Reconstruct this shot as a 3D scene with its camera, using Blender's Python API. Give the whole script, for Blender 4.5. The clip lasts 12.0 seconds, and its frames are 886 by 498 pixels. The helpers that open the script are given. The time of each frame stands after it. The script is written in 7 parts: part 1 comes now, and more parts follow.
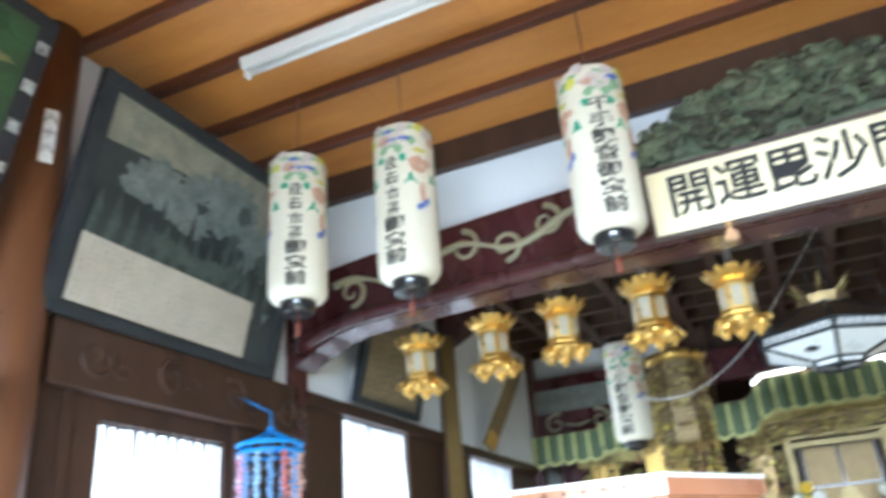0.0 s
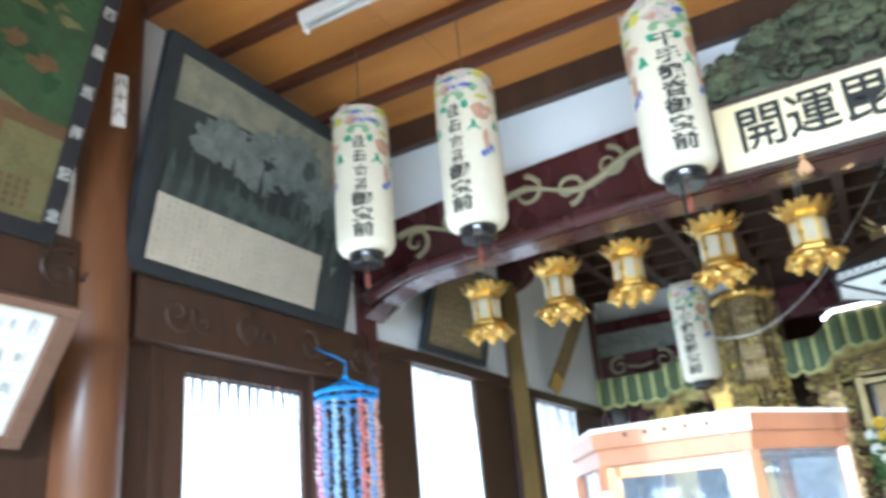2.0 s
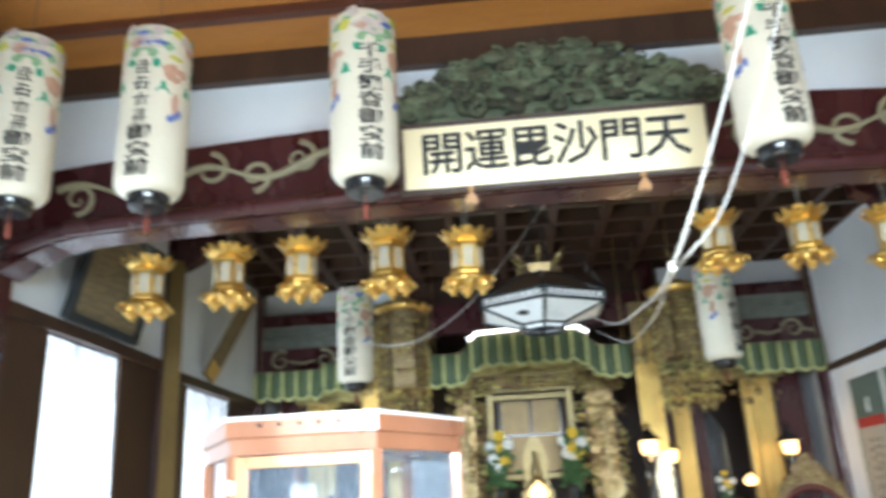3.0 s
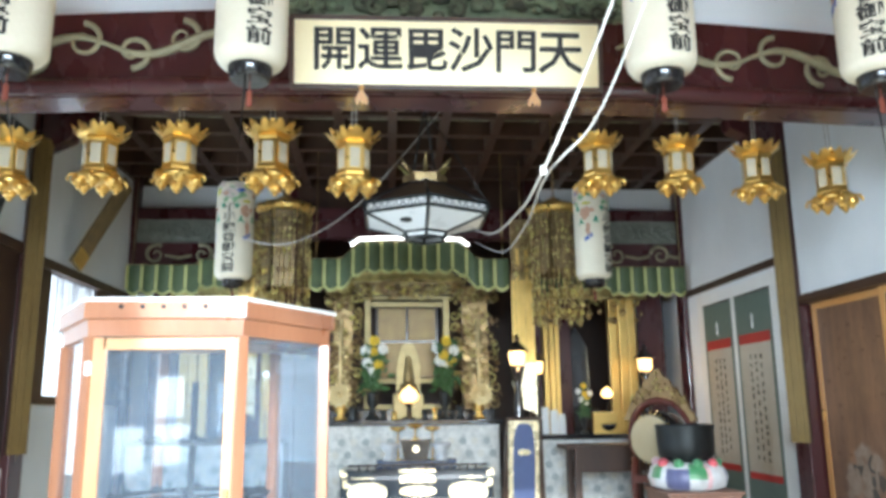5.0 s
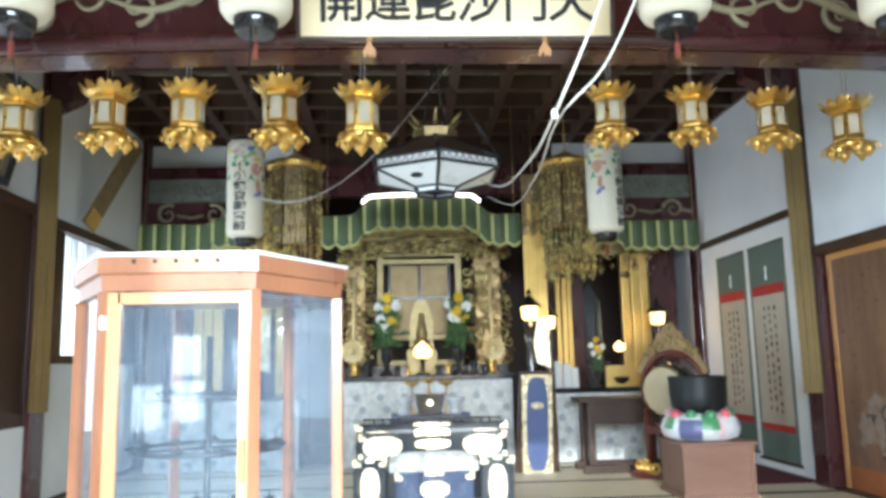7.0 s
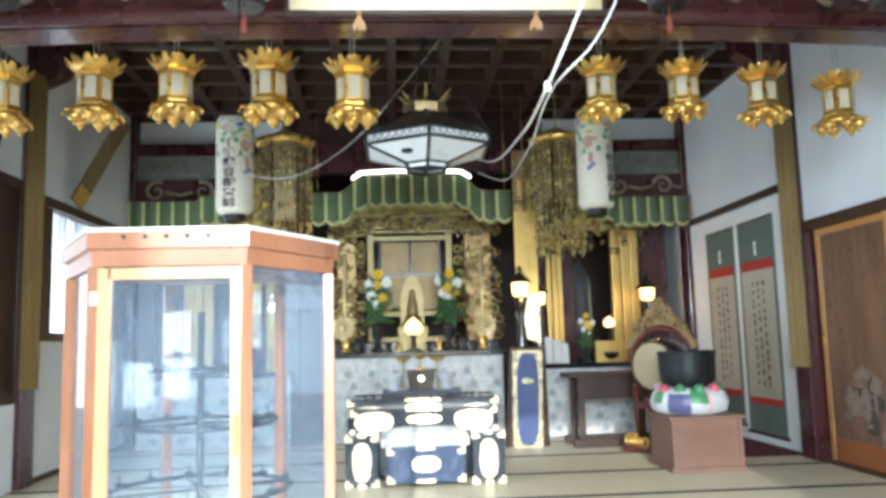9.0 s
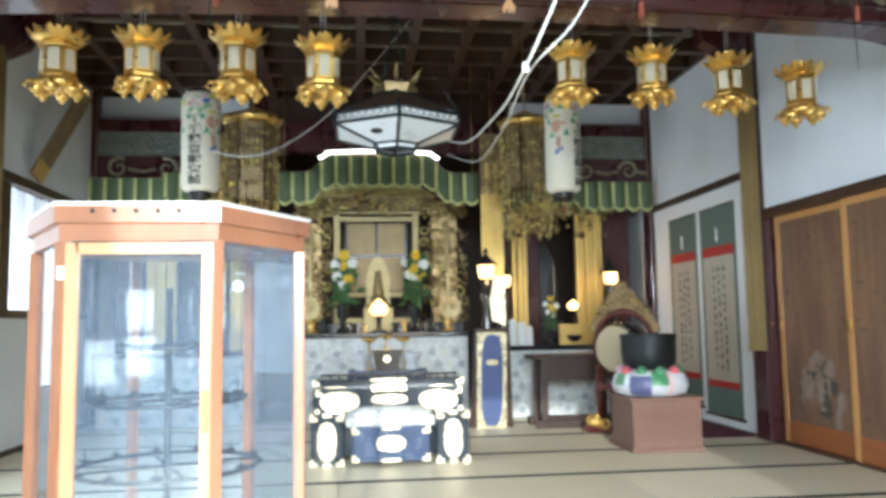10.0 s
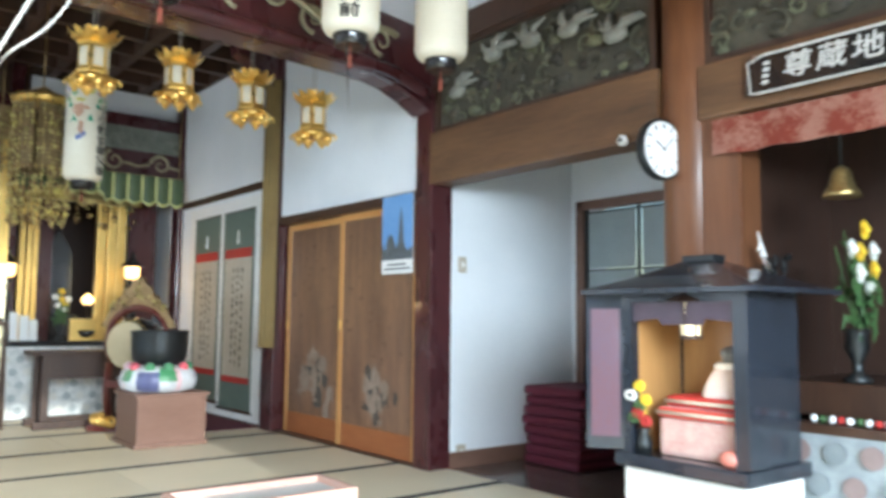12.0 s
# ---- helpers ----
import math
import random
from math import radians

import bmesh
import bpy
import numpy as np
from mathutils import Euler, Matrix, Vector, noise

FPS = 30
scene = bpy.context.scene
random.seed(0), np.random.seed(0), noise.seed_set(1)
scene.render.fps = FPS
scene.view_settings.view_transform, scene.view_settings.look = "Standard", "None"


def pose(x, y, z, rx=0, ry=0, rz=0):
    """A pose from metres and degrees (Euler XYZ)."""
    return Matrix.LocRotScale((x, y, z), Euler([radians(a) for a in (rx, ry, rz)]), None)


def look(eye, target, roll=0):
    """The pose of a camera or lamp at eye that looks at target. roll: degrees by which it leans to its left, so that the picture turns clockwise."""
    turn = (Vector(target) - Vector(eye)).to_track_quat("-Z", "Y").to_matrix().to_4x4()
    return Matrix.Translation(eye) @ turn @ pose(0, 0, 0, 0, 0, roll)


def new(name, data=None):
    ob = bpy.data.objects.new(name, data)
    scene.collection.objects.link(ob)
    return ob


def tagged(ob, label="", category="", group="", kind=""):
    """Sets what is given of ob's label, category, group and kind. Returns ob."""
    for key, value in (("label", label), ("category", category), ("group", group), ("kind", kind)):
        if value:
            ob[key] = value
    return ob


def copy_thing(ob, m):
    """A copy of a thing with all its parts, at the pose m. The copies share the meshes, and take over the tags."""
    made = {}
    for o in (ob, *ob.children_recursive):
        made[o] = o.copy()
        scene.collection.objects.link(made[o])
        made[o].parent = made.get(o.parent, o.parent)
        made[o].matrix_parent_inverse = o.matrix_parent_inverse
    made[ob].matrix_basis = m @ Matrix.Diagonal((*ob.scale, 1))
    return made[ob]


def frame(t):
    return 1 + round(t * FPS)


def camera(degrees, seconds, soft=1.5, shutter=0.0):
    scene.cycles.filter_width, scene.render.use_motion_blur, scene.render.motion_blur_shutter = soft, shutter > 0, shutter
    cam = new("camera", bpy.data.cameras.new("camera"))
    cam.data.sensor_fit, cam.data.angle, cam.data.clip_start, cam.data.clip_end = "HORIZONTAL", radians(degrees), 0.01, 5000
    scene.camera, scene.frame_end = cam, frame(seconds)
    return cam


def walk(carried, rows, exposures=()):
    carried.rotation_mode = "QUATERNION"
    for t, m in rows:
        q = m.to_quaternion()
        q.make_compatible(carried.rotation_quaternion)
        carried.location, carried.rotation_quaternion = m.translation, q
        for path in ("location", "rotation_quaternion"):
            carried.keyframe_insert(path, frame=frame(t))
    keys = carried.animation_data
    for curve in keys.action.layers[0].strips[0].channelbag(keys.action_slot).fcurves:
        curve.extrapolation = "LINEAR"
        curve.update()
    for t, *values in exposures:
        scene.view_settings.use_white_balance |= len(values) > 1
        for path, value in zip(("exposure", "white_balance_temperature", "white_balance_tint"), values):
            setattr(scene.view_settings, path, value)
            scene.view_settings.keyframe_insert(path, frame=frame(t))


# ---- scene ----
cam = camera(59.0, 12.0, soft=3.5, shutter=0.5)
# seconds, eye, yaw, pitch, roll
ROWS = [
    (0.0, 0.008, 0.016, 1.098, 25.28, 23.45, 4.14),
    (0.5, -0.014, -0.015, 1.095, 34.56, 22.31, 5.85),
    (1.0, -0.020, -0.026, 1.095, 36.41, 22.37, 6.18),
    (1.5, -0.036, -0.029, 1.095, 35.47, 21.39, 5.44),
    (2.0, -0.047, -0.029, 1.090, 29.65, 20.04, 4.85),
    (2.5, -0.031, -0.018, 1.089, 18.99, 18.86, 4.03),
    (3.0, 0.009, 0.000, 1.073, 5.07, 18.05, 2.83),
    (3.5, 0.042, -0.010, 1.066, -0.68, 17.68, 1.22),
    (5.5, 0.042, 0.020, 1.014, -3.96, 9.53, 0.65),
    (6.0, 0.043, 0.023, 1.007, -3.41, 8.95, 0.68),
    (6.5, 0.043, 0.027, 1.010, -3.04, 8.73, 0.93),
    (7.0, 0.044, 0.029, 1.006, -2.85, 8.37, 1.27),
    (9.0, 0.039, 0.033, 0.998, -3.55, 6.70, 1.51),
    (9.5, 0.030, 0.034, 0.994, -4.09, 6.22, 1.43),
    (10.0, 0.012, 0.021, 0.987, -6.25, 5.38, 0.92),
    (10.5, -0.014, -0.003, 0.983, -13.40, 4.57, 0.61),
    (11.0, 0.040, -0.055, 0.974, -26.10, 3.35, 0.51),
    (11.5, 0.092, -0.125, 0.977, -34.10, 5.71, 0.61),
    (12.0, 0.094, -0.243, 0.978, -39.07, 5.20, -0.63),
]
EXPOSURES = [(0.0, 0.3, 5480, 5), (2.0, 0.26, 5480, 5), (2.7, 0.14, 5780, 5), (3.5, 0.08, 5780, 5), (5.5, 0.02, 5780, 5), (9.5, 0.0, 5780, 5), (10.5, -0.14, 5850, 5), (11.4, 0.12, 5850, 5), (12.0, 0.2, 5850, 5)]
walk(cam, [(t, pose(x, y, z, 90 + pitch, roll, yaw)) for t, x, y, z, yaw, pitch, roll in ROWS], EXPOSURES)

# ---- world, sun and large lights ----
AX = 0.30          # the hall's middle line
RW, LW = 3.34, -2.75   # inner faces of the side walls
SUN_EL, SUN_AZ = radians(12.5), radians(7)
world = bpy.data.worlds.new("world")
scene.world = world
world.use_nodes = True
wn = world.node_tree
sky = wn.nodes.new("ShaderNodeTexSky")
sky.sky_type, sky.sun_disc = "NISHITA", False
sky.sun_elevation, sky.sun_rotation = SUN_EL, radians(180) - SUN_AZ
bg = wn.nodes["Background"]
bg.inputs["Strength"].default_value = 0.15
wn.links.new(sky.outputs[0], bg.inputs[0])


def lamp(name, kind, m, energy, colour, **more):
    data = bpy.data.lights.new(name, kind)
    data.energy, data.color = energy, colour
    if kind == "SUN":
        data.angle = more["angle"]
    elif kind == "AREA":
        data.shape, data.size, data.size_y = "RECTANGLE", more["size"], more["size_y"]
    else:
        data.shadow_soft_size = more["size"]
    ob = new(name, data)
    ob.matrix_world = m
    return ob


sun_way = Vector((math.sin(SUN_AZ) * math.cos(SUN_EL), math.cos(SUN_AZ) * math.cos(SUN_EL), -math.sin(SUN_EL)))
lamp("sun", "SUN", look((0, 0, 0), sun_way), 3.2, (1.0, 0.94, 0.84), angle=radians(0.6))
# daylight of the open front doors and of the three windows in the side wall
lamp("door_light", "AREA", look((AX - 0.2, -3.3, 2.45), (AX - 0.2, 3.0, 1.25)), 1950, (0.84, 0.93, 1.0), size=5.6, size_y=2.1)
for wy, wz, wl, wh in ((2.9, 1.15, 0.8, 1.4), (4.95, 1.4, 0.9, 1.5), (7.15, 1.62, 0.95, 0.95)):
    lamp("window_light", "AREA", look((LW - 0.16, wy, wz), (LW + 3, wy, wz - 0.3)), 60, (0.80, 0.90, 1.0), size=wl, size_y=wh)


# ---- materials ----
def material(name, base, rough=0.5, metal=0.0, second=None, scale=6.0, stretch=(1, 1, 1), bump=0.15, fine=60.0, spread=0.45, emit=None, power=0.0,
             coat=0.0, random_tint=0.0, sheen=0.0, island=0.0):
    """A surface with a coarse and a fine variation of colour, gloss and relief."""
    m = bpy.data.materials.new(name)
    m.use_nodes = True
    nt = m.node_tree
    n, l = nt.nodes, nt.links
    b = n["Principled BSDF"]
    second = second or tuple(c * 0.6 for c in base)
    tc = n.new("ShaderNodeTexCoord")
    mp = n.new("ShaderNodeMapping")
    mp.inputs["Scale"].default_value = stretch
    l.new(tc.outputs["Object"], mp.inputs["Vector"])
    coarse = n.new("ShaderNodeTexNoise")
    coarse.inputs["Scale"].default_value, coarse.inputs["Detail"].default_value = scale, 5
    l.new(mp.outputs[0], coarse.inputs["Vector"])
    small = n.new("ShaderNodeTexNoise")
    small.inputs["Scale"].default_value, small.inputs["Detail"].default_value = fine, 3
    l.new(mp.outputs[0], small.inputs["Vector"])
    ramp = n.new("ShaderNodeValToRGB")
    ramp.color_ramp.elements[0].position, ramp.color_ramp.elements[1].position = 0.5 - spread / 2, 0.5 + spread / 2
    ramp.color_ramp.elements[0].color, ramp.color_ramp.elements[1].color = (*second, 1), (*base, 1)
    mixv = n.new("ShaderNodeMath")
    mixv.operation = "MULTIPLY_ADD"
    mixv.inputs[1].default_value = 0.35
    l.new(small.outputs["Fac"], mixv.inputs[0])
    half = n.new("ShaderNodeMath")
    half.operation = "MULTIPLY"
    half.inputs[1].default_value = 0.65
    l.new(coarse.outputs["Fac"], half.inputs[0])
    l.new(half.outputs[0], mixv.inputs[2])
    l.new(mixv.outputs[0], ramp.inputs[0])
    colour = ramp.outputs[0]
    if random_tint:
        info = n.new("ShaderNodeObjectInfo")
        hsv = n.new("ShaderNodeHueSaturation")
        span = n.new("ShaderNodeMapRange")
        span.inputs["To Min"].default_value, span.inputs["To Max"].default_value = 1 - random_tint, 1 + random_tint
        l.new(info.outputs["Random"], span.inputs["Value"])
        l.new(span.outputs[0], hsv.inputs["Value"])
        l.new(colour, hsv.inputs["Color"])
        colour = hsv.outputs[0]
    if island:
        geo = n.new("ShaderNodeNewGeometry")
        hs = n.new("ShaderNodeHueSaturation")
        for out_, key, lo, hi in (("value", "Value", 1 - island, 1 + island), ("hue", "Hue", 0.5 - 0.07 * island, 0.5 + 0.07 * island)):
            mr = n.new("ShaderNodeMapRange")
            mr.inputs["To Min"].default_value, mr.inputs["To Max"].default_value = lo, hi
            l.new(geo.outputs["Random Per Island"], mr.inputs["Value"])
            l.new(mr.outputs[0], hs.inputs[key])
        l.new(colour, hs.inputs["Color"])
        colour = hs.outputs[0]
    l.new(colour, b.inputs["Base Color"])
    b.inputs["Metallic"].default_value = metal
    b.inputs["Coat Weight"].default_value = coat
    b.inputs["Sheen Weight"].default_value = sheen
    rr = n.new("ShaderNodeMapRange")
    rr.inputs["To Min"].default_value, rr.inputs["To Max"].default_value = max(0.03, rough - 0.12), min(1, rough + 0.12)
    l.new(coarse.outputs["Fac"], rr.inputs["Value"])
    l.new(rr.outputs[0], b.inputs["Roughness"])
    if bump:
        bp = n.new("ShaderNodeBump")
        bp.inputs["Strength"].default_value, bp.inputs["Distance"].default_value = bump, 0.01
        l.new(mixv.outputs[0], bp.inputs["Height"])
        l.new(bp.outputs[0], b.inputs["Normal"])
    if emit:
        b.inputs["Emission Color"].default_value = (*emit, 1)
        b.inputs["Emission Strength"].default_value = power
    return m


def glass(name, tint, rough=0.02, weight=0.04, haze=0.0):
    """A thin pane: mostly clear, with a mirror gloss that grows at grazing angles."""
    m = bpy.data.materials.new(name)
    m.use_nodes = True
    n, l = m.node_tree.nodes, m.node_tree.links
    clear, gloss, mix, fr = n.new("ShaderNodeBsdfTransparent"), n.new("ShaderNodeBsdfGlossy"), n.new("ShaderNodeMixShader"), n.new("ShaderNodeLayerWeight")
    clear.inputs[0].default_value = (*tint, 1)
    gloss.inputs["Roughness"].default_value = rough
    fr.inputs["Blend"].default_value = 0.5
    power, lift = n.new("ShaderNodeMath"), n.new("ShaderNodeMath")
    power.operation, lift.operation = "POWER", "MULTIPLY_ADD"
    power.inputs[1].default_value = 4.0
    lift.inputs[1].default_value, lift.inputs[2].default_value = 0.9 - weight, weight
    l.new(fr.outputs["Facing"], power.inputs[0])
    l.new(power.outputs[0], lift.inputs[0])
    l.new(lift.outputs[0], mix.inputs[0])
    # blue diffuse veil: colour standing in for hazy reflections on the case panes
    veil, film = n.new("ShaderNodeBsdfDiffuse"), n.new("ShaderNodeMixShader")
    veil.inputs[0].default_value = (0.50, 0.63, 0.80, 1)
    film.inputs[0].default_value = haze
    l.new(clear.outputs[0], film.inputs[1])
    l.new(veil.outputs[0], film.inputs[2])
    l.new(film.outputs[0], mix.inputs[1])
    l.new(gloss.outputs[0], mix.inputs[2])
    l.new(mix.outputs[0], n["Material Output"].inputs[0])
    return m


PLASTER = material("white plaster", (0.80, 0.82, 0.84), 0.8, second=(0.70, 0.73, 0.76), scale=2.5, fine=90, bump=0.08)
MAROON = material("dark maroon lacquered timber", (0.075, 0.016, 0.018), 0.28, second=(0.035, 0.010, 0.012), scale=5, fine=70, stretch=(1, 1, 0.4), bump=0.06, coat=0.3)
DARKWOOD = material("old dark brown timber", (0.075, 0.036, 0.020), 0.45, second=(0.026, 0.013, 0.009), scale=6, stretch=(1, 1, 0.15), fine=50, bump=0.2)
COLWOOD = material("polished red-brown round timber", (0.20, 0.082, 0.034), 0.42, second=(0.10, 0.038, 0.017), scale=7, stretch=(1.5, 1.5, 0.12), fine=40, bump=0.08, coat=0.08)
RECESSWOOD = material("dark red-brown recess boards", (0.052, 0.022, 0.012), 0.6, second=(0.022, 0.010, 0.006), scale=6, stretch=(1, 1, 0.15), fine=50, bump=0.15)
BEAMWOOD = material("brown keyaki beam", (0.165, 0.082, 0.034), 0.5, second=(0.055, 0.026, 0.012), scale=6, stretch=(1, 0.15, 1), fine=50, bump=0.15)
CEILBOARD = material("amber cedar ceiling board", (0.56, 0.25, 0.060), 0.42, second=(0.42, 0.165, 0.036), scale=3.5, stretch=(0.5, 3, 1), fine=28, bump=0.06, random_tint=0.1)
BATTEN = material("red-brown ceiling batten", (0.13, 0.040, 0.020), 0.4, second=(0.07, 0.022, 0.012), scale=6, stretch=(0.15, 1, 1), fine=40)
TATAMI = material("faded straw matting", (0.72, 0.65, 0.48), 0.46, second=(0.62, 0.55, 0.39), scale=3, stretch=(1, 1, 1), fine=180, bump=0.2, random_tint=0.06)
HERI = material("black mat edging cloth", (0.020, 0.022, 0.026), 0.8, fine=200, bump=0.2)
FLOORWOOD = material("dark polished floorboards", (0.135, 0.105, 0.092), 0.16, second=(0.085, 0.064, 0.056), scale=5, stretch=(1, 0.15, 1), fine=40, bump=0.05)
GOLD = material("gilded brass", (0.95, 0.66, 0.22), 0.30, 1.0, second=(0.74, 0.47, 0.12), scale=14, fine=90, bump=0.12)
OLDGOLD = material("aged gilt carving", (0.62, 0.48, 0.21), 0.36, 0.9, second=(0.22, 0.165, 0.072), scale=16, fine=90, bump=0.4, island=0.5)
GILTLEAF = material("matte gold leaf", (0.85, 0.60, 0.20), 0.42, 0.85, second=(0.62, 0.41, 0.12), scale=6, fine=120, bump=0.08)
BLACK = material("black lacquer", (0.012, 0.012, 0.014), 0.16, second=(0.02, 0.018, 0.018), scale=9, fine=70, bump=0.03, coat=0.5)
INDIGO = material("deep blue lacquer", (0.045, 0.078, 0.160), 0.25, second=(0.028, 0.046, 0.100), scale=9, fine=70, bump=0.05)
PAPER = material("cream lantern paper", (0.72, 0.67, 0.54), 0.7, second=(0.63, 0.57, 0.44), scale=5, fine=60, bump=0.05)
WHITEPAPER = material("white paper", (0.82, 0.82, 0.80), 0.75, second=(0.72, 0.72, 0.70), scale=6, fine=80, bump=0.03)
INK = material("black ink", (0.018, 0.016, 0.015), 0.6, scale=20, bump=0.0)
WHITEINK = material("white paint", (0.64, 0.63, 0.59), 0.6, scale=20, bump=0.0)
SIGNGOLD = material("pale gold leaf board", (0.94, 0.82, 0.54), 0.34, 0.25, second=(0.86, 0.72, 0.42), scale=3, fine=60, bump=0.05)
BROCADE = material("silver-grey floral brocade", (0.72, 0.73, 0.71), 0.45, second=(0.48, 0.50, 0.49), scale=16, fine=60, bump=0.2, sheen=0.3, spread=0.2)
GREENCLOTH = material("dark green silk", (0.085, 0.120, 0.045), 0.5, second=(0.045, 0.072, 0.028), scale=9, fine=120, bump=0.1, sheen=0.2)
LIME = material("yellow-green piping silk", (0.56, 0.55, 0.22), 0.5, second=(0.42, 0.42, 0.14), scale=12, fine=120, bump=0.1)
CASEWOOD = material("orange-pink varnished cypress", (0.40, 0.185, 0.100), 0.30, second=(0.27, 0.112, 0.058), scale=5, stretch=(1, 1, 0.2), fine=45, bump=0.06, coat=0.25)
CASEDOOR = material("pale orange cypress door frame", (0.62, 0.37, 0.20), 0.32, second=(0.50, 0.27, 0.13), scale=5, stretch=(1, 1, 0.2), fine=45, bump=0.06, coat=0.2)
DOORWOOD = material("honey-coloured cedar frame", (0.58, 0.31, 0.11), 0.36, second=(0.43, 0.20, 0.06), scale=6, stretch=(1, 1, 0.15), fine=45, bump=0.08)
DOORPANEL = material("brown painted cedar door panel", (0.23, 0.125, 0.072), 0.42, second=(0.12, 0.064, 0.040), scale=4, stretch=(1, 2.5, 0.35), fine=35, bump=0.1, spread=0.3)
STANDWOOD = material("red-brown wooden stand", (0.20, 0.112, 0.080), 0.42, second=(0.135, 0.070, 0.049), scale=5, stretch=(0.3, 0.3, 1), fine=45, bump=0.08)
IRON = material("dark bronze", (0.055, 0.060, 0.062), 0.38, 0.7, second=(0.030, 0.034, 0.036), scale=8, fine=70, bump=0.1)
# the lace's emission stands in for daylight coming through it
CURTAIN = material("white lace with daylight emission", (0.92, 0.94, 0.97), 0.8, second=(0.80, 0.84, 0.90), scale=12, stretch=(1, 6, 0.3), fine=160, bump=0.1, emit=(0.92, 0.96, 1.0), power=1.5)
PALEGILT = material("pale gilt petals", (0.82, 0.70, 0.40), 0.42, 0.35, second=(0.62, 0.48, 0.22), scale=14, fine=90, bump=0.1)
SHRINEGILT = material("dull olive gilding", (0.42, 0.34, 0.17), 0.45, 0.7, second=(0.22, 0.175, 0.085), scale=9, fine=70, bump=0.25)
CLEAR = glass("clear glass", (0.97, 0.985, 1.0))
SMOKED = glass("case glass with painted haze", (0.94, 0.97, 0.99), 0.03, 0.075, 0.068)
PANEPAPER = bpy.data.materials.new("translucent door paper")
PANEPAPER.use_nodes = True
pn = PANEPAPER.node_tree.nodes
thin = pn.new("ShaderNodeBsdfTranslucent")
thin.inputs[0].default_value = (0.75, 0.76, 0.76, 1)
PANEPAPER.node_tree.links.new(thin.outputs[0], pn["Material Output"].inputs[0])
WARMGLOW = material("lit amber lamp glass", (0.95, 0.72, 0.40), 0.4, emit=(1.0, 0.60, 0.22), power=3.2, bump=0.0)
TUBEGLOW = material("lit fluorescent tube", (0.9, 0.9, 0.88), 0.4, emit=(1.0, 0.97, 0.90), power=5.0, bump=0.0)
WHITEMETAL = material("white enamelled metal", (0.80, 0.80, 0.79), 0.4, second=(0.72, 0.72, 0.70), bump=0.02)
CARVE = material("weathered green and grey painted carving", (0.17, 0.18, 0.105), 0.75, second=(0.045, 0.052, 0.030), scale=7, fine=40, bump=0.5, island=0.75)
SCROLLGILT = material("grey-gold painted scrollwork", (0.36, 0.32, 0.19), 0.5, second=(0.20, 0.18, 0.11), scale=10, fine=60, bump=0.3)
PURPLE = material("dark crimson felt", (0.115, 0.010, 0.028), 0.9, second=(0.075, 0.006, 0.018), scale=8, fine=150, bump=0.2)
RED = material("red cloth", (0.48, 0.035, 0.025), 0.7, second=(0.33, 0.020, 0.018), scale=9, fine=120, bump=0.2)
PINK = material("pale pink patterned cloth", (0.62, 0.46, 0.40), 0.75, second=(0.48, 0.24, 0.20), scale=14, fine=80, bump=0.15)
YELLOW = material("yellow petals", (0.80, 0.58, 0.04), 0.6, second=(0.62, 0.40, 0.02), scale=30, bump=0.1)
WHITEPETAL = material("white petals", (0.82, 0.82, 0.78), 0.6, second=(0.70, 0.72, 0.66), scale=30, bump=0.1)
LEAF = material("green leaves", (0.060, 0.130, 0.040), 0.5, second=(0.030, 0.070, 0.022), scale=20, bump=0.1)
ROPE = material("white cotton cord", (0.58, 0.56, 0.53), 0.8, second=(0.44, 0.42, 0.39), scale=40, fine=200, bump=0.3)
BLUEPLASTIC = material("bright blue plastic", (0.03, 0.30, 0.72), 0.35, second=(0.02, 0.22, 0.60), bump=0.02)
GRASS = material("gravel ground", (0.34, 0.32, 0.28), 0.9, second=(0.24, 0.22, 0.19), scale=3, fine=60, bump=0.3)


# ---- building helpers ----
def box(bm, x0, x1, y0, y1, z0, z1, m=None, bevel=0.0, mat=0):
    vs = [bm.verts.new((x, y, z)) for z in (z0, z1) for y in (y0, y1) for x in (x0, x1)]
    if m is not None:
        for v in vs:
            v.co = m @ v.co
    fs = [bm.faces.new([vs[i] for i in q]) for q in ((0, 2, 3, 1), (4, 5, 7, 6), (0, 1, 5, 4), (2, 6, 7, 3), (0, 4, 6, 2), (1, 3, 7, 5))]
    for f in fs:
        f.material_index = mat
    if bevel:
        es = list({e for f in fs for e in f.edges})
        bmesh.ops.bevel(bm, geom=es, offset=bevel, segments=2, affect="EDGES", profile=0.6)


def lathe(bm, profile, m=None, n=20, mat=0, smooth=True, ax=0.0, ay=0.0, wave=None):
    """A turned form about z through (ax, ay): profile of (radius, height)."""
    rings = []
    for r, z in profile:
        ring = []
        for i in range(n):
            a = 2 * math.pi * i / n
            rr = r * (wave(a, z) if wave else 1)
            co = Vector((ax + rr * math.cos(a), ay + rr * math.sin(a), z))
            ring.append(bm.verts.new(m @ co if m is not None else co))
        rings.append(ring)
    for a, b in zip(rings, rings[1:]):
        for i in range(n):
            f = bm.faces.new((a[i], a[(i + 1) % n], b[(i + 1) % n], b[i]))
            f.smooth, f.material_index = smooth, mat
    for ring, flip in ((rings[0], True), (rings[-1], False)):
        f = bm.faces.new(ring[::-1] if flip else ring)
        f.material_index = mat


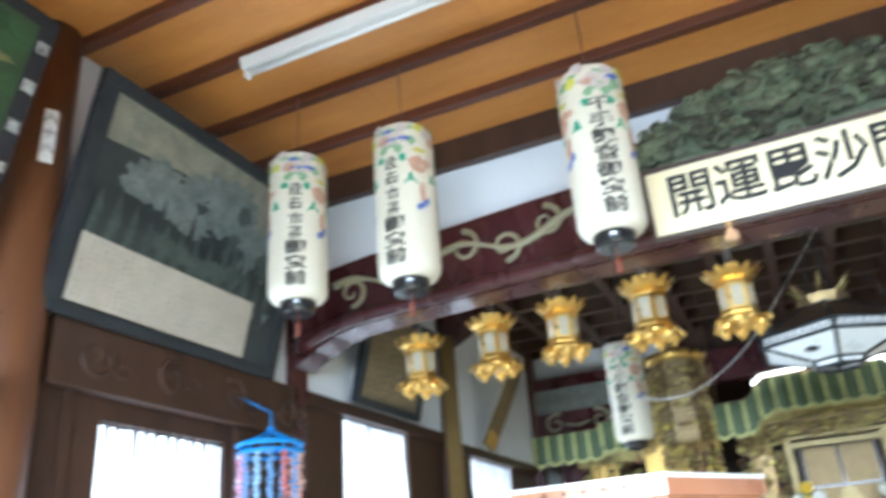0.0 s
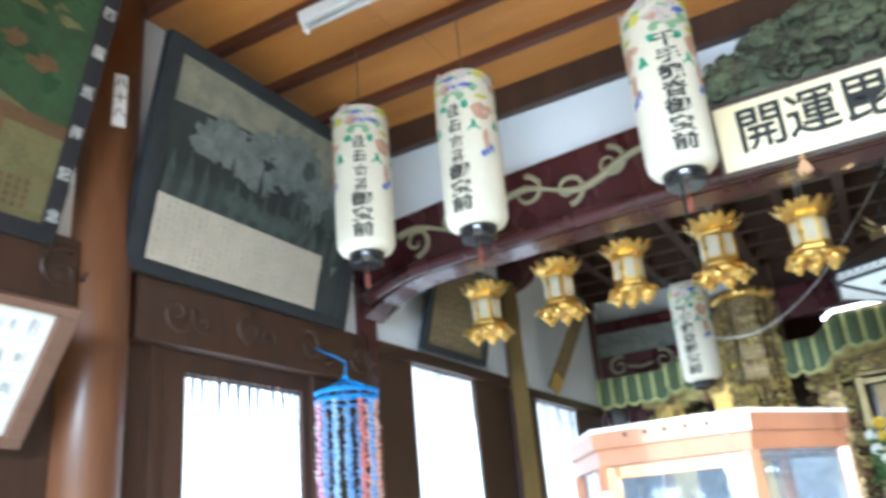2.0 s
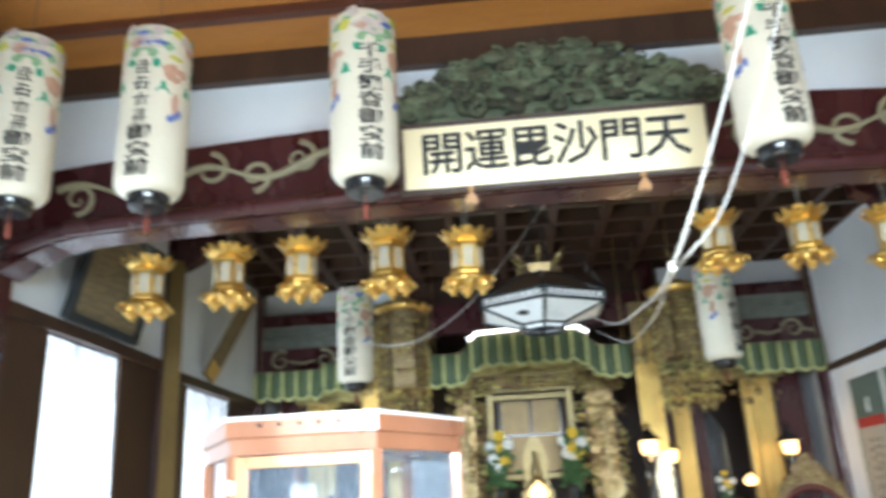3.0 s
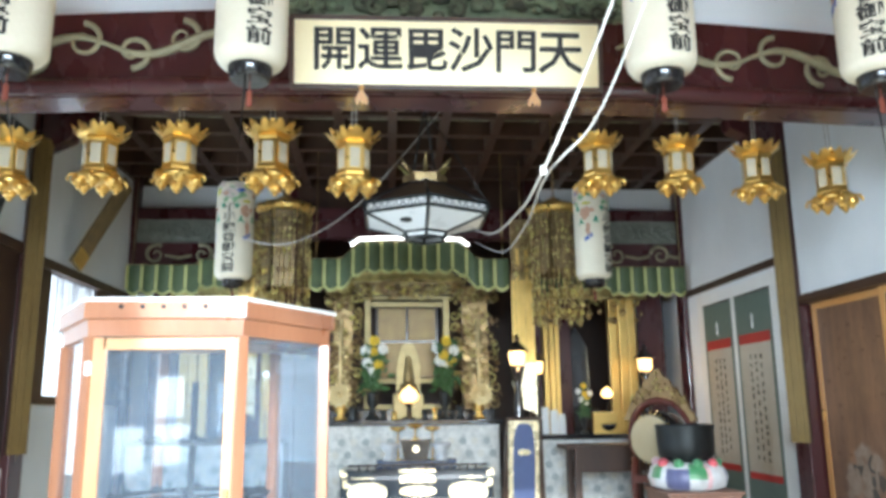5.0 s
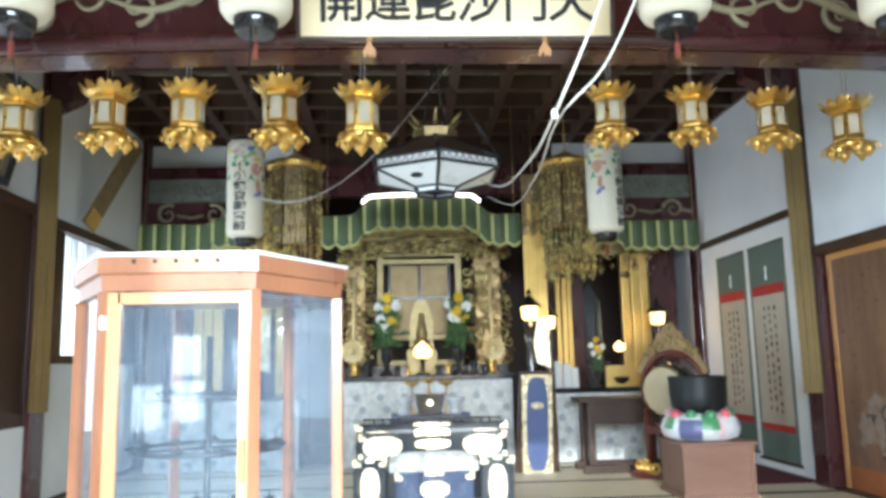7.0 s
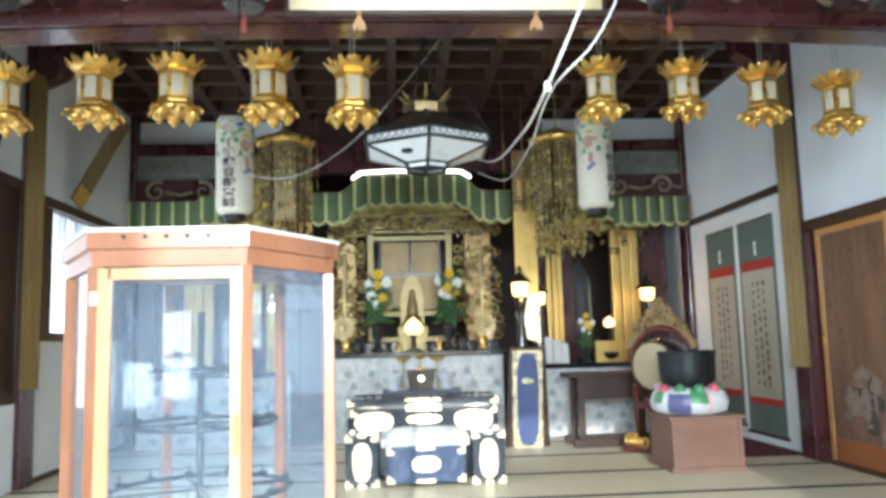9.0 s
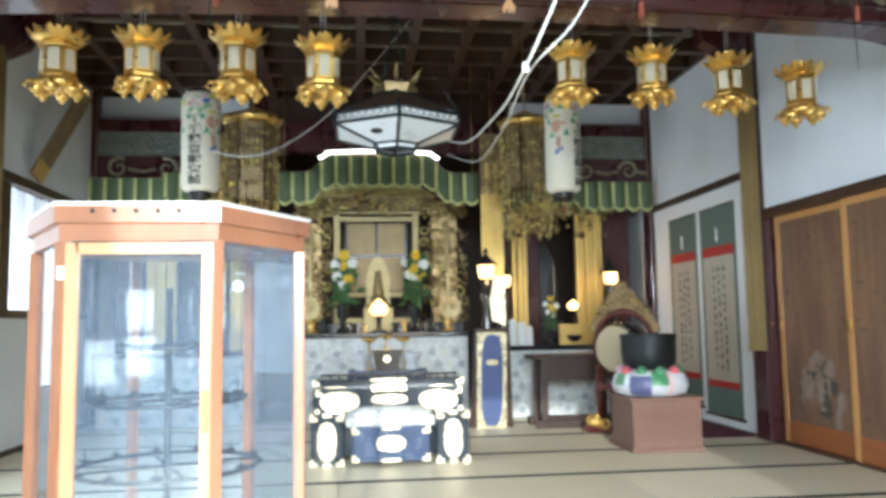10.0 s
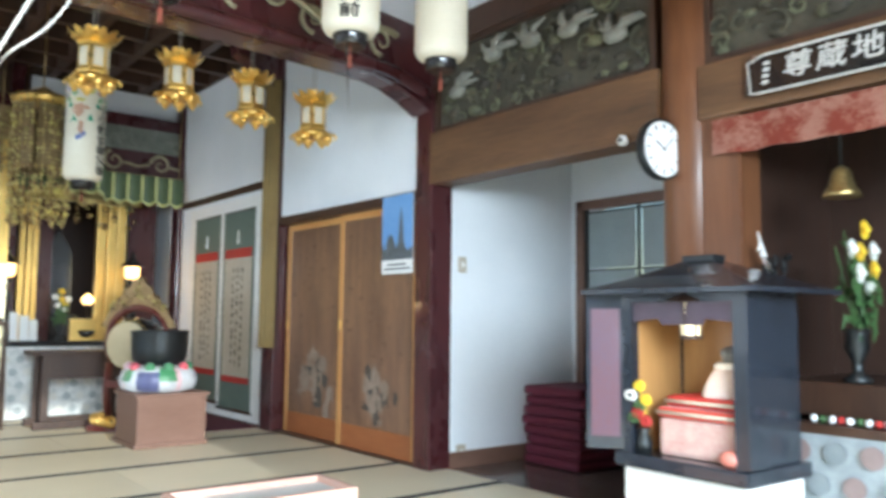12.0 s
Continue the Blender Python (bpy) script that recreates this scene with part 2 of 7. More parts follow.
def tube(bm, path, r, n=8, mat=0, taper=None):
    """A round cord along a list of points; taper gives a factor at each point."""
    path = [Vector(p) for p in path]
    rings = []
    for i, p in enumerate(path):
        d = (path[min(i + 1, len(path) - 1)] - path[max(i - 1, 0)]).normalized()
        u = d.cross(Vector((0.31, 0.17, 0.93)))
        u = (u if u.length > 0.05 else d.cross(Vector((1, 0, 0)))).normalized()
        w = d.cross(u)
        k = r * (taper[i] if taper else 1)
        rings.append([bm.verts.new(p + k * (math.cos(2 * math.pi * j / n) * u + math.sin(2 * math.pi * j / n) * w)) for j in range(n)])
    for a, b in zip(rings, rings[1:]):
        for i in range(n):
            f = bm.faces.new((a[i], a[(i + 1) % n], b[(i + 1) % n], b[i]))
            f.smooth, f.material_index = True, mat
    bm.faces.new(rings[0][::-1]).material_index = mat
    bm.faces.new(rings[-1]).material_index = mat


def slab(bm, outline, depth, m=None, mat=0, bevel=0.0):
    """A flat outline of (x, z) pushed to the depth along y."""
    a = [bm.verts.new((x, 0, z)) for x, z in outline]
    b = [bm.verts.new((x, depth, z)) for x, z in outline]
    fs = [bm.faces.new(a), bm.faces.new(b[::-1])]
    n = len(a)
    for i in range(n):
        fs.append(bm.faces.new((a[(i + 1) % n], a[i], b[i], b[(i + 1) % n])))
    for f in fs:
        f.material_index = mat
    if bevel:
        bmesh.ops.bevel(bm, geom=list({e for f in fs[:1] for e in f.edges}), offset=bevel, segments=2, affect="EDGES")
    if m is not None:
        for v in {v for f in fs if f.is_valid for v in f.verts} | set(v for v in a + b if v.is_valid):
            v.co = m @ v.co
    area = sum(outline[i][0] * outline[(i + 1) % n][1] - outline[(i + 1) % n][0] * outline[i][1] for i in range(n))
    if (area < 0) == (depth > 0):
        for f in fs:
            if f.is_valid:
                f.normal_flip()


def ball(bm, c, r, seg=10, mat=0, squash=(1, 1, 1)):
    rows_ = max(4, seg // 2 + 1)
    put = lambda t, a: bm.verts.new((c[0] + r * squash[0] * math.sin(t) * math.cos(a), c[1] + r * squash[1] * math.sin(t) * math.sin(a), c[2] + r * squash[2] * math.cos(t)))
    top, bot = put(0, 0), put(math.pi, 0)
    rings = [[put(math.pi * j / rows_, 2 * math.pi * i / seg) for i in range(seg)] for j in range(1, rows_)]
    fs = []
    for i in range(seg):
        k = (i + 1) % seg
        fs.append(bm.faces.new((top, rings[0][i], rings[0][k])))
        fs.append(bm.faces.new((bot, rings[-1][k], rings[-1][i])))
        for p, q in zip(rings, rings[1:]):
            fs.append(bm.faces.new((p[i], q[i], q[k], p[k])))
    for f in fs:
        f.smooth, f.material_index = True, mat


def mesh_of(name, bm, mats):
    me = bpy.data.meshes.new(name)
    bm.normal_update()
    bm.to_mesh(me)
    bm.free()
    for mm in (mats if isinstance(mats, (list, tuple)) else [mats]):
        me.materials.append(mm)
    return me


def part(name, bm, mats, parent, label="", m=None):
    ob = new(name, mesh_of(name, bm, mats))
    ob.parent = parent
    if m is not None:
        ob.matrix_basis = m
    if label:
        ob["label"] = label
    return ob


def thing(name, at, label, category, group="", kind="", rz=0):
    ob = new(name)
    ob.empty_display_size = 0.1
    ob.matrix_basis = at if isinstance(at, Matrix) else pose(*at, 0, 0, rz)
    return tagged(ob, label, category, group, kind)


def solid(name, bm, mats, label, category, group="", kind="", m=None):
    ob = new(name, mesh_of(name, bm, mats))
    if m is not None:
        ob.matrix_basis = m
    return tagged(ob, label, category, group, kind)


def one(draw, *a, **k):
    """A fresh bmesh with one form in it."""
    bm = bmesh.new()
    draw(bm, *a, **k)
    return bm


def writing(name, text, size, m, mat, parent, squeeze=1.0, label="", vertical=False, gap=1.05, bold=0.016):
    """Words in the built-in font, as a thin mesh on the surface at m (its x along the words, its y up)."""
    bm = bmesh.new()
    for i, ch in enumerate(text):
        cu = bpy.data.curves.new("glyph", "FONT")
        cu.body, cu.size, cu.extrude, cu.align_x, cu.align_y = ch, size, 0.0008, "CENTER", "CENTER"
        cu.resolution_u = 2
        cu.offset = size * bold
        ob = bpy.data.objects.new("glyph", cu)
        scene.collection.objects.link(ob)
        bpy.context.view_layer.update()
        me = bpy.data.meshes.new_from_object(ob.evaluated_get(bpy.context.evaluated_depsgraph_get()))
        off = Vector((0, -i * size * gap, 0)) if vertical else Vector((i * size * gap * squeeze, 0, 0))
        for v in me.vertices:
            v.co = Vector((v.co.x * squeeze, v.co.y, v.co.z)) + off
        bm.from_mesh(me)
        bpy.data.objects.remove(ob)
        bpy.data.curves.remove(cu)
        bpy.data.meshes.remove(me)
    return part(name, bm, mat, parent, label, m)


# ---- the large structure ----
def wall_piece(name, label, boxes, mat, bevel=0.0):
    bm = bmesh.new()
    for b in boxes:
        box(bm, *b, bevel=bevel)
    return solid(name, bm, mat, label, "wall", kind="structure")


CEIL = 3.60
COFFER = 3.52
BACK = 8.62
ground = solid("ground", one(box, -400, 400, -400, 400, -0.75, -0.70), GRASS, "pale gravel ground outside the hall", "ground", kind="structure")
floor = solid("floor", one(box, LW - 0.3, 5.2, -1.5, 11.2, -0.30, -0.05), DARKWOOD, "timber floor under faded straw mats", "floor", kind="structure")
solid("floor_boards", one(box, 3.47, 4.95, -1.5, 3.86, -0.05, -0.004), FLOORWOOD, "dark polished floorboards of the side aisle", "floor", kind="structure")

# side wall with the painted doors
wall_piece("wall_east", "white plaster wall between dark timber posts", [
    (RW, RW + 0.12, 4.02, 6.06, 1.87, 3.7), (RW, RW + 0.12, 6.28, 8.44, 0.02, 2.18), (RW, RW + 0.12, 6.28, 8.44, 2.25, 3.7)], PLASTER)
wall_piece("wall_east_far", "plain wall behind the side altar", [(RW, RW + 0.12, 8.66, 11.2, 0.0, 3.7)], PLASTER)
bm = bmesh.new()
box(bm, RW - 0.03, RW + 0.13, 4.03, 6.05, 1.80, 1.87)
box(bm, RW - 0.02, RW + 0.13, 6.28, 8.44, 2.18, 2.25)
box(bm, RW - 0.02, RW + 0.13, 6.28, 8.44, -0.04, 0.02)
box(bm, RW - 0.03, RW + 0.13, 4.03, 6.05, -0.04, 0.012)
solid("trim_east", bm, DARKWOOD, "dark timber rails along the plaster wall", "trim", kind="structure")


def post(name, x0, x1, y0, y1, z1=3.7):
    return solid(name, one(box, x0, x1, y0, y1, -0.04, z1, bevel=0.012), MAROON, "square dark maroon lacquered post", "post", kind="structure")


post("post_east_1", RW - 0.04, RW + 0.14, 3.84, 4.02)
post("post_east_2", RW - 0.05, RW + 0.14, 6.06, 6.28)
post("post_east_3", RW - 0.05, RW + 0.14, 8.44, 8.66)
post("post_west_1", LW - 0.14, LW + 0.04, 3.84, 4.02)
post("post_west_2", LW - 0.14, LW + 0.05, 6.06, 6.28)
post("post_west_3", LW - 0.14, LW + 0.05, 8.44, 8.66)

# side wall with the windows
wall_piece("wall_west", "white plaster and timber wall with curtained windows", [
    (LW - 0.12, LW, 2.16, 3.84, 2.25, 3.7), (LW - 0.12, LW, 4.02, 6.06, 2.28, 3.7), (LW - 0.12, LW, 6.28, 8.44, 2.24, 3.7),
    (LW - 0.12, LW, 6.28, 8.44, -0.02, 1.08), (LW - 0.12, LW, 4.02, 6.06, -0.02, 0.62),
    (LW - 0.12, LW, -1.5, 1.86, 2.25, 3.7)], PLASTER)
wall_piece("wall_west_panels", "old dark boarded wall panels beside the windows", [
    (LW - 0.10, LW - 0.01, 2.14, 2.50, -0.02, 1.97), (LW - 0.10, LW - 0.01, 3.32, 3.84, -0.02, 1.97), (LW - 0.10, LW - 0.01, 2.50, 3.32, 1.88, 1.97),
    (LW - 0.10, LW - 0.01, 2.50, 3.32, -0.02, 0.45),
    (LW - 0.10, LW - 0.01, 4.02, 4.50, 0.62, 2.20), (LW - 0.10, LW - 0.01, 5.42, 6.06, 0.62, 2.20),
    (LW - 0.10, LW - 0.01, 6.28, 6.64, 1.14, 2.16), (LW - 0.10, LW - 0.01, 7.66, 8.44, 1.14, 2.16),
    (LW - 0.10, LW - 0.01, -1.5, 1.86, -0.02, 2.10)], DARKWOOD)
bm = bmesh.new()
box(bm, LW - 0.11, LW + 0.03, 4.02, 6.06, 2.20, 2.28)
box(bm, LW - 0.11, LW + 0.03, 6.28, 8.44, 2.16, 2.24)
box(bm, LW - 0.11, LW + 0.03, 6.28, 8.44, 1.08, 1.14)
box(bm, LW - 0.11, LW + 0.02, 6.28, 8.44, -0.04, 0.04)
box(bm, LW - 0.11, LW + 0.02, 3.38, 3.43, 0.0, 1.97)
box(bm, LW - 0.11, LW + 0.02, 2.28, 2.33, 0.0, 1.97)
solid("trim_west", bm, DARKWOOD, "dark timber rails along the window wall", "trim", kind="structure")


def curl(bm, cx, cz, r, turns, start, thick, y, flip=1, n=26, grow=2.0, depth=0.7):
    """A scroll of carved relief in the x-z plane, thinning to its inner end."""
    path, tap = [], []
    for i in range(n + 1):
        k = i / n
        a = start + flip * turns * 2 * math.pi * k
        rr = r * (1 - k) ** 0.8 + r * 0.12
        path.append((cx + rr * math.cos(a), y, cz + rr * math.sin(a)))
        tap.append(1.1 - 0.75 * k)
    tube(bm, path, thick, 7, taper=tap)


# carved frieze beams of the window wall
def frieze(name, y0, y1, z0, z1):
    beam = solid(name, one(box, LW - 0.14, LW + 0.07, y0, y1, z0, z1, bevel=0.01), DARKWOOD, "old brown beam with shallow carved scrolls", "beam", kind="structure")
    bm = bmesh.new()
    k = pose(LW + 0.072, 0, 0, 0, 0, 90)
    n = int((y1 - y0) / 0.42)
    zc = (z0 + z1) / 2
    for i in range(n):
        yc = y0 + 0.22 + i * (y1 - y0 - 0.3) / max(1, n - 1)
        curl(bm, yc, zc, 0.085, 1.3, 0.4 + i, 0.014, 0, 1 if i % 2 else -1)
        curl(bm, yc + 0.15, zc - 0.02, 0.05, 1.1, 2.4 + i, 0.010, 0, -1 if i % 2 else 1)
    for v in bm.verts:
        v.co = k @ v.co
    part("relief", bm, DARKWOOD, beam)


frieze("beam_west_1", 2.15, 3.84, 1.97, 2.26)
frieze("beam_west_2", -1.5, 1.86, 2.02, 2.32)


# windows: frame, bars, glass and lace curtain
def window(name, y0, y1, z0, z1, pleat=1.0):
    w = thing(name, (LW, (y0 + y1) / 2, z0), "bright window behind a hanging white lace curtain", "window", kind="structure")
    h, hw = z1 - z0, (y1 - y0) / 2
    bm = bmesh.new()
    for a, b, c, d in ((-hw, -hw + 0.04, 0, h), (hw - 0.04, hw, 0, h), (-hw, hw, 0, 0.04), (-hw, hw, h - 0.04, h), (-0.02, 0.02, 0, h)):
        box(bm, -0.09, -0.05, a, b, c, d)
    part("window_frame", bm, DARKWOOD, w)
    part("pane", one(box, -0.075, -0.069, -hw + 0.03, hw - 0.03, 0.03, h - 0.03), CLEAR, w).visible_shadow = False
    bm = bmesh.new()
    n = 60
    rows_ = []
    for j in range(9):
        z = 0.01 + (h - 0.03) * j / 8
        rows_.append([bm.verts.new((-0.025 + 0.012 * math.sin(i * 1.15 + 0.6 * math.sin(j * 0.7)), -hw + 0.01 + (2 * hw - 0.02) * i / n, z)) for i in range(n + 1)])
    for a, b in zip(rows_, rows_[1:]):
        for i in range(n):
            bm.faces.new((a[i], a[i + 1], b[i + 1], b[i])).smooth = True
    # dark slabs paint in the shade between pleats of the gathered heading
    y, k = -hw + 0.02, 0
    while y < hw - 0.05:
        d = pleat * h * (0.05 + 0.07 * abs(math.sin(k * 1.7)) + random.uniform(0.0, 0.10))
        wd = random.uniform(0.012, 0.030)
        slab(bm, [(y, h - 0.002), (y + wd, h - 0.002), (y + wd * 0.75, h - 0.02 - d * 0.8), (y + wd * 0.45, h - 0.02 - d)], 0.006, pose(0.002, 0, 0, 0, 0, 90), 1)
        y += wd + random.uniform(0.020, 0.050)
        k += 1
    c = part("curtain", bm, [CURTAIN, PLEATSHADE], w, "white lace curtain glowing with daylight")
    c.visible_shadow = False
    return w


PLEATSHADE = material("painted shade between pleats", (0.13, 0.13, 0.14), 0.8, bump=0.05)
window("window_1", 2.50, 3.32, 0.45, 1.88)
window("window_2", 4.50, 5.42, 0.62, 2.20)
window("window_3", 6.64, 7.66, 1.14, 2.16, 3.2)


# round posts
def round_post(name, x, y, r, z1, label):
    return solid(name, one(lathe, [(r, -0.03), (r, z1 * 0.5), (r * 0.97, z1)], None, 32), COLWOOD, label, "post", kind="structure", m=pose(x, y, 0))


round_post("post_west_round", LW - 0.02, 2.0, 0.145, 3.7, "round polished red-brown timber post")
round_post("post_east_round", RW + 0.06, 1.90, 0.15, 3.7, "round polished brown timber post with a clock")

# transverse rainbow beam
YB = 3.86


def beam_outline():
    top, bot = [], []
    for i in range(41):
        k = -1 + 2 * i / 40
        x = AX + k * 3.0
        top.append((x, 3.105 - 0.17 * k * k))
        e = max(0.0, (abs(k) - 0.86) / 0.14)
        bot.append((x, 2.61 - 0.075 * k * k - 0.15 * e ** 1.5))
    return top + bot[::-1]


beam = solid("beam_front", one(slab, beam_outline(), 0.2, pose(0, YB, 0)), MAROON, "arched maroon beam with carved gilt scrolls", "beam", kind="structure")
bm = bmesh.new()
for s in (-1, 1):
    path = []
    for i in range(31):
        k = i / 30
        path.append((AX + s * 2.98 * k, YB - 0.03, 2.655 - 0.075 * k * k - 0.1 * max(0, (k - 0.86) / 0.14) ** 1.5))
    tube(bm, path, 0.045, 10)
part("moulding", bm, MAROON, beam)
bm = bmesh.new()
for s in (-1, 1):
    # leaf scrolls winding along the beam
    path, tap = [], []
    for i in range(41):
        k = i / 40
        path.append((AX + s * (0.95 + 1.75 * k), YB - 0.015, 2.90 + 0.055 * math.sin(k * 15) - 0.10 * k))
        tap.append(0.5 + 0.6 * abs(math.sin(k * 7.5)))
    tube(bm, path, 0.022, 8, taper=tap)
    for j in range(7):
        k = (j + 0.5) / 7
        curl(bm, AX + s * (0.95 + 1.75 * k), 2.90 - 0.10 * k + 0.035 * (1 if j % 2 else -1), 0.085, 1.25, 1.57 * (1 if j % 2 else -1), 0.016, YB - 0.015, s * (1 if j % 2 else -1))
part("scroll_relief", bm, SCROLLGILT, beam, "grey-gold carved leaf scrolls")
wall_piece("wall_front_plaster", "white plaster strip over the arched beam", [(LW, RW, YB + 0.05, YB + 0.17, 2.95, 3.47)], PLASTER)
solid("trim_front", one(box, LW, RW, YB - 0.02, YB + 0.2, 3.425, 3.62), DARKWOOD, "dark rail under the ceiling", "trim", kind="structure")
# brackets where the beam meets the posts
for s, x in ((1, LW + 0.04), (-1, RW - 0.04)):
    out = [(0, 3.46), (s * 0.42, 3.40), (s * 0.40, 3.30), (s * 0.28, 3.24), (s * 0.22, 3.14), (s * 0.10, 3.08), (0, 3.04)]
    solid("bracket_beam", one(slab, out, 0.16, pose(x, 6.09, 0)), MAROON, "dark maroon carved beam bracket", "bracket", kind="structure")
# front ceiling: boards over battens
ceiling = solid("ceiling", one(box, LW - 0.1, 5.2, -1.5, YB + 0.1, CEIL + 0.03, CEIL + 0.10), CEILBOARD, "amber cedar board ceiling with dark battens", "ceiling", kind="structure")
bm = bmesh.new()
yb = -1.5
while yb < YB - 0.05:
    x = LW - 0.1
    while x < 5.1:
        w = random.uniform(0.85, 1.25)
        box(bm, x + 0.001, min(5.2, x + w) - 0.001, yb + 0.001, yb + 0.449, CEIL + random.uniform(0, 0.004), CEIL + 0.028)
        x += w
    yb += 0.45
part("boards", bm, CEILBOARD, ceiling)
bm = bmesh.new()
for i in range(12):
    y = -1.5 + 0.45 * i + 0.0
    box(bm, LW - 0.1, 5.2, y - 0.03, y + 0.03, CEIL - 0.055, CEIL + 0.004, bevel=0.006)
part("battens", bm, BATTEN, ceiling)

# inner ceiling: coffers with painted panels
inner = solid("ceiling_inner", one(box, LW - 0.1, RW + 0.1, YB + 0.2, 11.2, COFFER + 0.10, COFFER + 0.18), DARKWOOD, "dark coffered ceiling with faded painted panels", "ceiling", kind="structure")
COFFERPAINT = material("faded painted ceiling panel", (0.44, 0.41, 0.28), 0.7, second=(0.13, 0.16, 0.095), scale=9, fine=30, bump=0.05, spread=0.25)
bm = bmesh.new()
nx, ny = 13, 10
sx, sy = (RW - LW) / nx, 0.46
for i in range(nx + 1):
    box(bm, LW + i * sx - 0.04, LW + i * sx + 0.04, YB + 0.2, BACK, COFFER - 0.05, COFFER + 0.09)
for j in range(ny + 1):
    box(bm, LW, RW, YB + 0.24 + j * sy - 0.04, YB + 0.24 + j * sy + 0.04, COFFER - 0.052, COFFER + 0.09)
part("ribs", bm, DARKWOOD, inner)
bm = bmesh.new()
for i in range(nx):
    for j in range(ny):
        cx, cy = LW + (i + 0.5) * sx, YB + 0.24 + (j + 0.5) * sy
        box(bm, cx - sx / 2 + 0.05, cx + sx / 2 - 0.05, cy - sy / 2 + 0.05, cy + sy / 2 - 0.05, COFFER + 0.078, COFFER + 0.098)
part("panels", bm, COFFERPAINT, inner)

# rear of the place: the open front doors behind the camera
wall_piece("wall_south", "plain entrance wall with wide open doorway", [
    (LW - 0.12, AX - 2.75, -1.62, -1.5, -0.05, 3.7), (AX + 2.75, 5.2, -1.62, -1.5, -0.05, 3.7), (AX - 2.75, AX + 2.75, -1.62, -1.5, 2.27, 3.7)], PLASTER)
def entrance_door(x0, x1, panes):
    """A boarded leaf of the entrance with small glazed lights given as (x0, x1, z0, z1) in the hall."""
    d = thing("entrance_door", (x0, -1.56, -0.04), "unseen dark timber entrance door with small bright panes", "door", "entrance doors")
    xs = sorted({0.0, x1 - x0} | {p - x0 for q in panes for p in q[:2]})
    bm = bmesh.new()
    for a, b in zip(xs, xs[1:]):
        holes = sorted((q[2] + 0.04, q[3] + 0.04) for q in panes if abs(q[0] - x0 - a) < 0.001)
        z = 0.0
        for h0, h1 in holes + [(2.31, 2.31)]:
            box(bm, a, b, -0.02, 0.02, z, h0)
            z = h1
    part("boarding", bm, DARKWOOD, d)
    for q in panes:
        part("pane", one(box, q[0] - x0, q[1] - x0, -0.004, 0.002, q[2] + 0.04, q[3] + 0.04), PANEPAPER, d)


entrance_door(AX - 2.74, AX - 1.50, [(-2.30, -2.16, 0.50, 1.05), (-2.10, -1.86, 0.54, 0.90), (-1.79, -1.58, 0.60, 0.93), (-1.79, -1.58, 0.96, 1.29)])
# unseen east leaf, added to keep daylight off the side shrine
entrance_door(AX + 1.45, AX + 2.74, [(1.90, 2.16, 0.6, 1.9), (2.40, 2.66, 0.6, 1.9), (2.70, 2.96, 0.6, 1.9)])
wall_piece("wall_aisle", "plain outer wall of the side aisle", [(4.72, 4.84, -1.5, 2.70, -0.05, 3.7), (4.72, 4.84, 3.62, 3.90, -0.05, 3.7), (4.72, 4.84, 2.70, 3.62, 1.86, 3.7)], PLASTER)
wall_piece("wall_aisle_end", "white plaster end wall of the side aisle", [(RW + 0.14, 4.84, 3.86, 3.98, 0.10, 3.7)], PLASTER)
solid("baseboard", one(box, RW + 0.14, 4.72, 3.84, 3.97, -0.03, 0.10), STANDWOOD, "brown baseboard", "baseboard", kind="structure")
wall_piece("wall_north", "dark boarded wall behind the altars", [(LW, RW, 11.0, 11.12, -0.05, 3.7)], DARKWOOD)
wall_piece("wall_west_far", "plain wall behind the side altar", [(LW - 0.12, LW, 8.66, 11.2, -0.05, 3.7)], PLASTER)
solid("ceiling_aisle", one(box, RW + 0.05, 4.84, 1.6, 3.98, 2.22, 2.27), PLASTER, "low white ceiling of the side aisle", "ceiling", kind="structure")


# ---- hanging paper lanterns ----
def lantern_text(parent, r, text, h):
    """Vertical writing bent round the paper: glyphs, and plain bars for the first signs."""
    size = h * 0.098
    z = h * 0.70
    for i, ch in enumerate(text):
        zc = z - i * size * 1.03
        if ch == "|":
            bm = bmesh.new()
            rows_b = (((0.34, 0.5), (0.12, 0.75), (-0.12, 0.5), (-0.36, 0.8)), ((0.30, 0.6), (0.02, 0.85), (-0.30, 0.6)), ((0.16, 0.9),), ((0.36, 0.7), (0.14, 0.4), (-0.10, 0.75)))[i % 4]
            for dz, w in rows_b:
                box(bm, -w * size / 2, w * size / 2, -0.05 * size + dz * size, 0.05 * size + dz * size, 0, 0.0008)
            lean = (0.16, -0.12, 0.0, 0.2)[i % 4] * size
            box(bm, lean - 0.05 * size, lean + 0.05 * size, -0.42 * size, 0.42 * size, 0, 0.0009)
            for e_ in ((-0.36,), (-0.38, 0.24), (-0.26, 0.22), (-0.34, -0.12))[i % 4]:
                box(bm, e_ * size, (e_ + 0.10) * size, -0.42 * size, 0.05 * size, 0, 0.0007)
            bmesh.ops.subdivide_edges(bm, edges=bm.edges[:], cuts=2)
            o = part("ink_bars", bm, INK, parent)
        else:
            o = writing("ink_sign", ch, size, None, INK, parent, squeeze=1.38, bold=0.026)
        for v in o.data.vertices:
            a = v.co.x / r
            rr = r + 0.002 + v.co.z
            v.co = Vector((rr * math.sin(a), -rr * math.cos(a), zc + v.co.y))


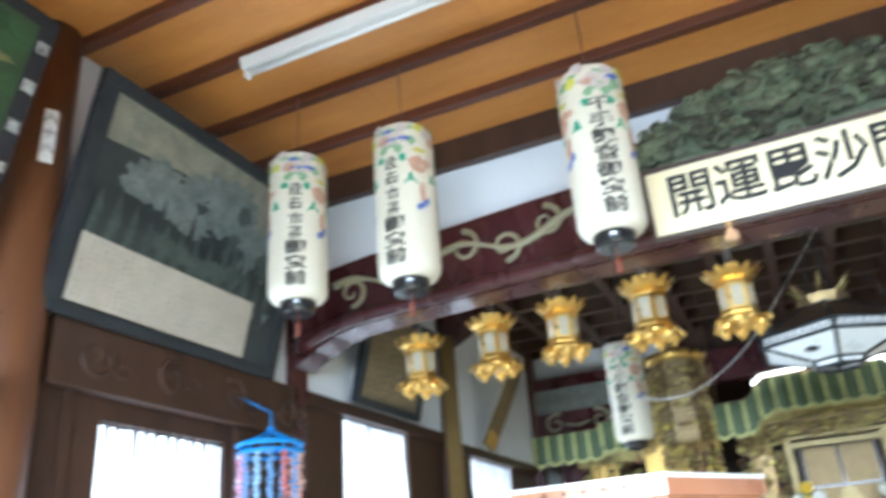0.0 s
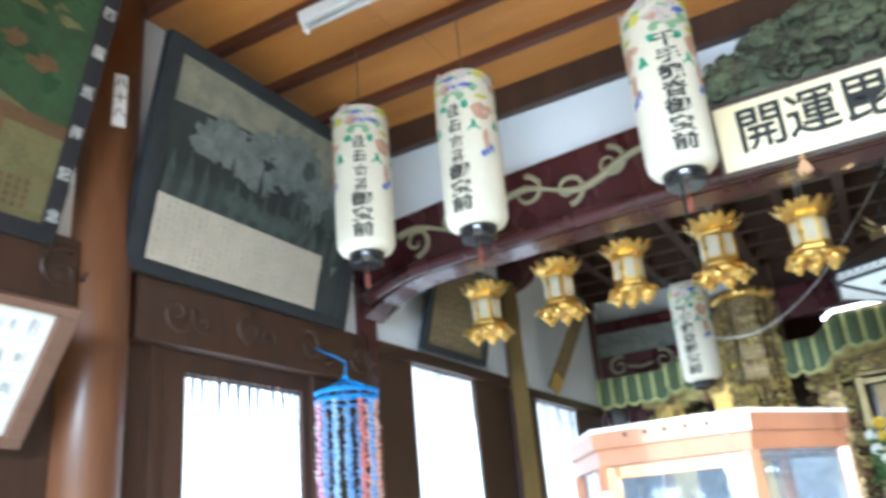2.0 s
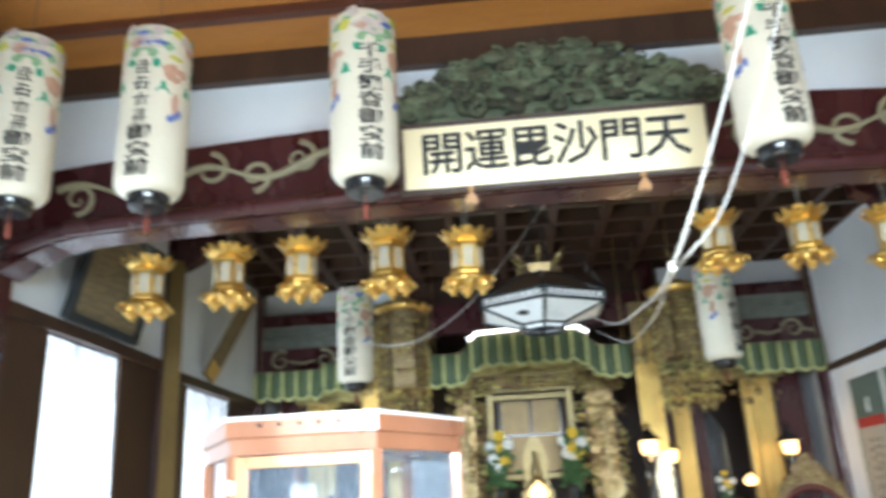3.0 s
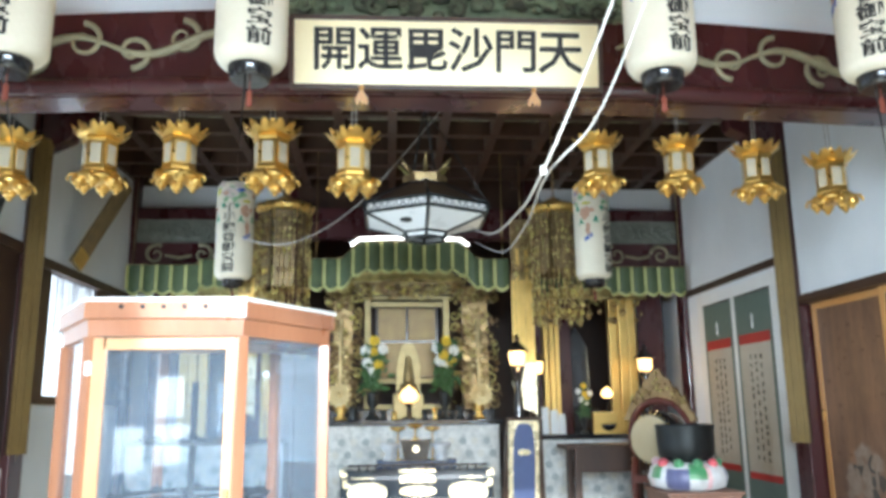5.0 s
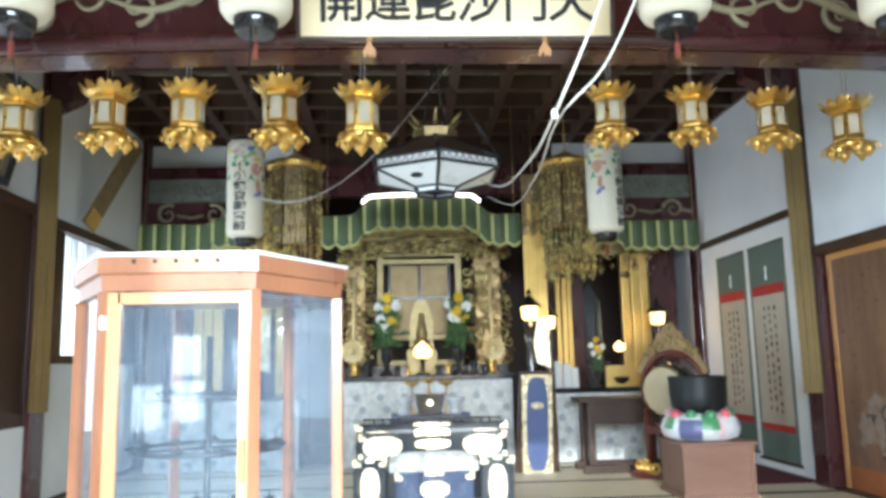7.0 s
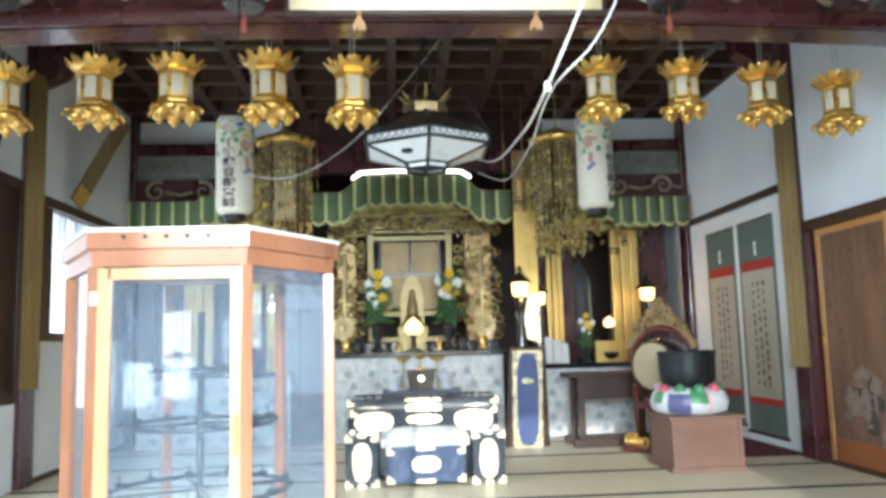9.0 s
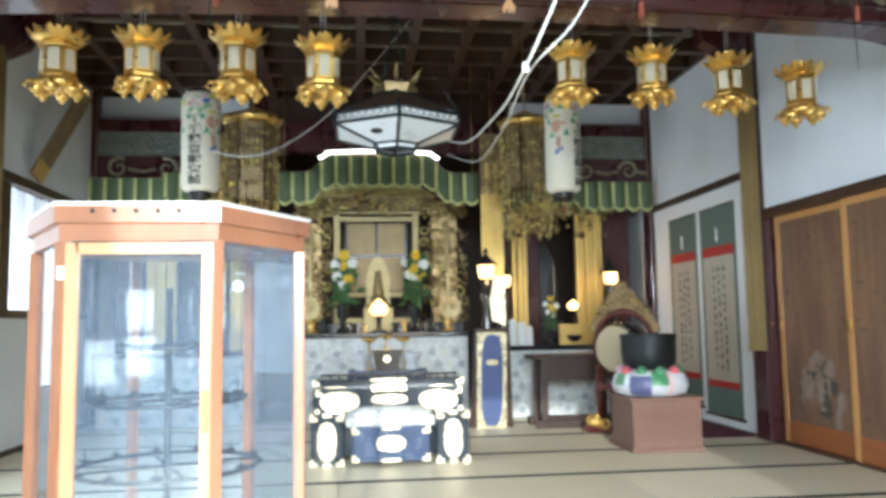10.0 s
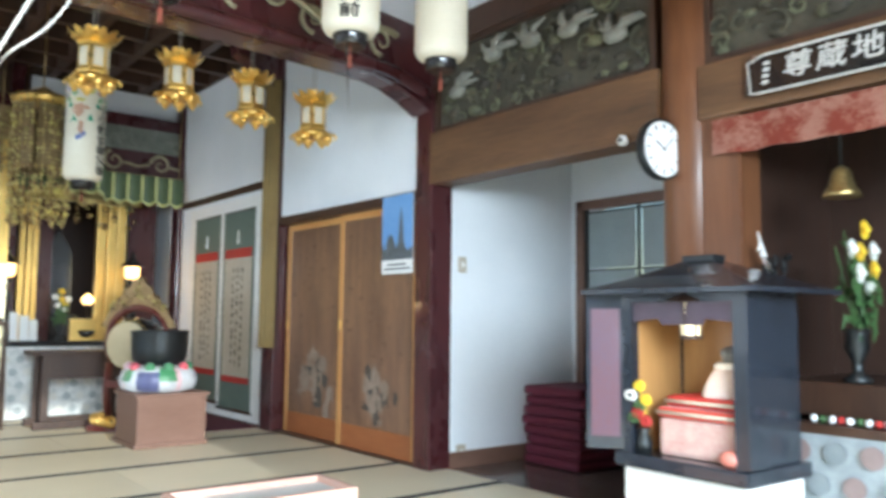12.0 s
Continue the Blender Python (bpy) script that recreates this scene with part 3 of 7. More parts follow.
PAINTS = [material("lantern paint " + n, c, 0.7, bump=0.0, scale=25) for n, c in (
    ("green", (0.05, 0.36, 0.20)), ("pale green", (0.30, 0.48, 0.26)), ("rose", (0.62, 0.36, 0.24)), ("yellow", (0.68, 0.62, 0.10)), ("blue", (0.10, 0.16, 0.50)), ("pale rose", (0.66, 0.56, 0.50)))]


def patch(bm, r, a0, z0, pts, mat):
    """A painted shape laid on the lantern's round paper; pts in metres round (a0, z0)."""
    pts3 = [(a0 * r + x, z0 + z) for x, z in pts]
    cx, cz = sum(p[0] for p in pts3) / len(pts3), sum(p[1] for p in pts3) / len(pts3)
    rr = r + 0.0012 + 0.0004 * mat
    put = lambda x, z: bm.verts.new((rr * math.sin(x / r), -rr * math.cos(x / r), z))
    c = put(cx, cz)
    ring = [put(*p) for p in pts3]
    for i in range(len(ring)):
        bm.faces.new((c, ring[i], ring[(i + 1) % len(ring)])).material_index = mat


def blob(rng, w, h, n=11, rough=0.3):
    return [(w * math.cos(2 * math.pi * i / n) * rng.uniform(1 - rough, 1 + rough), h * math.sin(2 * math.pi * i / n) * rng.uniform(1 - rough, 1 + rough)) for i in range(n)]


TASSEL = material("faded red-brown tassel", (0.24, 0.055, 0.030), 0.7, second=(0.16, 0.035, 0.020), bump=0.1)


def paper_lantern(text, seed, turn):
    h, r = 0.78, 0.145
    t = thing("paper_lantern", (0, 0, 0), "cream paper lantern painted with flowers and black writing", "lantern", "hanging paper lanterns")
    prof = [(r * 0.62, 0.0), (r * 0.86, 0.012), (r * 0.965, 0.035)]
    n = 30
    for i in range(n + 1):
        k = i / n
        prof.append((r * (0.985 + 0.012 * math.sin(math.pi * k)) + (0.0016 if i % 2 else 0), 0.05 + (h - 0.10) * k))
    prof += [(r * 0.96, h - 0.03), (r * 0.86, h - 0.01), (r * 0.62, h)]
    part("paper_body", one(lathe, prof, None, 36), PAPER, t)
    part("bottom_ring", one(lathe, [(r * 0.50, -0.058), (r * 0.56, -0.05), (r * 0.60, -0.01), (r * 0.62, 0.006)], None, 28), BLACK, t, "black lacquered bottom ring")
    part("top_ring", one(lathe, [(r * 0.64, h - 0.006), (r * 0.62, h + 0.02), (r * 0.5, h + 0.03), (0.012, h + 0.032)], None, 28), BLACK, t, "black lacquered top ring")
    bm = bmesh.new()
    tube(bm, [(0, 0, h + 0.03), (0, 0, h + 0.40)], 0.003, 6)
    part("cord", bm, STANDWOOD, t)
    bm = bmesh.new()
    tube(bm, [(0, 0, -0.05), (0, 0, -0.10)], 0.003, 6)
    lathe(bm, [(0.004, -0.095), (0.012, -0.105), (0.010, -0.13), (0.012, -0.155), (0.008, -0.165)], None, 10)
    part("tassel", bm, TASSEL, t, "short red-brown tassel")
    rng = random.Random(seed)
    bm = bmesh.new()
    for k in range(22):
        patch(bm, r, 2 * math.pi * k / 22 - math.pi + 0.1, h * (0.90 + 0.055 * math.sin(k * 2.3)), blob(rng, 0.030, 0.024, 9, 0.3), (5, 1, 3, 5, 2, 1)[k % 6])
    for a0 in (-2.2, 0.0, 2.2):
        patch(bm, r, a0, h * 0.86, blob(rng, 0.075, 0.04, 14, 0.2), 5)
        for k in range(5):
            patch(bm, r, a0 + rng.uniform(-0.7, 0.7), h * (0.88 + rng.uniform(-0.08, 0.06)), blob(rng, 0.030, 0.012), rng.choice([1, 1, 2, 4]))
        for k in (-1, 1):
            for j in range(4):
                patch(bm, r, a0 + k * 0.13 * j, h * (0.83 - 0.022 * j * j * 0.5), blob(rng, 0.020, 0.022, 8), 0 if j == 3 else 1)
        patch(bm, r, a0, h * 0.88, blob(rng, 0.010, 0.05, 8, 0.1), 1)
        patch(bm, r, a0 + 0.95, h * 0.78, blob(rng, 0.034, 0.014), 3)
        patch(bm, r, a0 + 0.85, h * 0.68, blob(rng, 0.040, 0.055), 2)
        patch(bm, r, a0 + 0.62, h * 0.58, [(-0.032, -0.025), (0.032, -0.025), (0.028, -0.008), (0.012, 0.002), (0.006, 0.034), (-0.008, 0.034), (-0.014, 0.0), (-0.03, -0.008)], 0)
        patch(bm, r, a0 - 0.75, h * 0.60, [(-0.024, -0.02), (0.024, -0.02), (0.02, -0.005), (0.006, 0.03), (-0.006, 0.03), (-0.02, -0.006)], 0)
        patch(bm, r, a0 + 1.0, h * 0.50, blob(rng, 0.020, 0.06), 2)
        for k in range(3):
            patch(bm, r, a0 + 0.85 + 0.16 * k, h * (0.40 + 0.02 * k), blob(rng, 0.012, 0.020, 8), 4)
        patch(bm, r, a0 - 0.95, h * 0.70, blob(rng, 0.026, 0.020), 2)
    part("flower_painting", bm, PAINTS, t, "green, rose and blue painted flowers")["kind"] = "stuff"
    lantern_text(t, r, text, h)
    for o in t.children:
        o.matrix_basis = pose(0, 0, 0, 0, 0, turn) @ o.matrix_basis
    return t


first = paper_lantern("||||御宝前", 3, 0)
first.matrix_basis = pose(-2.055, 2.97, 2.40, 0, 0, 30)
copy_thing(first, pose(-1.45, 2.98, 2.375, 0, 0, 2))
second = paper_lantern("千手観音御宝前", 5, 0)
second.matrix_basis = pose(-0.52, 3.0, 2.37, 0, 0, 22)
copy_thing(second, pose(1.169, 2.99, 2.37, 0, 0, 14))
copy_thing(second, pose(2.10, 2.98, 2.375, 0, 0, -35))
copy_thing(second, pose(2.675, 2.98, 2.375, 0, 0, 60))
copy_thing(second, pose(2.72, 1.22, 2.375, 0, 0, 40))
for x, rz in ((-1.187, -8), (1.694, 42)):
    copy_thing(second, pose(x, 6.18, 2.02, 0, 0, rz))


# ---- gilt hanging lanterns ----
PANELPAPER = material("aged cream panel paper", (0.66, 0.58, 0.42), 0.7, second=(0.54, 0.46, 0.31), scale=20, fine=90, bump=0.05)


def gilt_lantern():
    t = thing("gilt_lantern", (0, 0, 0), "gilded metal hanging lantern with petal crown and white panels", "lantern", "row of gilt lanterns")
    body = bmesh.new()
    lathe(body, [(0.088, 0.105), (0.094, 0.12), (0.086, 0.135), (0.086, 0.285), (0.098, 0.30), (0.09, 0.315)], None, 6, smooth=False)
    part("lantern_body", body, GOLD, t)
    for i in range(6):
        a = 2 * math.pi * (i + 0.5) / 6
        m = pose(0, 0, 0, 0, 0, math.degrees(a) - 90)
        part("paper_panel", one(box, -0.026, 0.026, 0.0735, 0.079, 0.150, 0.270, m), PANELPAPER, t, "cream paper panel")
    bm = bmesh.new()
    for ring_r, n, z, L, w, up in ((0.095, 12, 0.305, 0.085, 0.036, 0.060), (0.075, 12, 0.318, 0.055, 0.034, 0.062)):
        for i in range(n):
            a = 2 * math.pi * (i + (0.5 if up > 0.061 else 0)) / n
            m = pose(0, 0, z, 0, 0, math.degrees(a))
            rowsp = []
            for j in range(6):
                k = j / 5
                wid = w * math.sin(math.pi * (0.22 + 0.70 * k)) * (1 - 0.25 * k)
                rowsp.append([m @ Vector((ring_r - 0.03 + L * k, y, up * k * k * 1.2 + 0.008 * (abs(y) / w) * 2)) for y in (-wid, 0, wid)])
            vs = [[bm.verts.new(p) for p in rr] for rr in rowsp]
            for p, q in zip(vs, vs[1:]):
                for c in range(2):
                    bm.faces.new((p[c], p[c + 1], q[c + 1], q[c])).smooth = True
    part("petal_crown", bm, GOLD, t)
    bm = bmesh.new()
    lathe(bm, [(0.088, 0.105), (0.112, 0.085), (0.118, 0.065), (0.095, 0.05), (0.03, 0.045)], None, 24, wave=lambda a, z: 1 + 0.06 * math.cos(6 * a))
    for i in range(6):
        a = 2 * math.pi * (i + 0.5) / 6
        ball(bm, (0.092 * math.cos(a), 0.092 * math.sin(a), 0.045), 0.036, 10, squash=(1, 1, 0.95))
        lathe(bm, [(0.018, 0.018), (0.014, 0.004), (0.004, -0.008)], None, 8, ax=0.092 * math.cos(a), ay=0.092 * math.sin(a))
        m = pose(0, 0, 0, 0, 0, math.degrees(a))
        tube(bm, [m @ Vector(p) for p in ((0.10, 0, 0.085), (0.135, 0, 0.075), (0.148, 0, 0.052), (0.140, 0, 0.036))], 0.010, 7, taper=[1, 1, 0.8, 0.4])
    part("bud_base", bm, GOLD, t)
    bm = bmesh.new()
    path = [(0.028 * math.cos(a), 0, 0.345 + 0.032 + 0.032 * math.sin(a)) for a in [math.pi * 2 * i / 16 for i in range(17)]]
    tube(bm, path, 0.004, 6)
    lathe(bm, [(0.07, 0.315), (0.04, 0.335), (0.012, 0.345)], None, 12)
    part("hanging_ring", bm, IRON, t)
    bm = bmesh.new()
    tube(bm, [(-0.010, 0, 0.40), (-0.016, 0, 1.36)], 0.0035, 6)
    tube(bm, [(0.010, 0, 0.40), (0.016, 0, 1.36)], 0.0035, 6)
    part("white_cord", bm, ROPE, t, "double white cord")
    return t


gl = gilt_lantern()
gl.matrix_basis = pose(-2.155, 4.49, 2.235, 0, 0, 12)
gl.scale = (1.13, 1.13, 0.98)
for x, z, s, rz in ((-1.641, 2.265, 1.0, 4), (-1.187, 2.285, 0.97, 20), (-0.657, 2.275, 1.05, -6), (-0.175, 2.255, 1.0, 8), (1.30, 2.275, 0.93, 3), (1.80, 2.275, 0.9, 33), (2.286, 2.24, 0.92, 14), (2.757, 2.18, 0.95, -8)):
    c = copy_thing(gl, pose(x, 4.49, z, 0, 0, rz))
    c.scale = (s * 1.13, s * 1.13, s * 0.98)


# ---- sign board ----
sign = thing("sign_board", pose(AX + 0.03, 3.68, 2.60, 9, 0, -0.3), "gold sign board with large black brush writing", "sign")
bm = bmesh.new()
box(bm, -0.765, 0.765, 0, 0.035, 0.0, 0.325, bevel=0.004)
part("board", bm, SIGNGOLD, sign)
bm = bmesh.new()
for b in ((-0.785, 0.785, -0.006, 0.04, -0.022, 0.0), (-0.785, 0.785, -0.006, 0.04, 0.325, 0.347), (-0.785, -0.765, -0.006, 0.04, 0.0, 0.325), (0.765, 0.785, -0.006, 0.04, 0.0, 0.325)):
    box(bm, *b)
part("board_frame", bm, DARKWOOD, sign)
writing("brush_writing", "開運毘沙門天", 0.235, pose(-0.565, -0.003, 0.165, 90, 0, 0), INK, sign, gap=0.965, bold=0.017)
for x in (-0.43, 0.43):
    bm = bmesh.new()
    ball(bm, (x, -0.02, -0.02), 0.014, 8)
    for a in (-1, 0.2, 1.1):
        slab(bm, [(0, 0), (0.020 * a - 0.012, -0.06), (0.022 * a, -0.09), (0.020 * a + 0.012, -0.06)], 0.006, pose(x, -0.025, -0.02))
    part("leaf_peg", bm, DOORWOOD, sign, "brown leaf-shaped peg")


# carving over the sign: clustered leaves and waves
def foliage(bm, rng, x0, x1, top, z0, y, n, size):
    for i in range(n):
        k = rng.random()
        x = x0 + (x1 - x0) * k
        zt = top(k)
        z = z0 + (zt - z0) * rng.random() ** 0.8
        s = size * rng.uniform(0.6, 1.2)
        ball(bm, (x, y - rng.uniform(0.0, 0.06), z), s, 7, squash=(rng.uniform(0.9, 1.5), 0.55, rng.uniform(0.6, 1.0)))
        if i % 3 == 0:
            curl(bm, x, z, s * 1.1, 1.1, rng.uniform(0, 6), s * 0.25, y - 0.06, rng.choice((-1, 1)), 14)


bm = bmesh.new()
hump = lambda k: 3.10 + 0.345 * max(0.12, math.sin(math.pi * min(1, max(0, (k - 0.02) * 1.02))) ** 0.55) * (1 - 0.55 * max(0, k - 0.68) / 0.32) - 0.06 * max(0, 0.3 - k) / 0.3
foliage(bm, random.Random(8), -0.62, 1.32, hump, 3.06, YB - 0.02, 560, 0.036)
slabpts = [(-0.62 + 1.94 * i / 20, hump(i / 20) - 0.02) for i in range(21)] + [(1.32, 3.05), (-0.62, 3.05)]
ct = thing("carved_transom", (0, 0, 0), "weathered green and brown carved foliage over the sign", "carving")
part("foliage_relief", bm, CARVE, ct)["kind"] = "stuff"
part("backing_board", one(slab, slabpts, 0.05, pose(0, YB - 0.03, 0)), CARVE, ct)


# ---- painted sliding doors and the things on the plaster wall ----
def sliding_door(y0, y1, x, bird):
    d = thing("sliding_door", (x, (y0 + y1) / 2, 0.012), "painted brown cedar sliding door in a honey-coloured frame", "door", "painted sliding doors")
    hw, h = (y1 - y0) / 2, 1.785
    bm = bmesh.new()
    box(bm, -0.016, 0.016, -hw, -hw + 0.055, 0, h, bevel=0.003)
    box(bm, -0.016, 0.016, hw - 0.055, hw, 0, h, bevel=0.003)
    box(bm, -0.0155, 0.0155, -hw + 0.055, hw - 0.055, h - 0.05, h)
    part("door_frame", bm, DOORWOOD, d)
    part("door_panel", one(box, -0.006, 0.006, -hw + 0.054, hw - 0.054, 0.17, h - 0.049), DOORPANEL, d)
    part("kick_board", one(box, -0.011, 0.011, -hw + 0.054, hw - 0.054, 0.0, 0.17), KICK, d, "reddish lower board")
    bm = bmesh.new()
    lathe(bm, [(0.018, 0.0), (0.022, 0.003), (0.012, 0.004)], pose(-0.016, hw - 0.028, 0.92, 0, -90, 0) @ Matrix.Diagonal((2.2, 1, 1, 1)), 12)
    part("finger_pull", bm, GOLD, d, "small brass finger pull")
    rng = random.Random(bird)
    bm = bmesh.new()
    for i in range(26):
        u, v = rng.gauss(0, 0.13), rng.gauss(0.42, 0.12)
        if abs(u) < hw - 0.08 and 0.2 < v < 1.2:
            pts = blob(rng, rng.uniform(0.02, 0.07), rng.uniform(0.02, 0.09), 10, 0.45)
            vs = [bm.verts.new((-0.0072 - 0.0002 * i / 26, u + p, v + q)) for p, q in pts]
            bm.faces.new(vs).material_index = rng.choice([0, 0, 1])
    for i in range(60):
        u, v = rng.uniform(-hw + 0.08, hw - 0.08), rng.uniform(0.25, 1.65)
        pts = blob(rng, rng.uniform(0.004, 0.03), rng.uniform(0.004, 0.014), 7, 0.4)
        bm.faces.new([bm.verts.new((-0.0066, u + p, v + q)) for p, q in pts]).material_index = 2
    part("faded_painting", bm, [FADED1, FADED2, FADED3], d, "faded painting of blossoms and rocks")
    return d


KICK = material("reddish cedar kick board", (0.34, 0.12, 0.04), 0.4, second=(0.24, 0.075, 0.024), stretch=(1, 0.2, 1), fine=40, bump=0.06)
FADED1 = material("faded pale pigment", (0.30, 0.235, 0.18), 0.8, second=(0.17, 0.11, 0.075), scale=12, fine=60)
FADED2 = material("faded dark pigment", (0.085, 0.070, 0.055), 0.8, scale=12, fine=60)
FADED3 = material("flaked pigment", (0.20, 0.125, 0.080), 0.8, second=(0.11, 0.060, 0.040), scale=18, fine=60)
sliding_door(5.05, 6.03, RW + 0.075, 4)
sliding_door(4.06, 5.09, RW + 0.035, 9)
solid("closet_wall", one(box, RW + 0.13, RW + 0.16, 4.02, 6.06, -0.04, 1.87), DARKWOOD, "dark boards behind the doors", "wall", kind="structure")

poster = thing("poster", (RW - 0.034, 4.235, 1.30), "blue travel poster with dark trees and white lower edge", "poster")
part("sheet", one(box, -0.002, 0.0, -0.188, 0.188, 0.0, 0.56), WHITEPAPER, poster)
SKYBLUE = material("printed blue sky", (0.10, 0.26, 0.58), 0.45, second=(0.20, 0.38, 0.66), scale=3, fine=30, bump=0.0)
part("printed_sky", one(box, -0.0032, -0.0021, -0.186, 0.186, 0.10, 0.557), SKYBLUE, poster)
DARKPRINT = material("printed dark trees", (0.045, 0.055, 0.060), 0.5, second=(0.14, 0.16, 0.17), scale=20, fine=60, bump=0.0)
bm = bmesh.new()
rng = random.Random(2)
out = [(-0.185, 0.10)] + [(-0.185 + 0.37 * i / 24, 0.16 + 0.05 * rng.random() + (0.26 * math.exp(-((i - 15) / 1.6) ** 2)) + 0.10 * math.exp(-((i - 7) / 3.0) ** 2)) for i in range(25)] + [(0.185, 0.10)]
slab(bm, out, 0.001, pose(-0.0034, 0, 0, 0, 0, -90))
part("printed_tree_line", bm, DARKPRINT, poster)
bm = bmesh.new()
for i, w in enumerate((0.30, 0.22)):
    box(bm, -0.0032, -0.0022, -w / 2, w / 2, 0.030 + i * 0.03, 0.042 + i * 0.03)
part("caption_bars", bm, DARKPRINT, poster)

hang = thing("hanging_cloth", (RW - 0.003, 7.3, 0.03), "white cloth backing hung on the plaster wall", "cloth")
part("sheet", one(box, -0.006, 0.0, -0.92, 0.86, 0.0, 2.11), WHITEPAPER, hang)
SCROLLGREEN = material("grey-green silk mounting", (0.135, 0.180, 0.150), 0.6, second=(0.090, 0.125, 0.105), scale=14, fine=120, bump=0.1)
SCROLLPAPER = material("aged scroll paper", (0.52, 0.47, 0.38), 0.75, second=(0.40, 0.35, 0.27), scale=7, fine=50, bump=0.05)


def scroll(yc, w, z0, z1):
    s = thing("hanging_scroll", (RW - 0.012, yc, z0), "long hanging scroll with red bands and grey-green silk mounting", "scroll", "pair of hanging scrolls")
    h = z1 - z0
    part("mounting", one(box, -0.004, 0, -w / 2, w / 2, 0, h), SCROLLGREEN, s)
    part("paper", one(box, -0.0055, -0.0041, -w / 2 + 0.045, w / 2 - 0.045, 0.32, h - 0.46), SCROLLPAPER, s)
    for z0_, z1_ in ((0.26, 0.32), (h - 0.46, h - 0.37)):
        part("red_band", one(box, -0.006, -0.0042, -w / 2 + 0.045, w / 2 - 0.045, z0_, z1_), RED, s)
    bm = bmesh.new()
    rng = random.Random(int(yc * 10))
    for c in (-0.10, 0.0, 0.10):
        z = h - 0.56
        while z > 0.42:
            L = rng.uniform(0.03, 0.055)
            box(bm, -0.0062, -0.0056, c - 0.016 + rng.uniform(-0.004, 0.004), c + 0.012, z - L, z)
            if rng.random() < 0.5:
                box(bm, -0.0062, -0.0056, c - 0.024, c + 0.022, z - L * 0.6, z - L * 0.4)
            z -= L + rng.uniform(0.015, 0.05)
    part("writing_bars", bm, FADED2, s, "rows of small dark writing")["kind"] = "stuff"
    bm = bmesh.new()
    tube(bm, [(-0.008, -w / 2 - 0.03, 0.0), (-0.008, w / 2 + 0.03, 0.0)], 0.014, 10)
    part("roller", bm, DARKWOOD, s)
    bm = bmesh.new()
    tube(bm, [(-0.006, -w / 2, h), (-0.006, w / 2, h)], 0.007, 8)
    part("top_rod", bm, DARKWOOD, s)
    bm = bmesh.new()
    lathe(bm, [(0.004, h - 0.33), (0.012, h - 0.30), (0.006, h - 0.26), (0.010, h - 0.22), (0.002, h - 0.19)], pose(-0.010, 0, 0), 8)
    part("tassel_print", bm, WHITEPAPER, s)
    return s


scroll(7.67, 0.66, 0.14, 2.02)
scroll(6.90, 0.70, 0.10, 2.02)
solid("felt_carpet", one(box, 2.55, RW - 0.03, 6.35, 8.3, -0.003, 0.008), PURPLE, "dark crimson felt carpet along the wall", "carpet")


# long gilt planks on the inner posts
DULLGILT = material("dull brown gilding", (0.28, 0.19, 0.065), 0.5, 0.5, second=(0.16, 0.105, 0.04), scale=5, stretch=(1, 1, 0.3), fine=60, bump=0.1)


def plank(x, y, rz, label):
    p = thing("gilt_plank", pose(x, y, 0.72, 0, 0, rz), label, "plaque", "gilt planks on posts")
    for i in range(5):
        part("gilt_strip", one(box, -0.085 + i * 0.034, -0.0525 + i * 0.034, -0.014 - 0.004 * (i % 2), 0.0, 0, 2.4), DULLGILT, p)
    part("backing", one(box, -0.095, 0.095, 0.0, 0.02, 0.0, 2.42), DARKWOOD, p)
    return p


plank(RW - 0.09, 6.10, -48, "tall gilt plank leaning on the maroon post").scale = (0.85, 1, 1)
plank(LW + 0.09, 6.06, 48, "tall gilt plank leaning on the maroon post").scale = (0.8, 1, 1)

# ---- bowl gong on its stand ----
stand = thing("gong_stand", (2.315, 6.0, 0), "red-brown panelled wooden box stand", "stand")
bm = bmesh.new()
box(bm, -0.265, 0.265, -0.25, 0.25, 0.03, 0.378, bevel=0.006)
part("body", bm, STANDWOOD, stand)
bm = bmesh.new()
box(bm, -0.285, 0.285, -0.275, 0.275, 0.378, 0.402, bevel=0.006)
part("top_board", bm, STANDWOOD, stand)
bm = bmesh.new()
box(bm, -0.28, 0.28, -0.265, 0.265, 0.0, 0.035, bevel=0.006)
part("plinth", bm, STANDWOOD, stand)
for x in (-0.262, 0.232):
    part("corner_strip", one(box, x, x + 0.03, -0.258, -0.248, 0.036, 0.377), STANDWOOD, stand)
cushion = thing("gong_cushion", pose(2.285, 6.0, 0.402) @ Matrix.Diagonal((0.96, 0.96, 1.28, 1)), "round brocade cushion in many bright colours", "cushion")
CUSH = [material("cushion " + n, c, 0.45, sheen=0.3, bump=0.2, scale=18) for n, c in (("white", (0.54, 0.56, 0.59)), ("green", (0.06, 0.24, 0.10)), ("red", (0.60, 0.09, 0.12)), ("blue", (0.09, 0.10, 0.22)), ("pink", (0.66, 0.42, 0.46)))]
bm = bmesh.new()
lathe(bm, [(0.20, 0.0), (0.275, 0.02), (0.295, 0.07), (0.27, 0.125), (0.20, 0.155), (0.05, 0.15)], None, 40, wave=lambda a, z: 1 + 0.035 * abs(math.sin(5 * a)))
for f in bm.faces:
    c = f.calc_center_median()
    a = int((math.atan2(c.y, c.x) / (2 * math.pi) + 0.5) * 40)
    f.material_index = (3 if c.z < 0.1 and (a // 4) % 3 == 1 else 1 if c.z > 0.09 and a % 8 < 3 else 4 if a % 11 == 0 else 0)
part("pad", bm, CUSH, cushion)
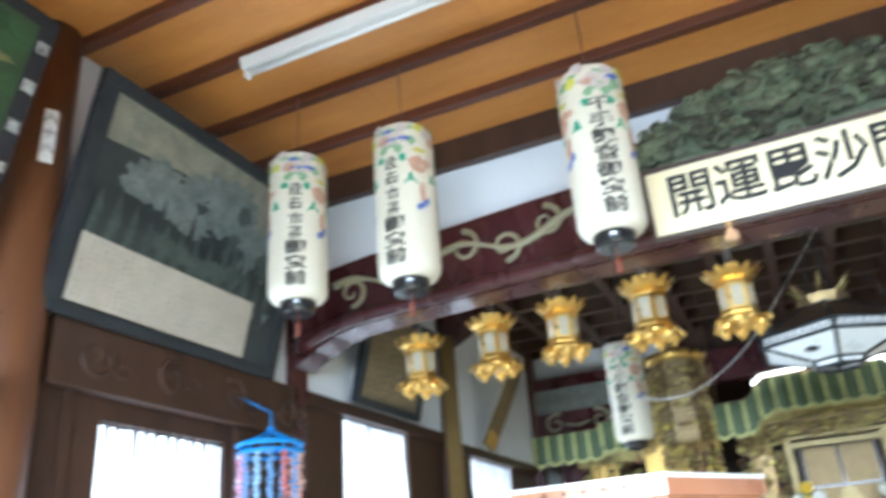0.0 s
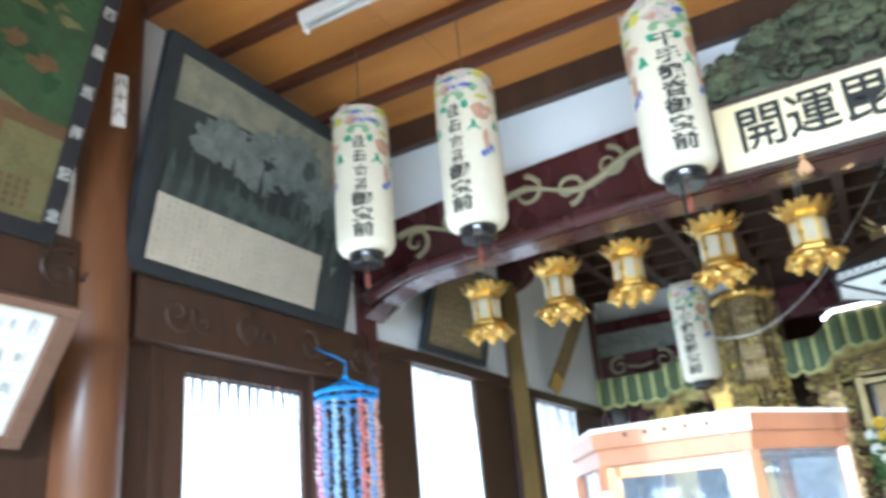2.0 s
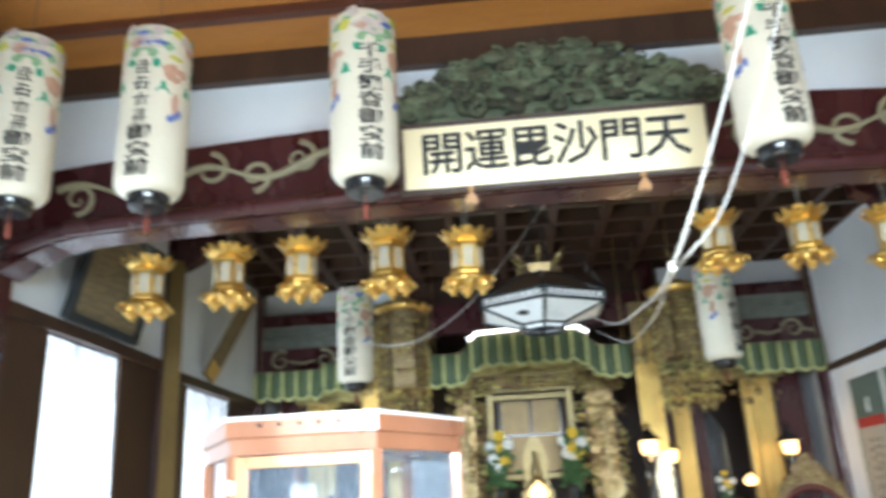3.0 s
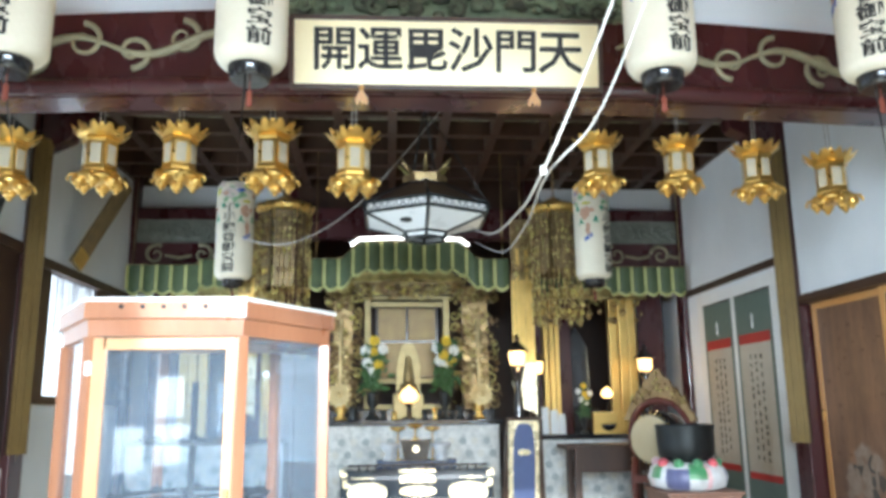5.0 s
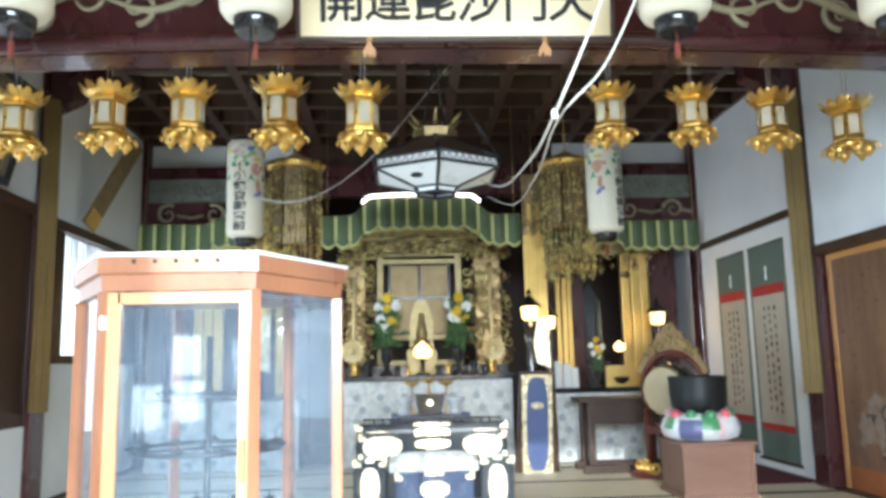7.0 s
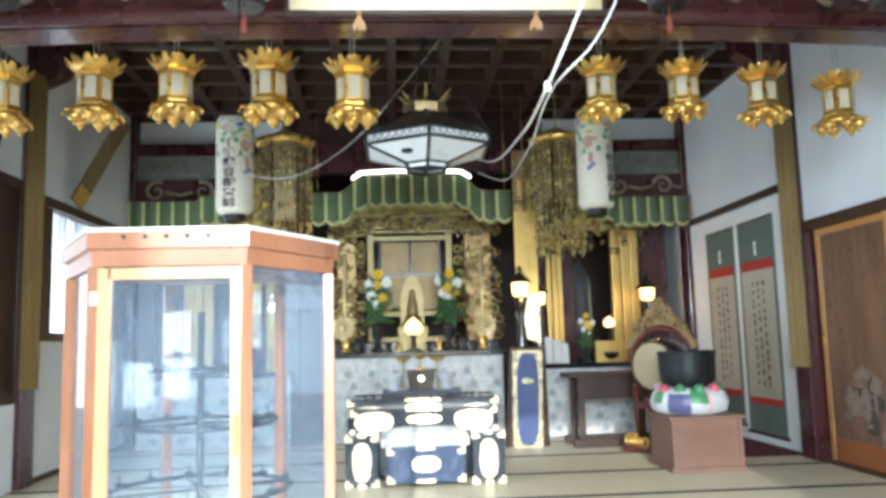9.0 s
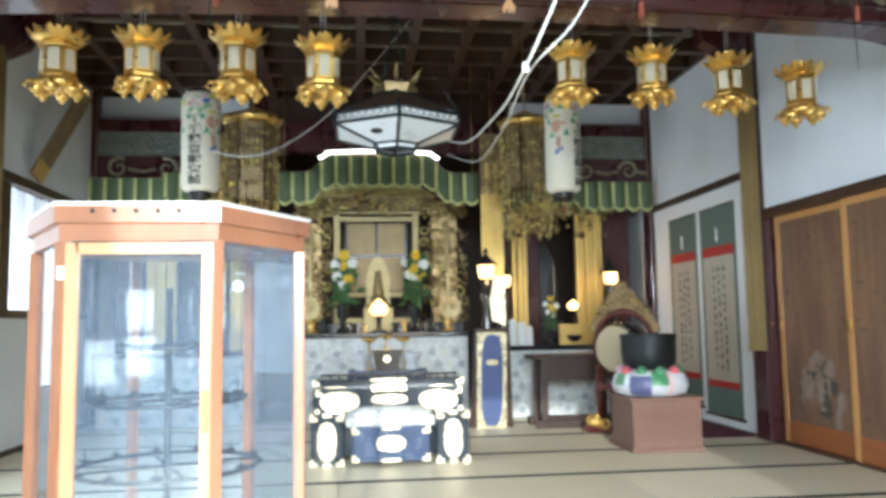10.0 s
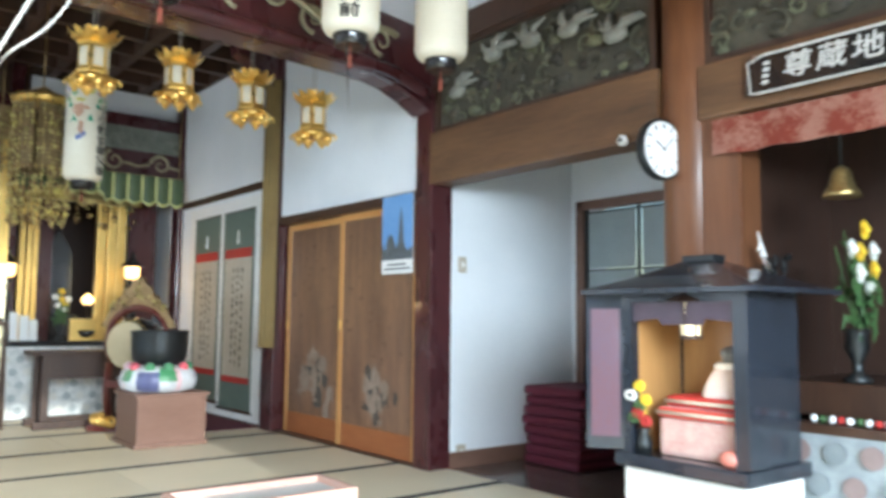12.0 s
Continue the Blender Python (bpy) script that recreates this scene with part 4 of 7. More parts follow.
for i in range(10):
    a = 2 * math.pi * (i + 0.5) / 10
    bm = bmesh.new()
    ball(bm, (0.225 * math.cos(a), 0.225 * math.sin(a), 0.15), 0.045, 9, squash=(1, 1, 0.7))
    part("petal_tuft", bm, CUSH[[2, 1, 0, 1, 4, 2, 1, 1, 2, 1][i]], cushion)

bm = bmesh.new()
lathe(bm, [(0.10, 0.0), (0.172, 0.012), (0.203, 0.05), (0.212, 0.12), (0.214, 0.215), (0.220, 0.235), (0.220, 0.25), (0.205, 0.25), (0.20, 0.2), (0.17, 0.06), (0.05, 0.03)], None, 40)
solid("bowl_gong", bm, IRON, "large dark bronze bowl gong on a cushion", "gong", m=pose(2.285, 6.0, 0.60) @ Matrix.Diagonal((1, 1, 1.1, 1)))

# ---- drum in a carved frame ----
drum = thing("drum", pose(2.36, 6.76, 0.0, 0, 0, -52), "temple drum with pale skin in a red lacquered flame frame", "drum")
SKIN = material("pale drum skin", (0.52, 0.44, 0.28), 0.6, second=(0.42, 0.34, 0.20), scale=6, fine=60)
REDLAC = material("dark red lacquer", (0.13, 0.028, 0.018), 0.3, second=(0.07, 0.014, 0.010), scale=8, fine=60, bump=0.05, coat=0.4)
dm = pose(0, 0.12, 0.74, 90, 0, 0)
part("shell", one(lathe, [(0.20, -0.02), (0.225, 0.06), (0.235, 0.13), (0.225, 0.20), (0.20, 0.28)], dm, 32), BLACK, drum)
bm = bmesh.new()
lathe(bm, [(0.005, 0.290), (0.19, 0.286), (0.203, 0.275), (0.203, 0.262)], dm, 32)
part("skin", bm, SKIN, drum)
bm = bmesh.new()
for i in range(28):
    a = 2 * math.pi * i / 28
    ball(bm, tuple(dm @ Vector((0.208 * math.cos(a), 0.208 * math.sin(a), 0.255))), 0.008, 6)
part("studs", bm, GOLD, drum, "ring of brass studs")["kind"] = "stuff"
bm = bmesh.new()
ring = [(0.30 * math.cos(a), 0.0, 0.76 + 0.30 * math.sin(a)) for a in [math.pi * (-0.18 + 1.36 * i / 24) for i in range(25)]]
tube(bm, ring, 0.030, 10)
for s in (-1, 1):
    tube(bm, [(s * 0.27, 0, 0.58), (s * 0.29, 0, 0.35), (s * 0.26, 0, 0.06)], 0.035, 8)
box(bm, -0.36, 0.36, -0.16, 0.16, 0.0, 0.06, bevel=0.01)
box(bm, -0.30, 0.30, -0.04, 0.04, 0.36, 0.43, bevel=0.01)
part("frame", bm, REDLAC, drum)
bm = bmesh.new()
pts = []
for i in range(25):
    k = -1 + 2 * i / 24
    pts.append((0.36 * k, 0.88 + 0.46 * (1 - abs(k)) ** 0.75 + 0.018 * math.cos(i * 2.4)))
inner_ = [(0.325 * math.cos(a), 0.76 + 0.325 * math.sin(a)) for a in [math.pi * (0.12 + 0.76 * i / 20) for i in range(21)]]
slab(bm, pts + inner_, 0.03, pose(0, -0.02, 0))
rng = random.Random(1)
for i in range(60):
    k = rng.uniform(-0.8, 0.8)
    zz = 1.04 + 0.26 * (1 - abs(k)) * rng.random()
    if math.hypot(0.36 * k, zz - 0.76) > 0.34:
        ball(bm, (0.34 * k, -0.025, zz), 0.014, 6)
part("flame_crest", bm, OLDGOLD, drum, "gilt openwork flame crest")
bm = bmesh.new()
for i in range(4):
    curl(bm, -0.27 + 0.05 * i, 0.10, 0.05, 1.2, i, 0.018, -0.16)
part("foot_scroll", bm, GOLD, drum, "small gilt cloud foot")

# ---- offering altar in black and blue lacquer ----
oa = thing("offering_altar", (0.245, 5.75, 0), "tiered dark blue lacquered altar with bright gilt fittings", "altar")
GILTBRIGHT = material("bright polished gilt fitting", (0.95, 0.86, 0.62), 0.28, 0.55, second=(0.85, 0.74, 0.48), scale=12, fine=80, bump=0.08)


DARKTEAL = material("blue-black tier lacquer", (0.022, 0.034, 0.050), 0.2, second=(0.014, 0.020, 0.030), scale=9, fine=70, bump=0.04, coat=0.3)


def oval(bm, cx, cz, w, h, y, mat=0, n=24, power=2.6):
    out = []
    for i in range(n):
        a = 2 * math.pi * i / n
        c, s = math.cos(a), math.sin(a)
        out.append((cx + w / 2 * math.copysign(abs(c) ** (2 / power), c), cz + h / 2 * math.copysign(abs(s) ** (2 / power), s)))
    slab(bm, out, 0.006, pose(0, y, 0), mat)


def fitted(name, x0, x1, z0, z1, y0, y1, plates, corner=0.05, lacquer=None):
    """A lacquered block with gilt corner fittings and gilt face plates."""
    body = part(name, one(box, x0, x1, y0, y1, z0, z1, bevel=0.006), lacquer or DARKTEAL, oa)
    fit_ = lambda *b: part("corner_fitting", one(box, *b), GILTBRIGHT, body)
    for sx in (0, 1):
        for sz in (0, 1):
            xa = x0 - 0.003 if sx == 0 else x1 - corner
            za = z0 - 0.002 if sz == 0 else z1 - corner
            fit_(xa, xa + corner + 0.003, y0 - 0.004, y0 + 0.02, za, za + corner * 0.55 + 0.002)
            xb = x0 - 0.004 if sx == 0 else x1 - corner * 0.5
            fit_(xb, xb + corner * 0.5 + 0.004, y0 - 0.005, y0 + 0.02, za, za + corner + 0.002)
    cx = (x0 + x1) / 2
    for za in (z0 - 0.002, z1 - 0.022):
        fit_(cx - (x1 - x0) * 0.12, cx + (x1 - x0) * 0.12, y0 - 0.006, y0 + 0.01, za, za + 0.024)
    for px_, pz, pw, ph in plates:
        part("face_plate", one(oval, px_, pz, pw, ph, y0 - 0.005), GILTBRIGHT, body)
    return body


fitted("rear_tier", -0.56, 0.56, 0.02, 0.58, 0.20, 0.62, [(-0.40, 0.50, 0.26, 0.05), (0.0, 0.52, 0.26, 0.05), (0.40, 0.50, 0.26, 0.05)])
fitted("middle_tier", -0.53, 0.53, 0.33, 0.52, 0.06, 0.20, [(-0.36, 0.43, 0.28, 0.14), (0.0, 0.44, 0.26, 0.07), (0.36, 0.43, 0.28, 0.14)])
fitted("side_pillar", -0.56, -0.33, 0.0, 0.36, -0.10, 0.06, [(-0.445, 0.17, 0.13, 0.27)])
fitted("side_pillar", 0.33, 0.56, 0.0, 0.36, -0.10, 0.06, [(0.445, 0.17, 0.13, 0.27)])
fitted("front_chest", -0.27, 0.27, 0.03, 0.27, -0.16, 0.02, [(0.0, 0.155, 0.20, 0.11)], lacquer=INDIGO)
bm = bmesh.new()
for i in range(7):
    for s in (-1, 1):
        box(bm, s * (0.06 + i * 0.06) - 0.006, s * (0.06 + i * 0.06) + 0.006, 0.10, 0.11, 0.585, 0.615)
box(bm, -0.50, 0.50, 0.095, 0.115, 0.612, 0.626)
part("railing", bm, BLACK, oa)
bm = bmesh.new()
lathe(bm, [(0.31, 0.33), (0.30, 0.36), (0.22, 0.385), (0.05, 0.39)], pose(0, 0.0, 0) @ Matrix.Diagonal((1, 0.45, 1, 1)), 32, wave=lambda a, z: 1 + 0.02 * math.cos(16 * a))
part("brocade_cover", bm, BROCADE, oa, "pale brocade cover")
box_ = one(box, -0.31, 0.31, -0.13, 0.06, 0.27, 0.335, bevel=0.01)
part("cover_valance", box_, BROCADE, oa)
bm = bmesh.new()
box(bm, -0.30, 0.30, 0.30, 0.50, 0.58, 0.64, bevel=0.006)
part("top_step", bm, INDIGO, oa)
burner = thing("incense_burner", (0.235, 6.0, 0.64), "dark square incense burner with gilt crest", "burner")
bm = bmesh.new()
slab(bm, [(-0.085, 0), (0.085, 0), (0.115, 0.15), (-0.115, 0.15)], 0.16, pose(0, -0.06, 0))
part("body", bm, BLACK, burner)
part("crest", one(oval, 0.0, 0.085, 0.05, 0.05, -0.066, 0, 20, 2.0), GILTBRIGHT, burner, "round gilt crest")
for x in (-0.19, 0.19):
    c = thing("white_cup", (0.235 + x, 5.98, 0.64), "small white and gilt offering stand", "cup", "white offering stands")
    bm = bmesh.new()
    lathe(bm, [(0.05, 0), (0.045, 0.02), (0.03, 0.05), (0.07, 0.10), (0.075, 0.125), (0.06, 0.12)], None, 16)
    part("bowl", bm, CUSH[0], c)
for i, x in enumerate((-0.13, 0.0, 0.13)):
    c = thing("lotus_dish", (0.235 + x, 6.06, 0.79 if i == 1 else 0.64), "small gilt lotus dish on a stem", "dish", "gilt lotus dishes")
    top = 0.10 if i == 1 else 0.23
    bm = bmesh.new()
    lathe(bm, [(0.03, 0), (0.008, 0.012), (0.006, top - 0.03), (0.015, top - 0.025)], None, 10)
    part("stem", bm, GOLD, c)
    part("dish", one(lathe, [(0.012, top - 0.025), (0.045, top - 0.012), (0.062, top + 0.012), (0.05, top)], None, 16), GOLD, c)

# ---- main altar ----
def cloth_front(bm, x0, x1, y, z0, z1, n=40, amp=0.006):
    top = [bm.verts.new((x0 + (x1 - x0) * i / n, y, z1)) for i in range(n + 1)]
    bot = [bm.verts.new((x0 + (x1 - x0) * i / n, y - amp - amp * math.sin(i * 0.9), z0)) for i in range(n + 1)]
    for i in range(n):
        bm.faces.new((bot[i], bot[i + 1], top[i + 1], top[i])).smooth = True


GREYBROCADE = material("grey woven brocade", (0.33, 0.36, 0.37), 0.5, second=(0.25, 0.28, 0.29), scale=16, fine=60, bump=0.2, spread=0.25)
FLORAL = material("pale floral roundel", (0.70, 0.70, 0.66), 0.45, second=(0.55, 0.54, 0.48), scale=30, fine=90, bump=0.2)
FLORAL2 = material("grey floral roundel", (0.42, 0.46, 0.47), 0.5, second=(0.30, 0.33, 0.34), scale=30, fine=90, bump=0.2)


def altar_table(name, x0, x1, y0, y1, h, label):
    t = thing(name, ((x0 + x1) / 2, y0, 0), label, "altar")
    hw, d = (x1 - x0) / 2, y1 - y0
    part("core", one(box, -hw + 0.01, hw - 0.01, 0.03, d, 0, h - 0.05), DARKWOOD, t)
    bm = bmesh.new()
    cloth_front(bm, -hw, hw, 0.022, 0.01, h - 0.05)
    part("brocade_front", bm, BROCADE, t, "silver-grey brocade hanging down the front")
    bm = bmesh.new()
    cols = int(2 * hw / 0.12)
    for j in range(int((h - 0.1) / 0.12)):
        for i in range(cols):
            cx = -hw + 0.07 + i * 0.12 + (0.06 if j % 2 else 0)
            if cx < hw - 0.05:
                oval(bm, cx, 0.09 + j * 0.12, 0.075, 0.075, 0.006, (i + j) % 2, 10, 2.0)
    part("woven_pattern", bm, [FLORAL, FLORAL2], t)["kind"] = "stuff"
    bm = bmesh.new()
    box(bm, -hw - 0.03, hw + 0.03, -0.03, d, h - 0.05, h, bevel=0.006)
    part("top_board", bm, BLACK, t, "black lacquered top")
    return t


altar_table("main_altar", -0.56, 1.14, 8.0, 8.55, 0.90, "altar table with black top and silver-grey brocade front")
altar_table("side_altar", 1.50, 2.95, 8.0, 8.6, 0.74, "side altar table with black top and grey brocade front")
altar_table("side_altar", -2.5, -1.0, 8.0, 8.6, 0.74, "side altar table with black top and grey brocade front")


# shrine of the main altar: gilt frame, doors and carved roof
shrine = thing("altar_shrine", (0.23, 8.72, 0.0), "gilt shrine with carved roof and panelled doors", "shrine")
bm = bmesh.new()
box(bm, -0.85, 0.95, -0.10, 0.9, 0.0, 1.0, bevel=0.01)
part("base", bm, BLACK, shrine)
bm = bmesh.new()
for x in (-0.47, 0.40):
    box(bm, x, x + 0.075, -0.03, 0.06, 1.0, 2.22, bevel=0.008)
for z in (1.0, 1.28, 2.12):
    box(bm, -0.40, 0.40, -0.02, 0.05, z, z + 0.055, bevel=0.006)
for k in range(4):
    box(bm, -0.50 - 0.05 * k, 0.50 + 0.05 * k, -0.05 - 0.035 * k, 0.10, 2.20 + 0.05 * k, 2.235 + 0.05 * k, bevel=0.006)
part("gilt_frame", bm, SHRINEGILT, shrine)
SHRINEPANEL = material("brown-gold shrine door panel", (0.24, 0.175, 0.075), 0.4, 0.5, second=(0.13, 0.085, 0.040), scale=7, fine=60, bump=0.1)
for x in (-0.33, 0.01):
    part("door_panel", one(box, x, x + 0.32, 0.0, 0.03, 1.35, 2.10), SHRINEPANEL, shrine)
for x in (-0.345, -0.012, 0.315):
    part("door_stile", one(box, x, x + 0.03, -0.02, 0.02, 1.33, 2.12), BLACK, shrine)
for x in (-0.33, 0.01):
    part("door_rail", one(box, x, x + 0.33, -0.015, 0.02, 1.72, 1.75), BLACK, shrine)
bm = bmesh.new()
out = [(-0.62, 2.38), (-0.48, 2.47), (-0.30, 2.50), (-0.14, 2.58), (0.0, 2.66), (0.14, 2.58), (0.30, 2.50), (0.48, 2.47), (0.62, 2.38), (0.40, 2.37), (0, 2.42), (-0.40, 2.37)]
slab(bm, out, 0.3, pose(0, -0.25, 0))
part("gable", bm, OLDGOLD, shrine, "curved gilt gable")


def gilt_cluster(bm, rng, x0, x1, y, z0, z1, n, s0, s1):
    """Dense carved gilt work: curls, leaves and knobs over an area."""
    for i in range(n):
        x, z = rng.uniform(x0, x1), rng.uniform(z0, z1)
        s = rng.uniform(s0, s1)
        kind = rng.random()
        yy = y - rng.uniform(0, 0.07)
        if kind < 0.45:
            curl(bm, x, z, s * 1.6, rng.uniform(0.8, 1.3), rng.uniform(0, 6), s * 0.42, yy, rng.choice((-1, 1)), 11)
        elif kind < 0.8:
            ball(bm, (x, yy, z), s, 6, squash=(rng.uniform(0.6, 1.4), 0.6, rng.uniform(0.6, 1.4)))
        else:
            slab_leaf(bm, x, yy, z, s * 2.2, rng.uniform(0, 6))


def slab_leaf(bm, x, y, z, L, a):
    u, w = Vector((math.cos(a), 0, math.sin(a))), Vector((-math.sin(a), 0, math.cos(a)))
    p = Vector((x, y, z))
    vs = [bm.verts.new(q) for q in (p, p + u * L * 0.4 + w * L * 0.24 - Vector((0, 0.012, 0)), p + u * L, p + u * L * 0.4 - w * L * 0.24 - Vector((0, 0.012, 0)))]
    bm.faces.new(vs)


rng = random.Random(21)
bm = bmesh.new()
gilt_cluster(bm, rng, -0.92, 0.98, -0.12, 2.20, 2.42, 150, 0.018, 0.034)
part("eaves_carving", bm, OLDGOLD, shrine, "dense gilt carving under the eaves")["kind"] = "stuff"
for x0, x1 in ((-0.90, -0.50), (0.52, 1.0)):
    bm = bmesh.new()
    box(bm, x0 + 0.10, x1 - 0.10, -0.02, 0.10, 1.0, 2.36)
    gilt_cluster(bm, rng, x0, x1, -0.03, 1.0, 2.30, 190, 0.016, 0.034)
    part("side_carving", bm, OLDGOLD, shrine, "gilt carved side screen")["kind"] = "stuff"
bm = bmesh.new()
gilt_cluster(bm, rng, -0.36, 0.36, -0.05, 2.28, 2.50, 36, 0.02, 0.036)
part("gable_carving", bm, OLDGOLD, shrine)

# aureole with small figure, in front of the doors
figure = bmesh.new()
out = []
for i in range(21):
    k = -1 + 2 * i / 20
    out.append((0.13 * k, 0.28 + 0.26 * (1 - abs(k) ** 2.6)))
slab(figure, [(-0.13, 0.0), (-0.12, 0.15)] + out + [(0.12, 0.15), (0.13, 0.0)], 0.03)
lathe(figure, [(0.11, 0.0), (0.12, 0.03), (0.08, 0.06), (0.10, 0.09), (0.07, 0.11)], pose(0, -0.05, 0), 16)
lathe(figure, [(0.055, 0.11), (0.06, 0.16), (0.045, 0.26), (0.03, 0.30), (0.034, 0.34), (0.028, 0.375), (0.008, 0.39)], pose(0, -0.05, 0), 14)
solid("gilt_statue", figure, SHRINEGILT, "small gilt statue before a pointed gilt aureole", "statue", m=pose(0.24, 8.42, 1.16))
bm = bmesh.new()
box(bm, -0.16, 0.16, -0.08, 0.08, 0, 0.26, bevel=0.01)
solid("statue_stand", bm, SHRINEGILT, "gilt block under the statue", "stand", m=pose(0.24, 8.42, 0.90))


def glow_lamp(x, y, z, r, label, power=2.0, stem=0.1):
    t = thing("altar_lamp", (x, y, z), label, "lamp", "lit altar lamps")
    part("shade", one(lathe, [(r * 0.55, 0.0), (r * 0.95, r * 0.35), (r, r * 0.8), (r * 0.75, r * 1.3), (r * 0.25, r * 1.65), (r * 0.05, r * 1.9)], None, 20), WARMGLOW, t, "glowing amber glass shade")
    part("base", one(lathe, [(r * 0.8, -stem), (r * 0.75, -stem + 0.02), (r * 0.25, -stem + 0.03), (r * 0.25, -0.02), (r * 0.6, 0.0)], None, 16), BLACK, t)
    lamp("lamp_light", "POINT", pose(x, y - r - 0.06, z + r), power, (1.0, 0.62, 0.28), size=0.05)
    return t


glow_lamp(0.24, 8.14, 1.07, 0.095, "lit amber lamp glowing on the main altar", 1.2, 0.17)
glow_lamp(2.34, 8.32, 1.10, 0.062, "lit amber lamp glowing on the side altar", 3.0, 0.36)


def flower_vase(x, y, z, seed, scale, label):
    t = thing("flower_vase", pose(x, y, z) @ Matrix.Scale(scale, 4), label, "flowers")
    part("vase", one(lathe, [(0.055, 0), (0.06, 0.015), (0.025, 0.04), (0.022, 0.09), (0.05, 0.15), (0.045, 0.20), (0.055, 0.23), (0.04, 0.225)], None, 16), IRON, t)
    rng = random.Random(seed)
    stems, leaves = bmesh.new(), bmesh.new()
    for i in range(15):
        a, k = rng.uniform(0, 6.28), rng.uniform(0.02, 0.12)
        top = Vector((k * math.cos(a), k * 0.5 * math.sin(a), rng.uniform(0.36, 0.66)))
        tube(stems, [(0, 0, 0.2), (top.x * 0.4, top.y * 0.4, 0.2 + (top.z - 0.2) * 0.5), top], 0.004, 5)
        for j in range(4):
            c = Vector((top.x * rng.uniform(0.3, 1.1), top.y - 0.02, rng.uniform(0.24, top.z)))
            slab_leaf(leaves, c.x, c.y, c.z, rng.uniform(0.06, 0.11), rng.uniform(0, 6.28))
    part("stem_bunch", stems, LEAF, t)
    part("leaves", leaves, LEAF, t)
    spots = [(0.0, 0.66, 1), (-0.075, 0.58, 0), (0.085, 0.57, 0), (0.0, 0.55, 1), (-0.05, 0.47, 0), (0.06, 0.47, 1), (0.015, 0.42, 0)]
    for u, v, c in spots:
        bm = bmesh.new()
        cx, cy, cz = u + rng.uniform(-0.015, 0.015), -0.03 + rng.uniform(-0.02, 0.02), v + rng.uniform(-0.02, 0.02)
        for ring_, n, r in ((0, 12, 0.050), (1, 9, 0.034), (2, 6, 0.018)):
            for i in range(n):
                a = 2 * math.pi * (i + ring_ * 0.5) / n
                p = Vector((cx, cy, cz))
                d, s = Vector((math.cos(a), -0.25 - 0.35 * ring_, math.sin(a))) * r, Vector((-math.sin(a), 0, math.cos(a))) * r * 0.28
                vs = [bm.verts.new(q) for q in (p - Vector((0, 0.008 * ring_, 0)), p + d * 0.6 + s, p + d, p + d * 0.6 - s)]
                bm.faces.new(vs)
        ball(bm, (cx, cy - 0.02, cz), 0.018, 7)
        part("blossom", bm, YELLOW if c else WHITEPETAL, t)
    return t


flower_vase(-0.13, 8.16, 0.90, 3, 1.22, "vase of white and yellow chrysanthemums with green leaves")
flower_vase(0.61, 8.16, 0.90, 7, 1.22, "vase of white and yellow chrysanthemums with green leaves")


def lotus_stem(x, y, z, h, flip):
    t = thing("gilt_lotus", (x, y, z), "tall gilt lotus ornament with round blossom", "ornament", "gilt lotus ornaments")
    part("vase", one(lathe, [(0.06, 0), (0.065, 0.02), (0.03, 0.05), (0.06, 0.10), (0.05, 0.14), (0.06, 0.16)], None, 16), GOLD, t)
    bm = bmesh.new()
    tube(bm, [(0, -0.03, 0.15), (0.01 * flip, -0.03, h * 0.5), (0.0, -0.03, h)], 0.017, 7)
    rng = random.Random(5)
    for i in range(16):
        ball(bm, (rng.uniform(-0.05, 0.05), -0.02, 0.25 + (h - 0.25) * i / 16), 0.018, 6, squash=(1.4, 0.6, 1))
    part("stem", bm, PALEGILT, t)
    bm = bmesh.new()
    for ring_, n, r in ((0, 14, 0.125), (1, 14, 0.09), (2, 8, 0.05)):
        for i in range(n):
            a = 2 * math.pi * (i + 0.5 * ring_) / n
            c = Vector((0.02 * flip, -0.07, 0.25))
            d, s = Vector((math.cos(a), -0.15, math.sin(a))) * r, Vector((-math.sin(a), 0, math.cos(a))) * r * 0.26
            vs = [bm.verts.new(q) for q in (c - Vector((0, 0.008 * ring_, 0)), c + d * 0.7 + s - Vector((0, 0.012, 0)), c + d, c + d * 0.7 - s)]
            bm.faces.new(vs)
    ball(bm, (0.02 * flip, -0.10, 0.25), 0.032, 8)
    part("blossom", bm, PALEGILT, t)
    return t


lotus_stem(-0.45, 8.14, 0.90, 1.02, -1)
lotus_stem(0.95, 8.14, 0.90, 1.02, 1)
for x, r, h in ((-0.32, 0.05, 0.14), (-0.02, 0.035, 0.10), (0.09, 0.03, 0.08), (0.40, 0.035, 0.10), (0.50, 0.03, 0.12), (0.76, 0.05, 0.14)):
    bm = bmesh.new()
    lathe(bm, [(r * 0.8, 0), (r, 0.01), (r * 0.5, h * 0.4), (r * 0.9, h * 0.7), (r, h), (r * 0.8, h - 0.01)], None, 14)
    solid("altar_vessel", bm, IRON if r > 0.034 else GOLD, "small turned metal altar vessel", "vessel", "small altar vessels", m=pose(x, 8.07, 0.90))


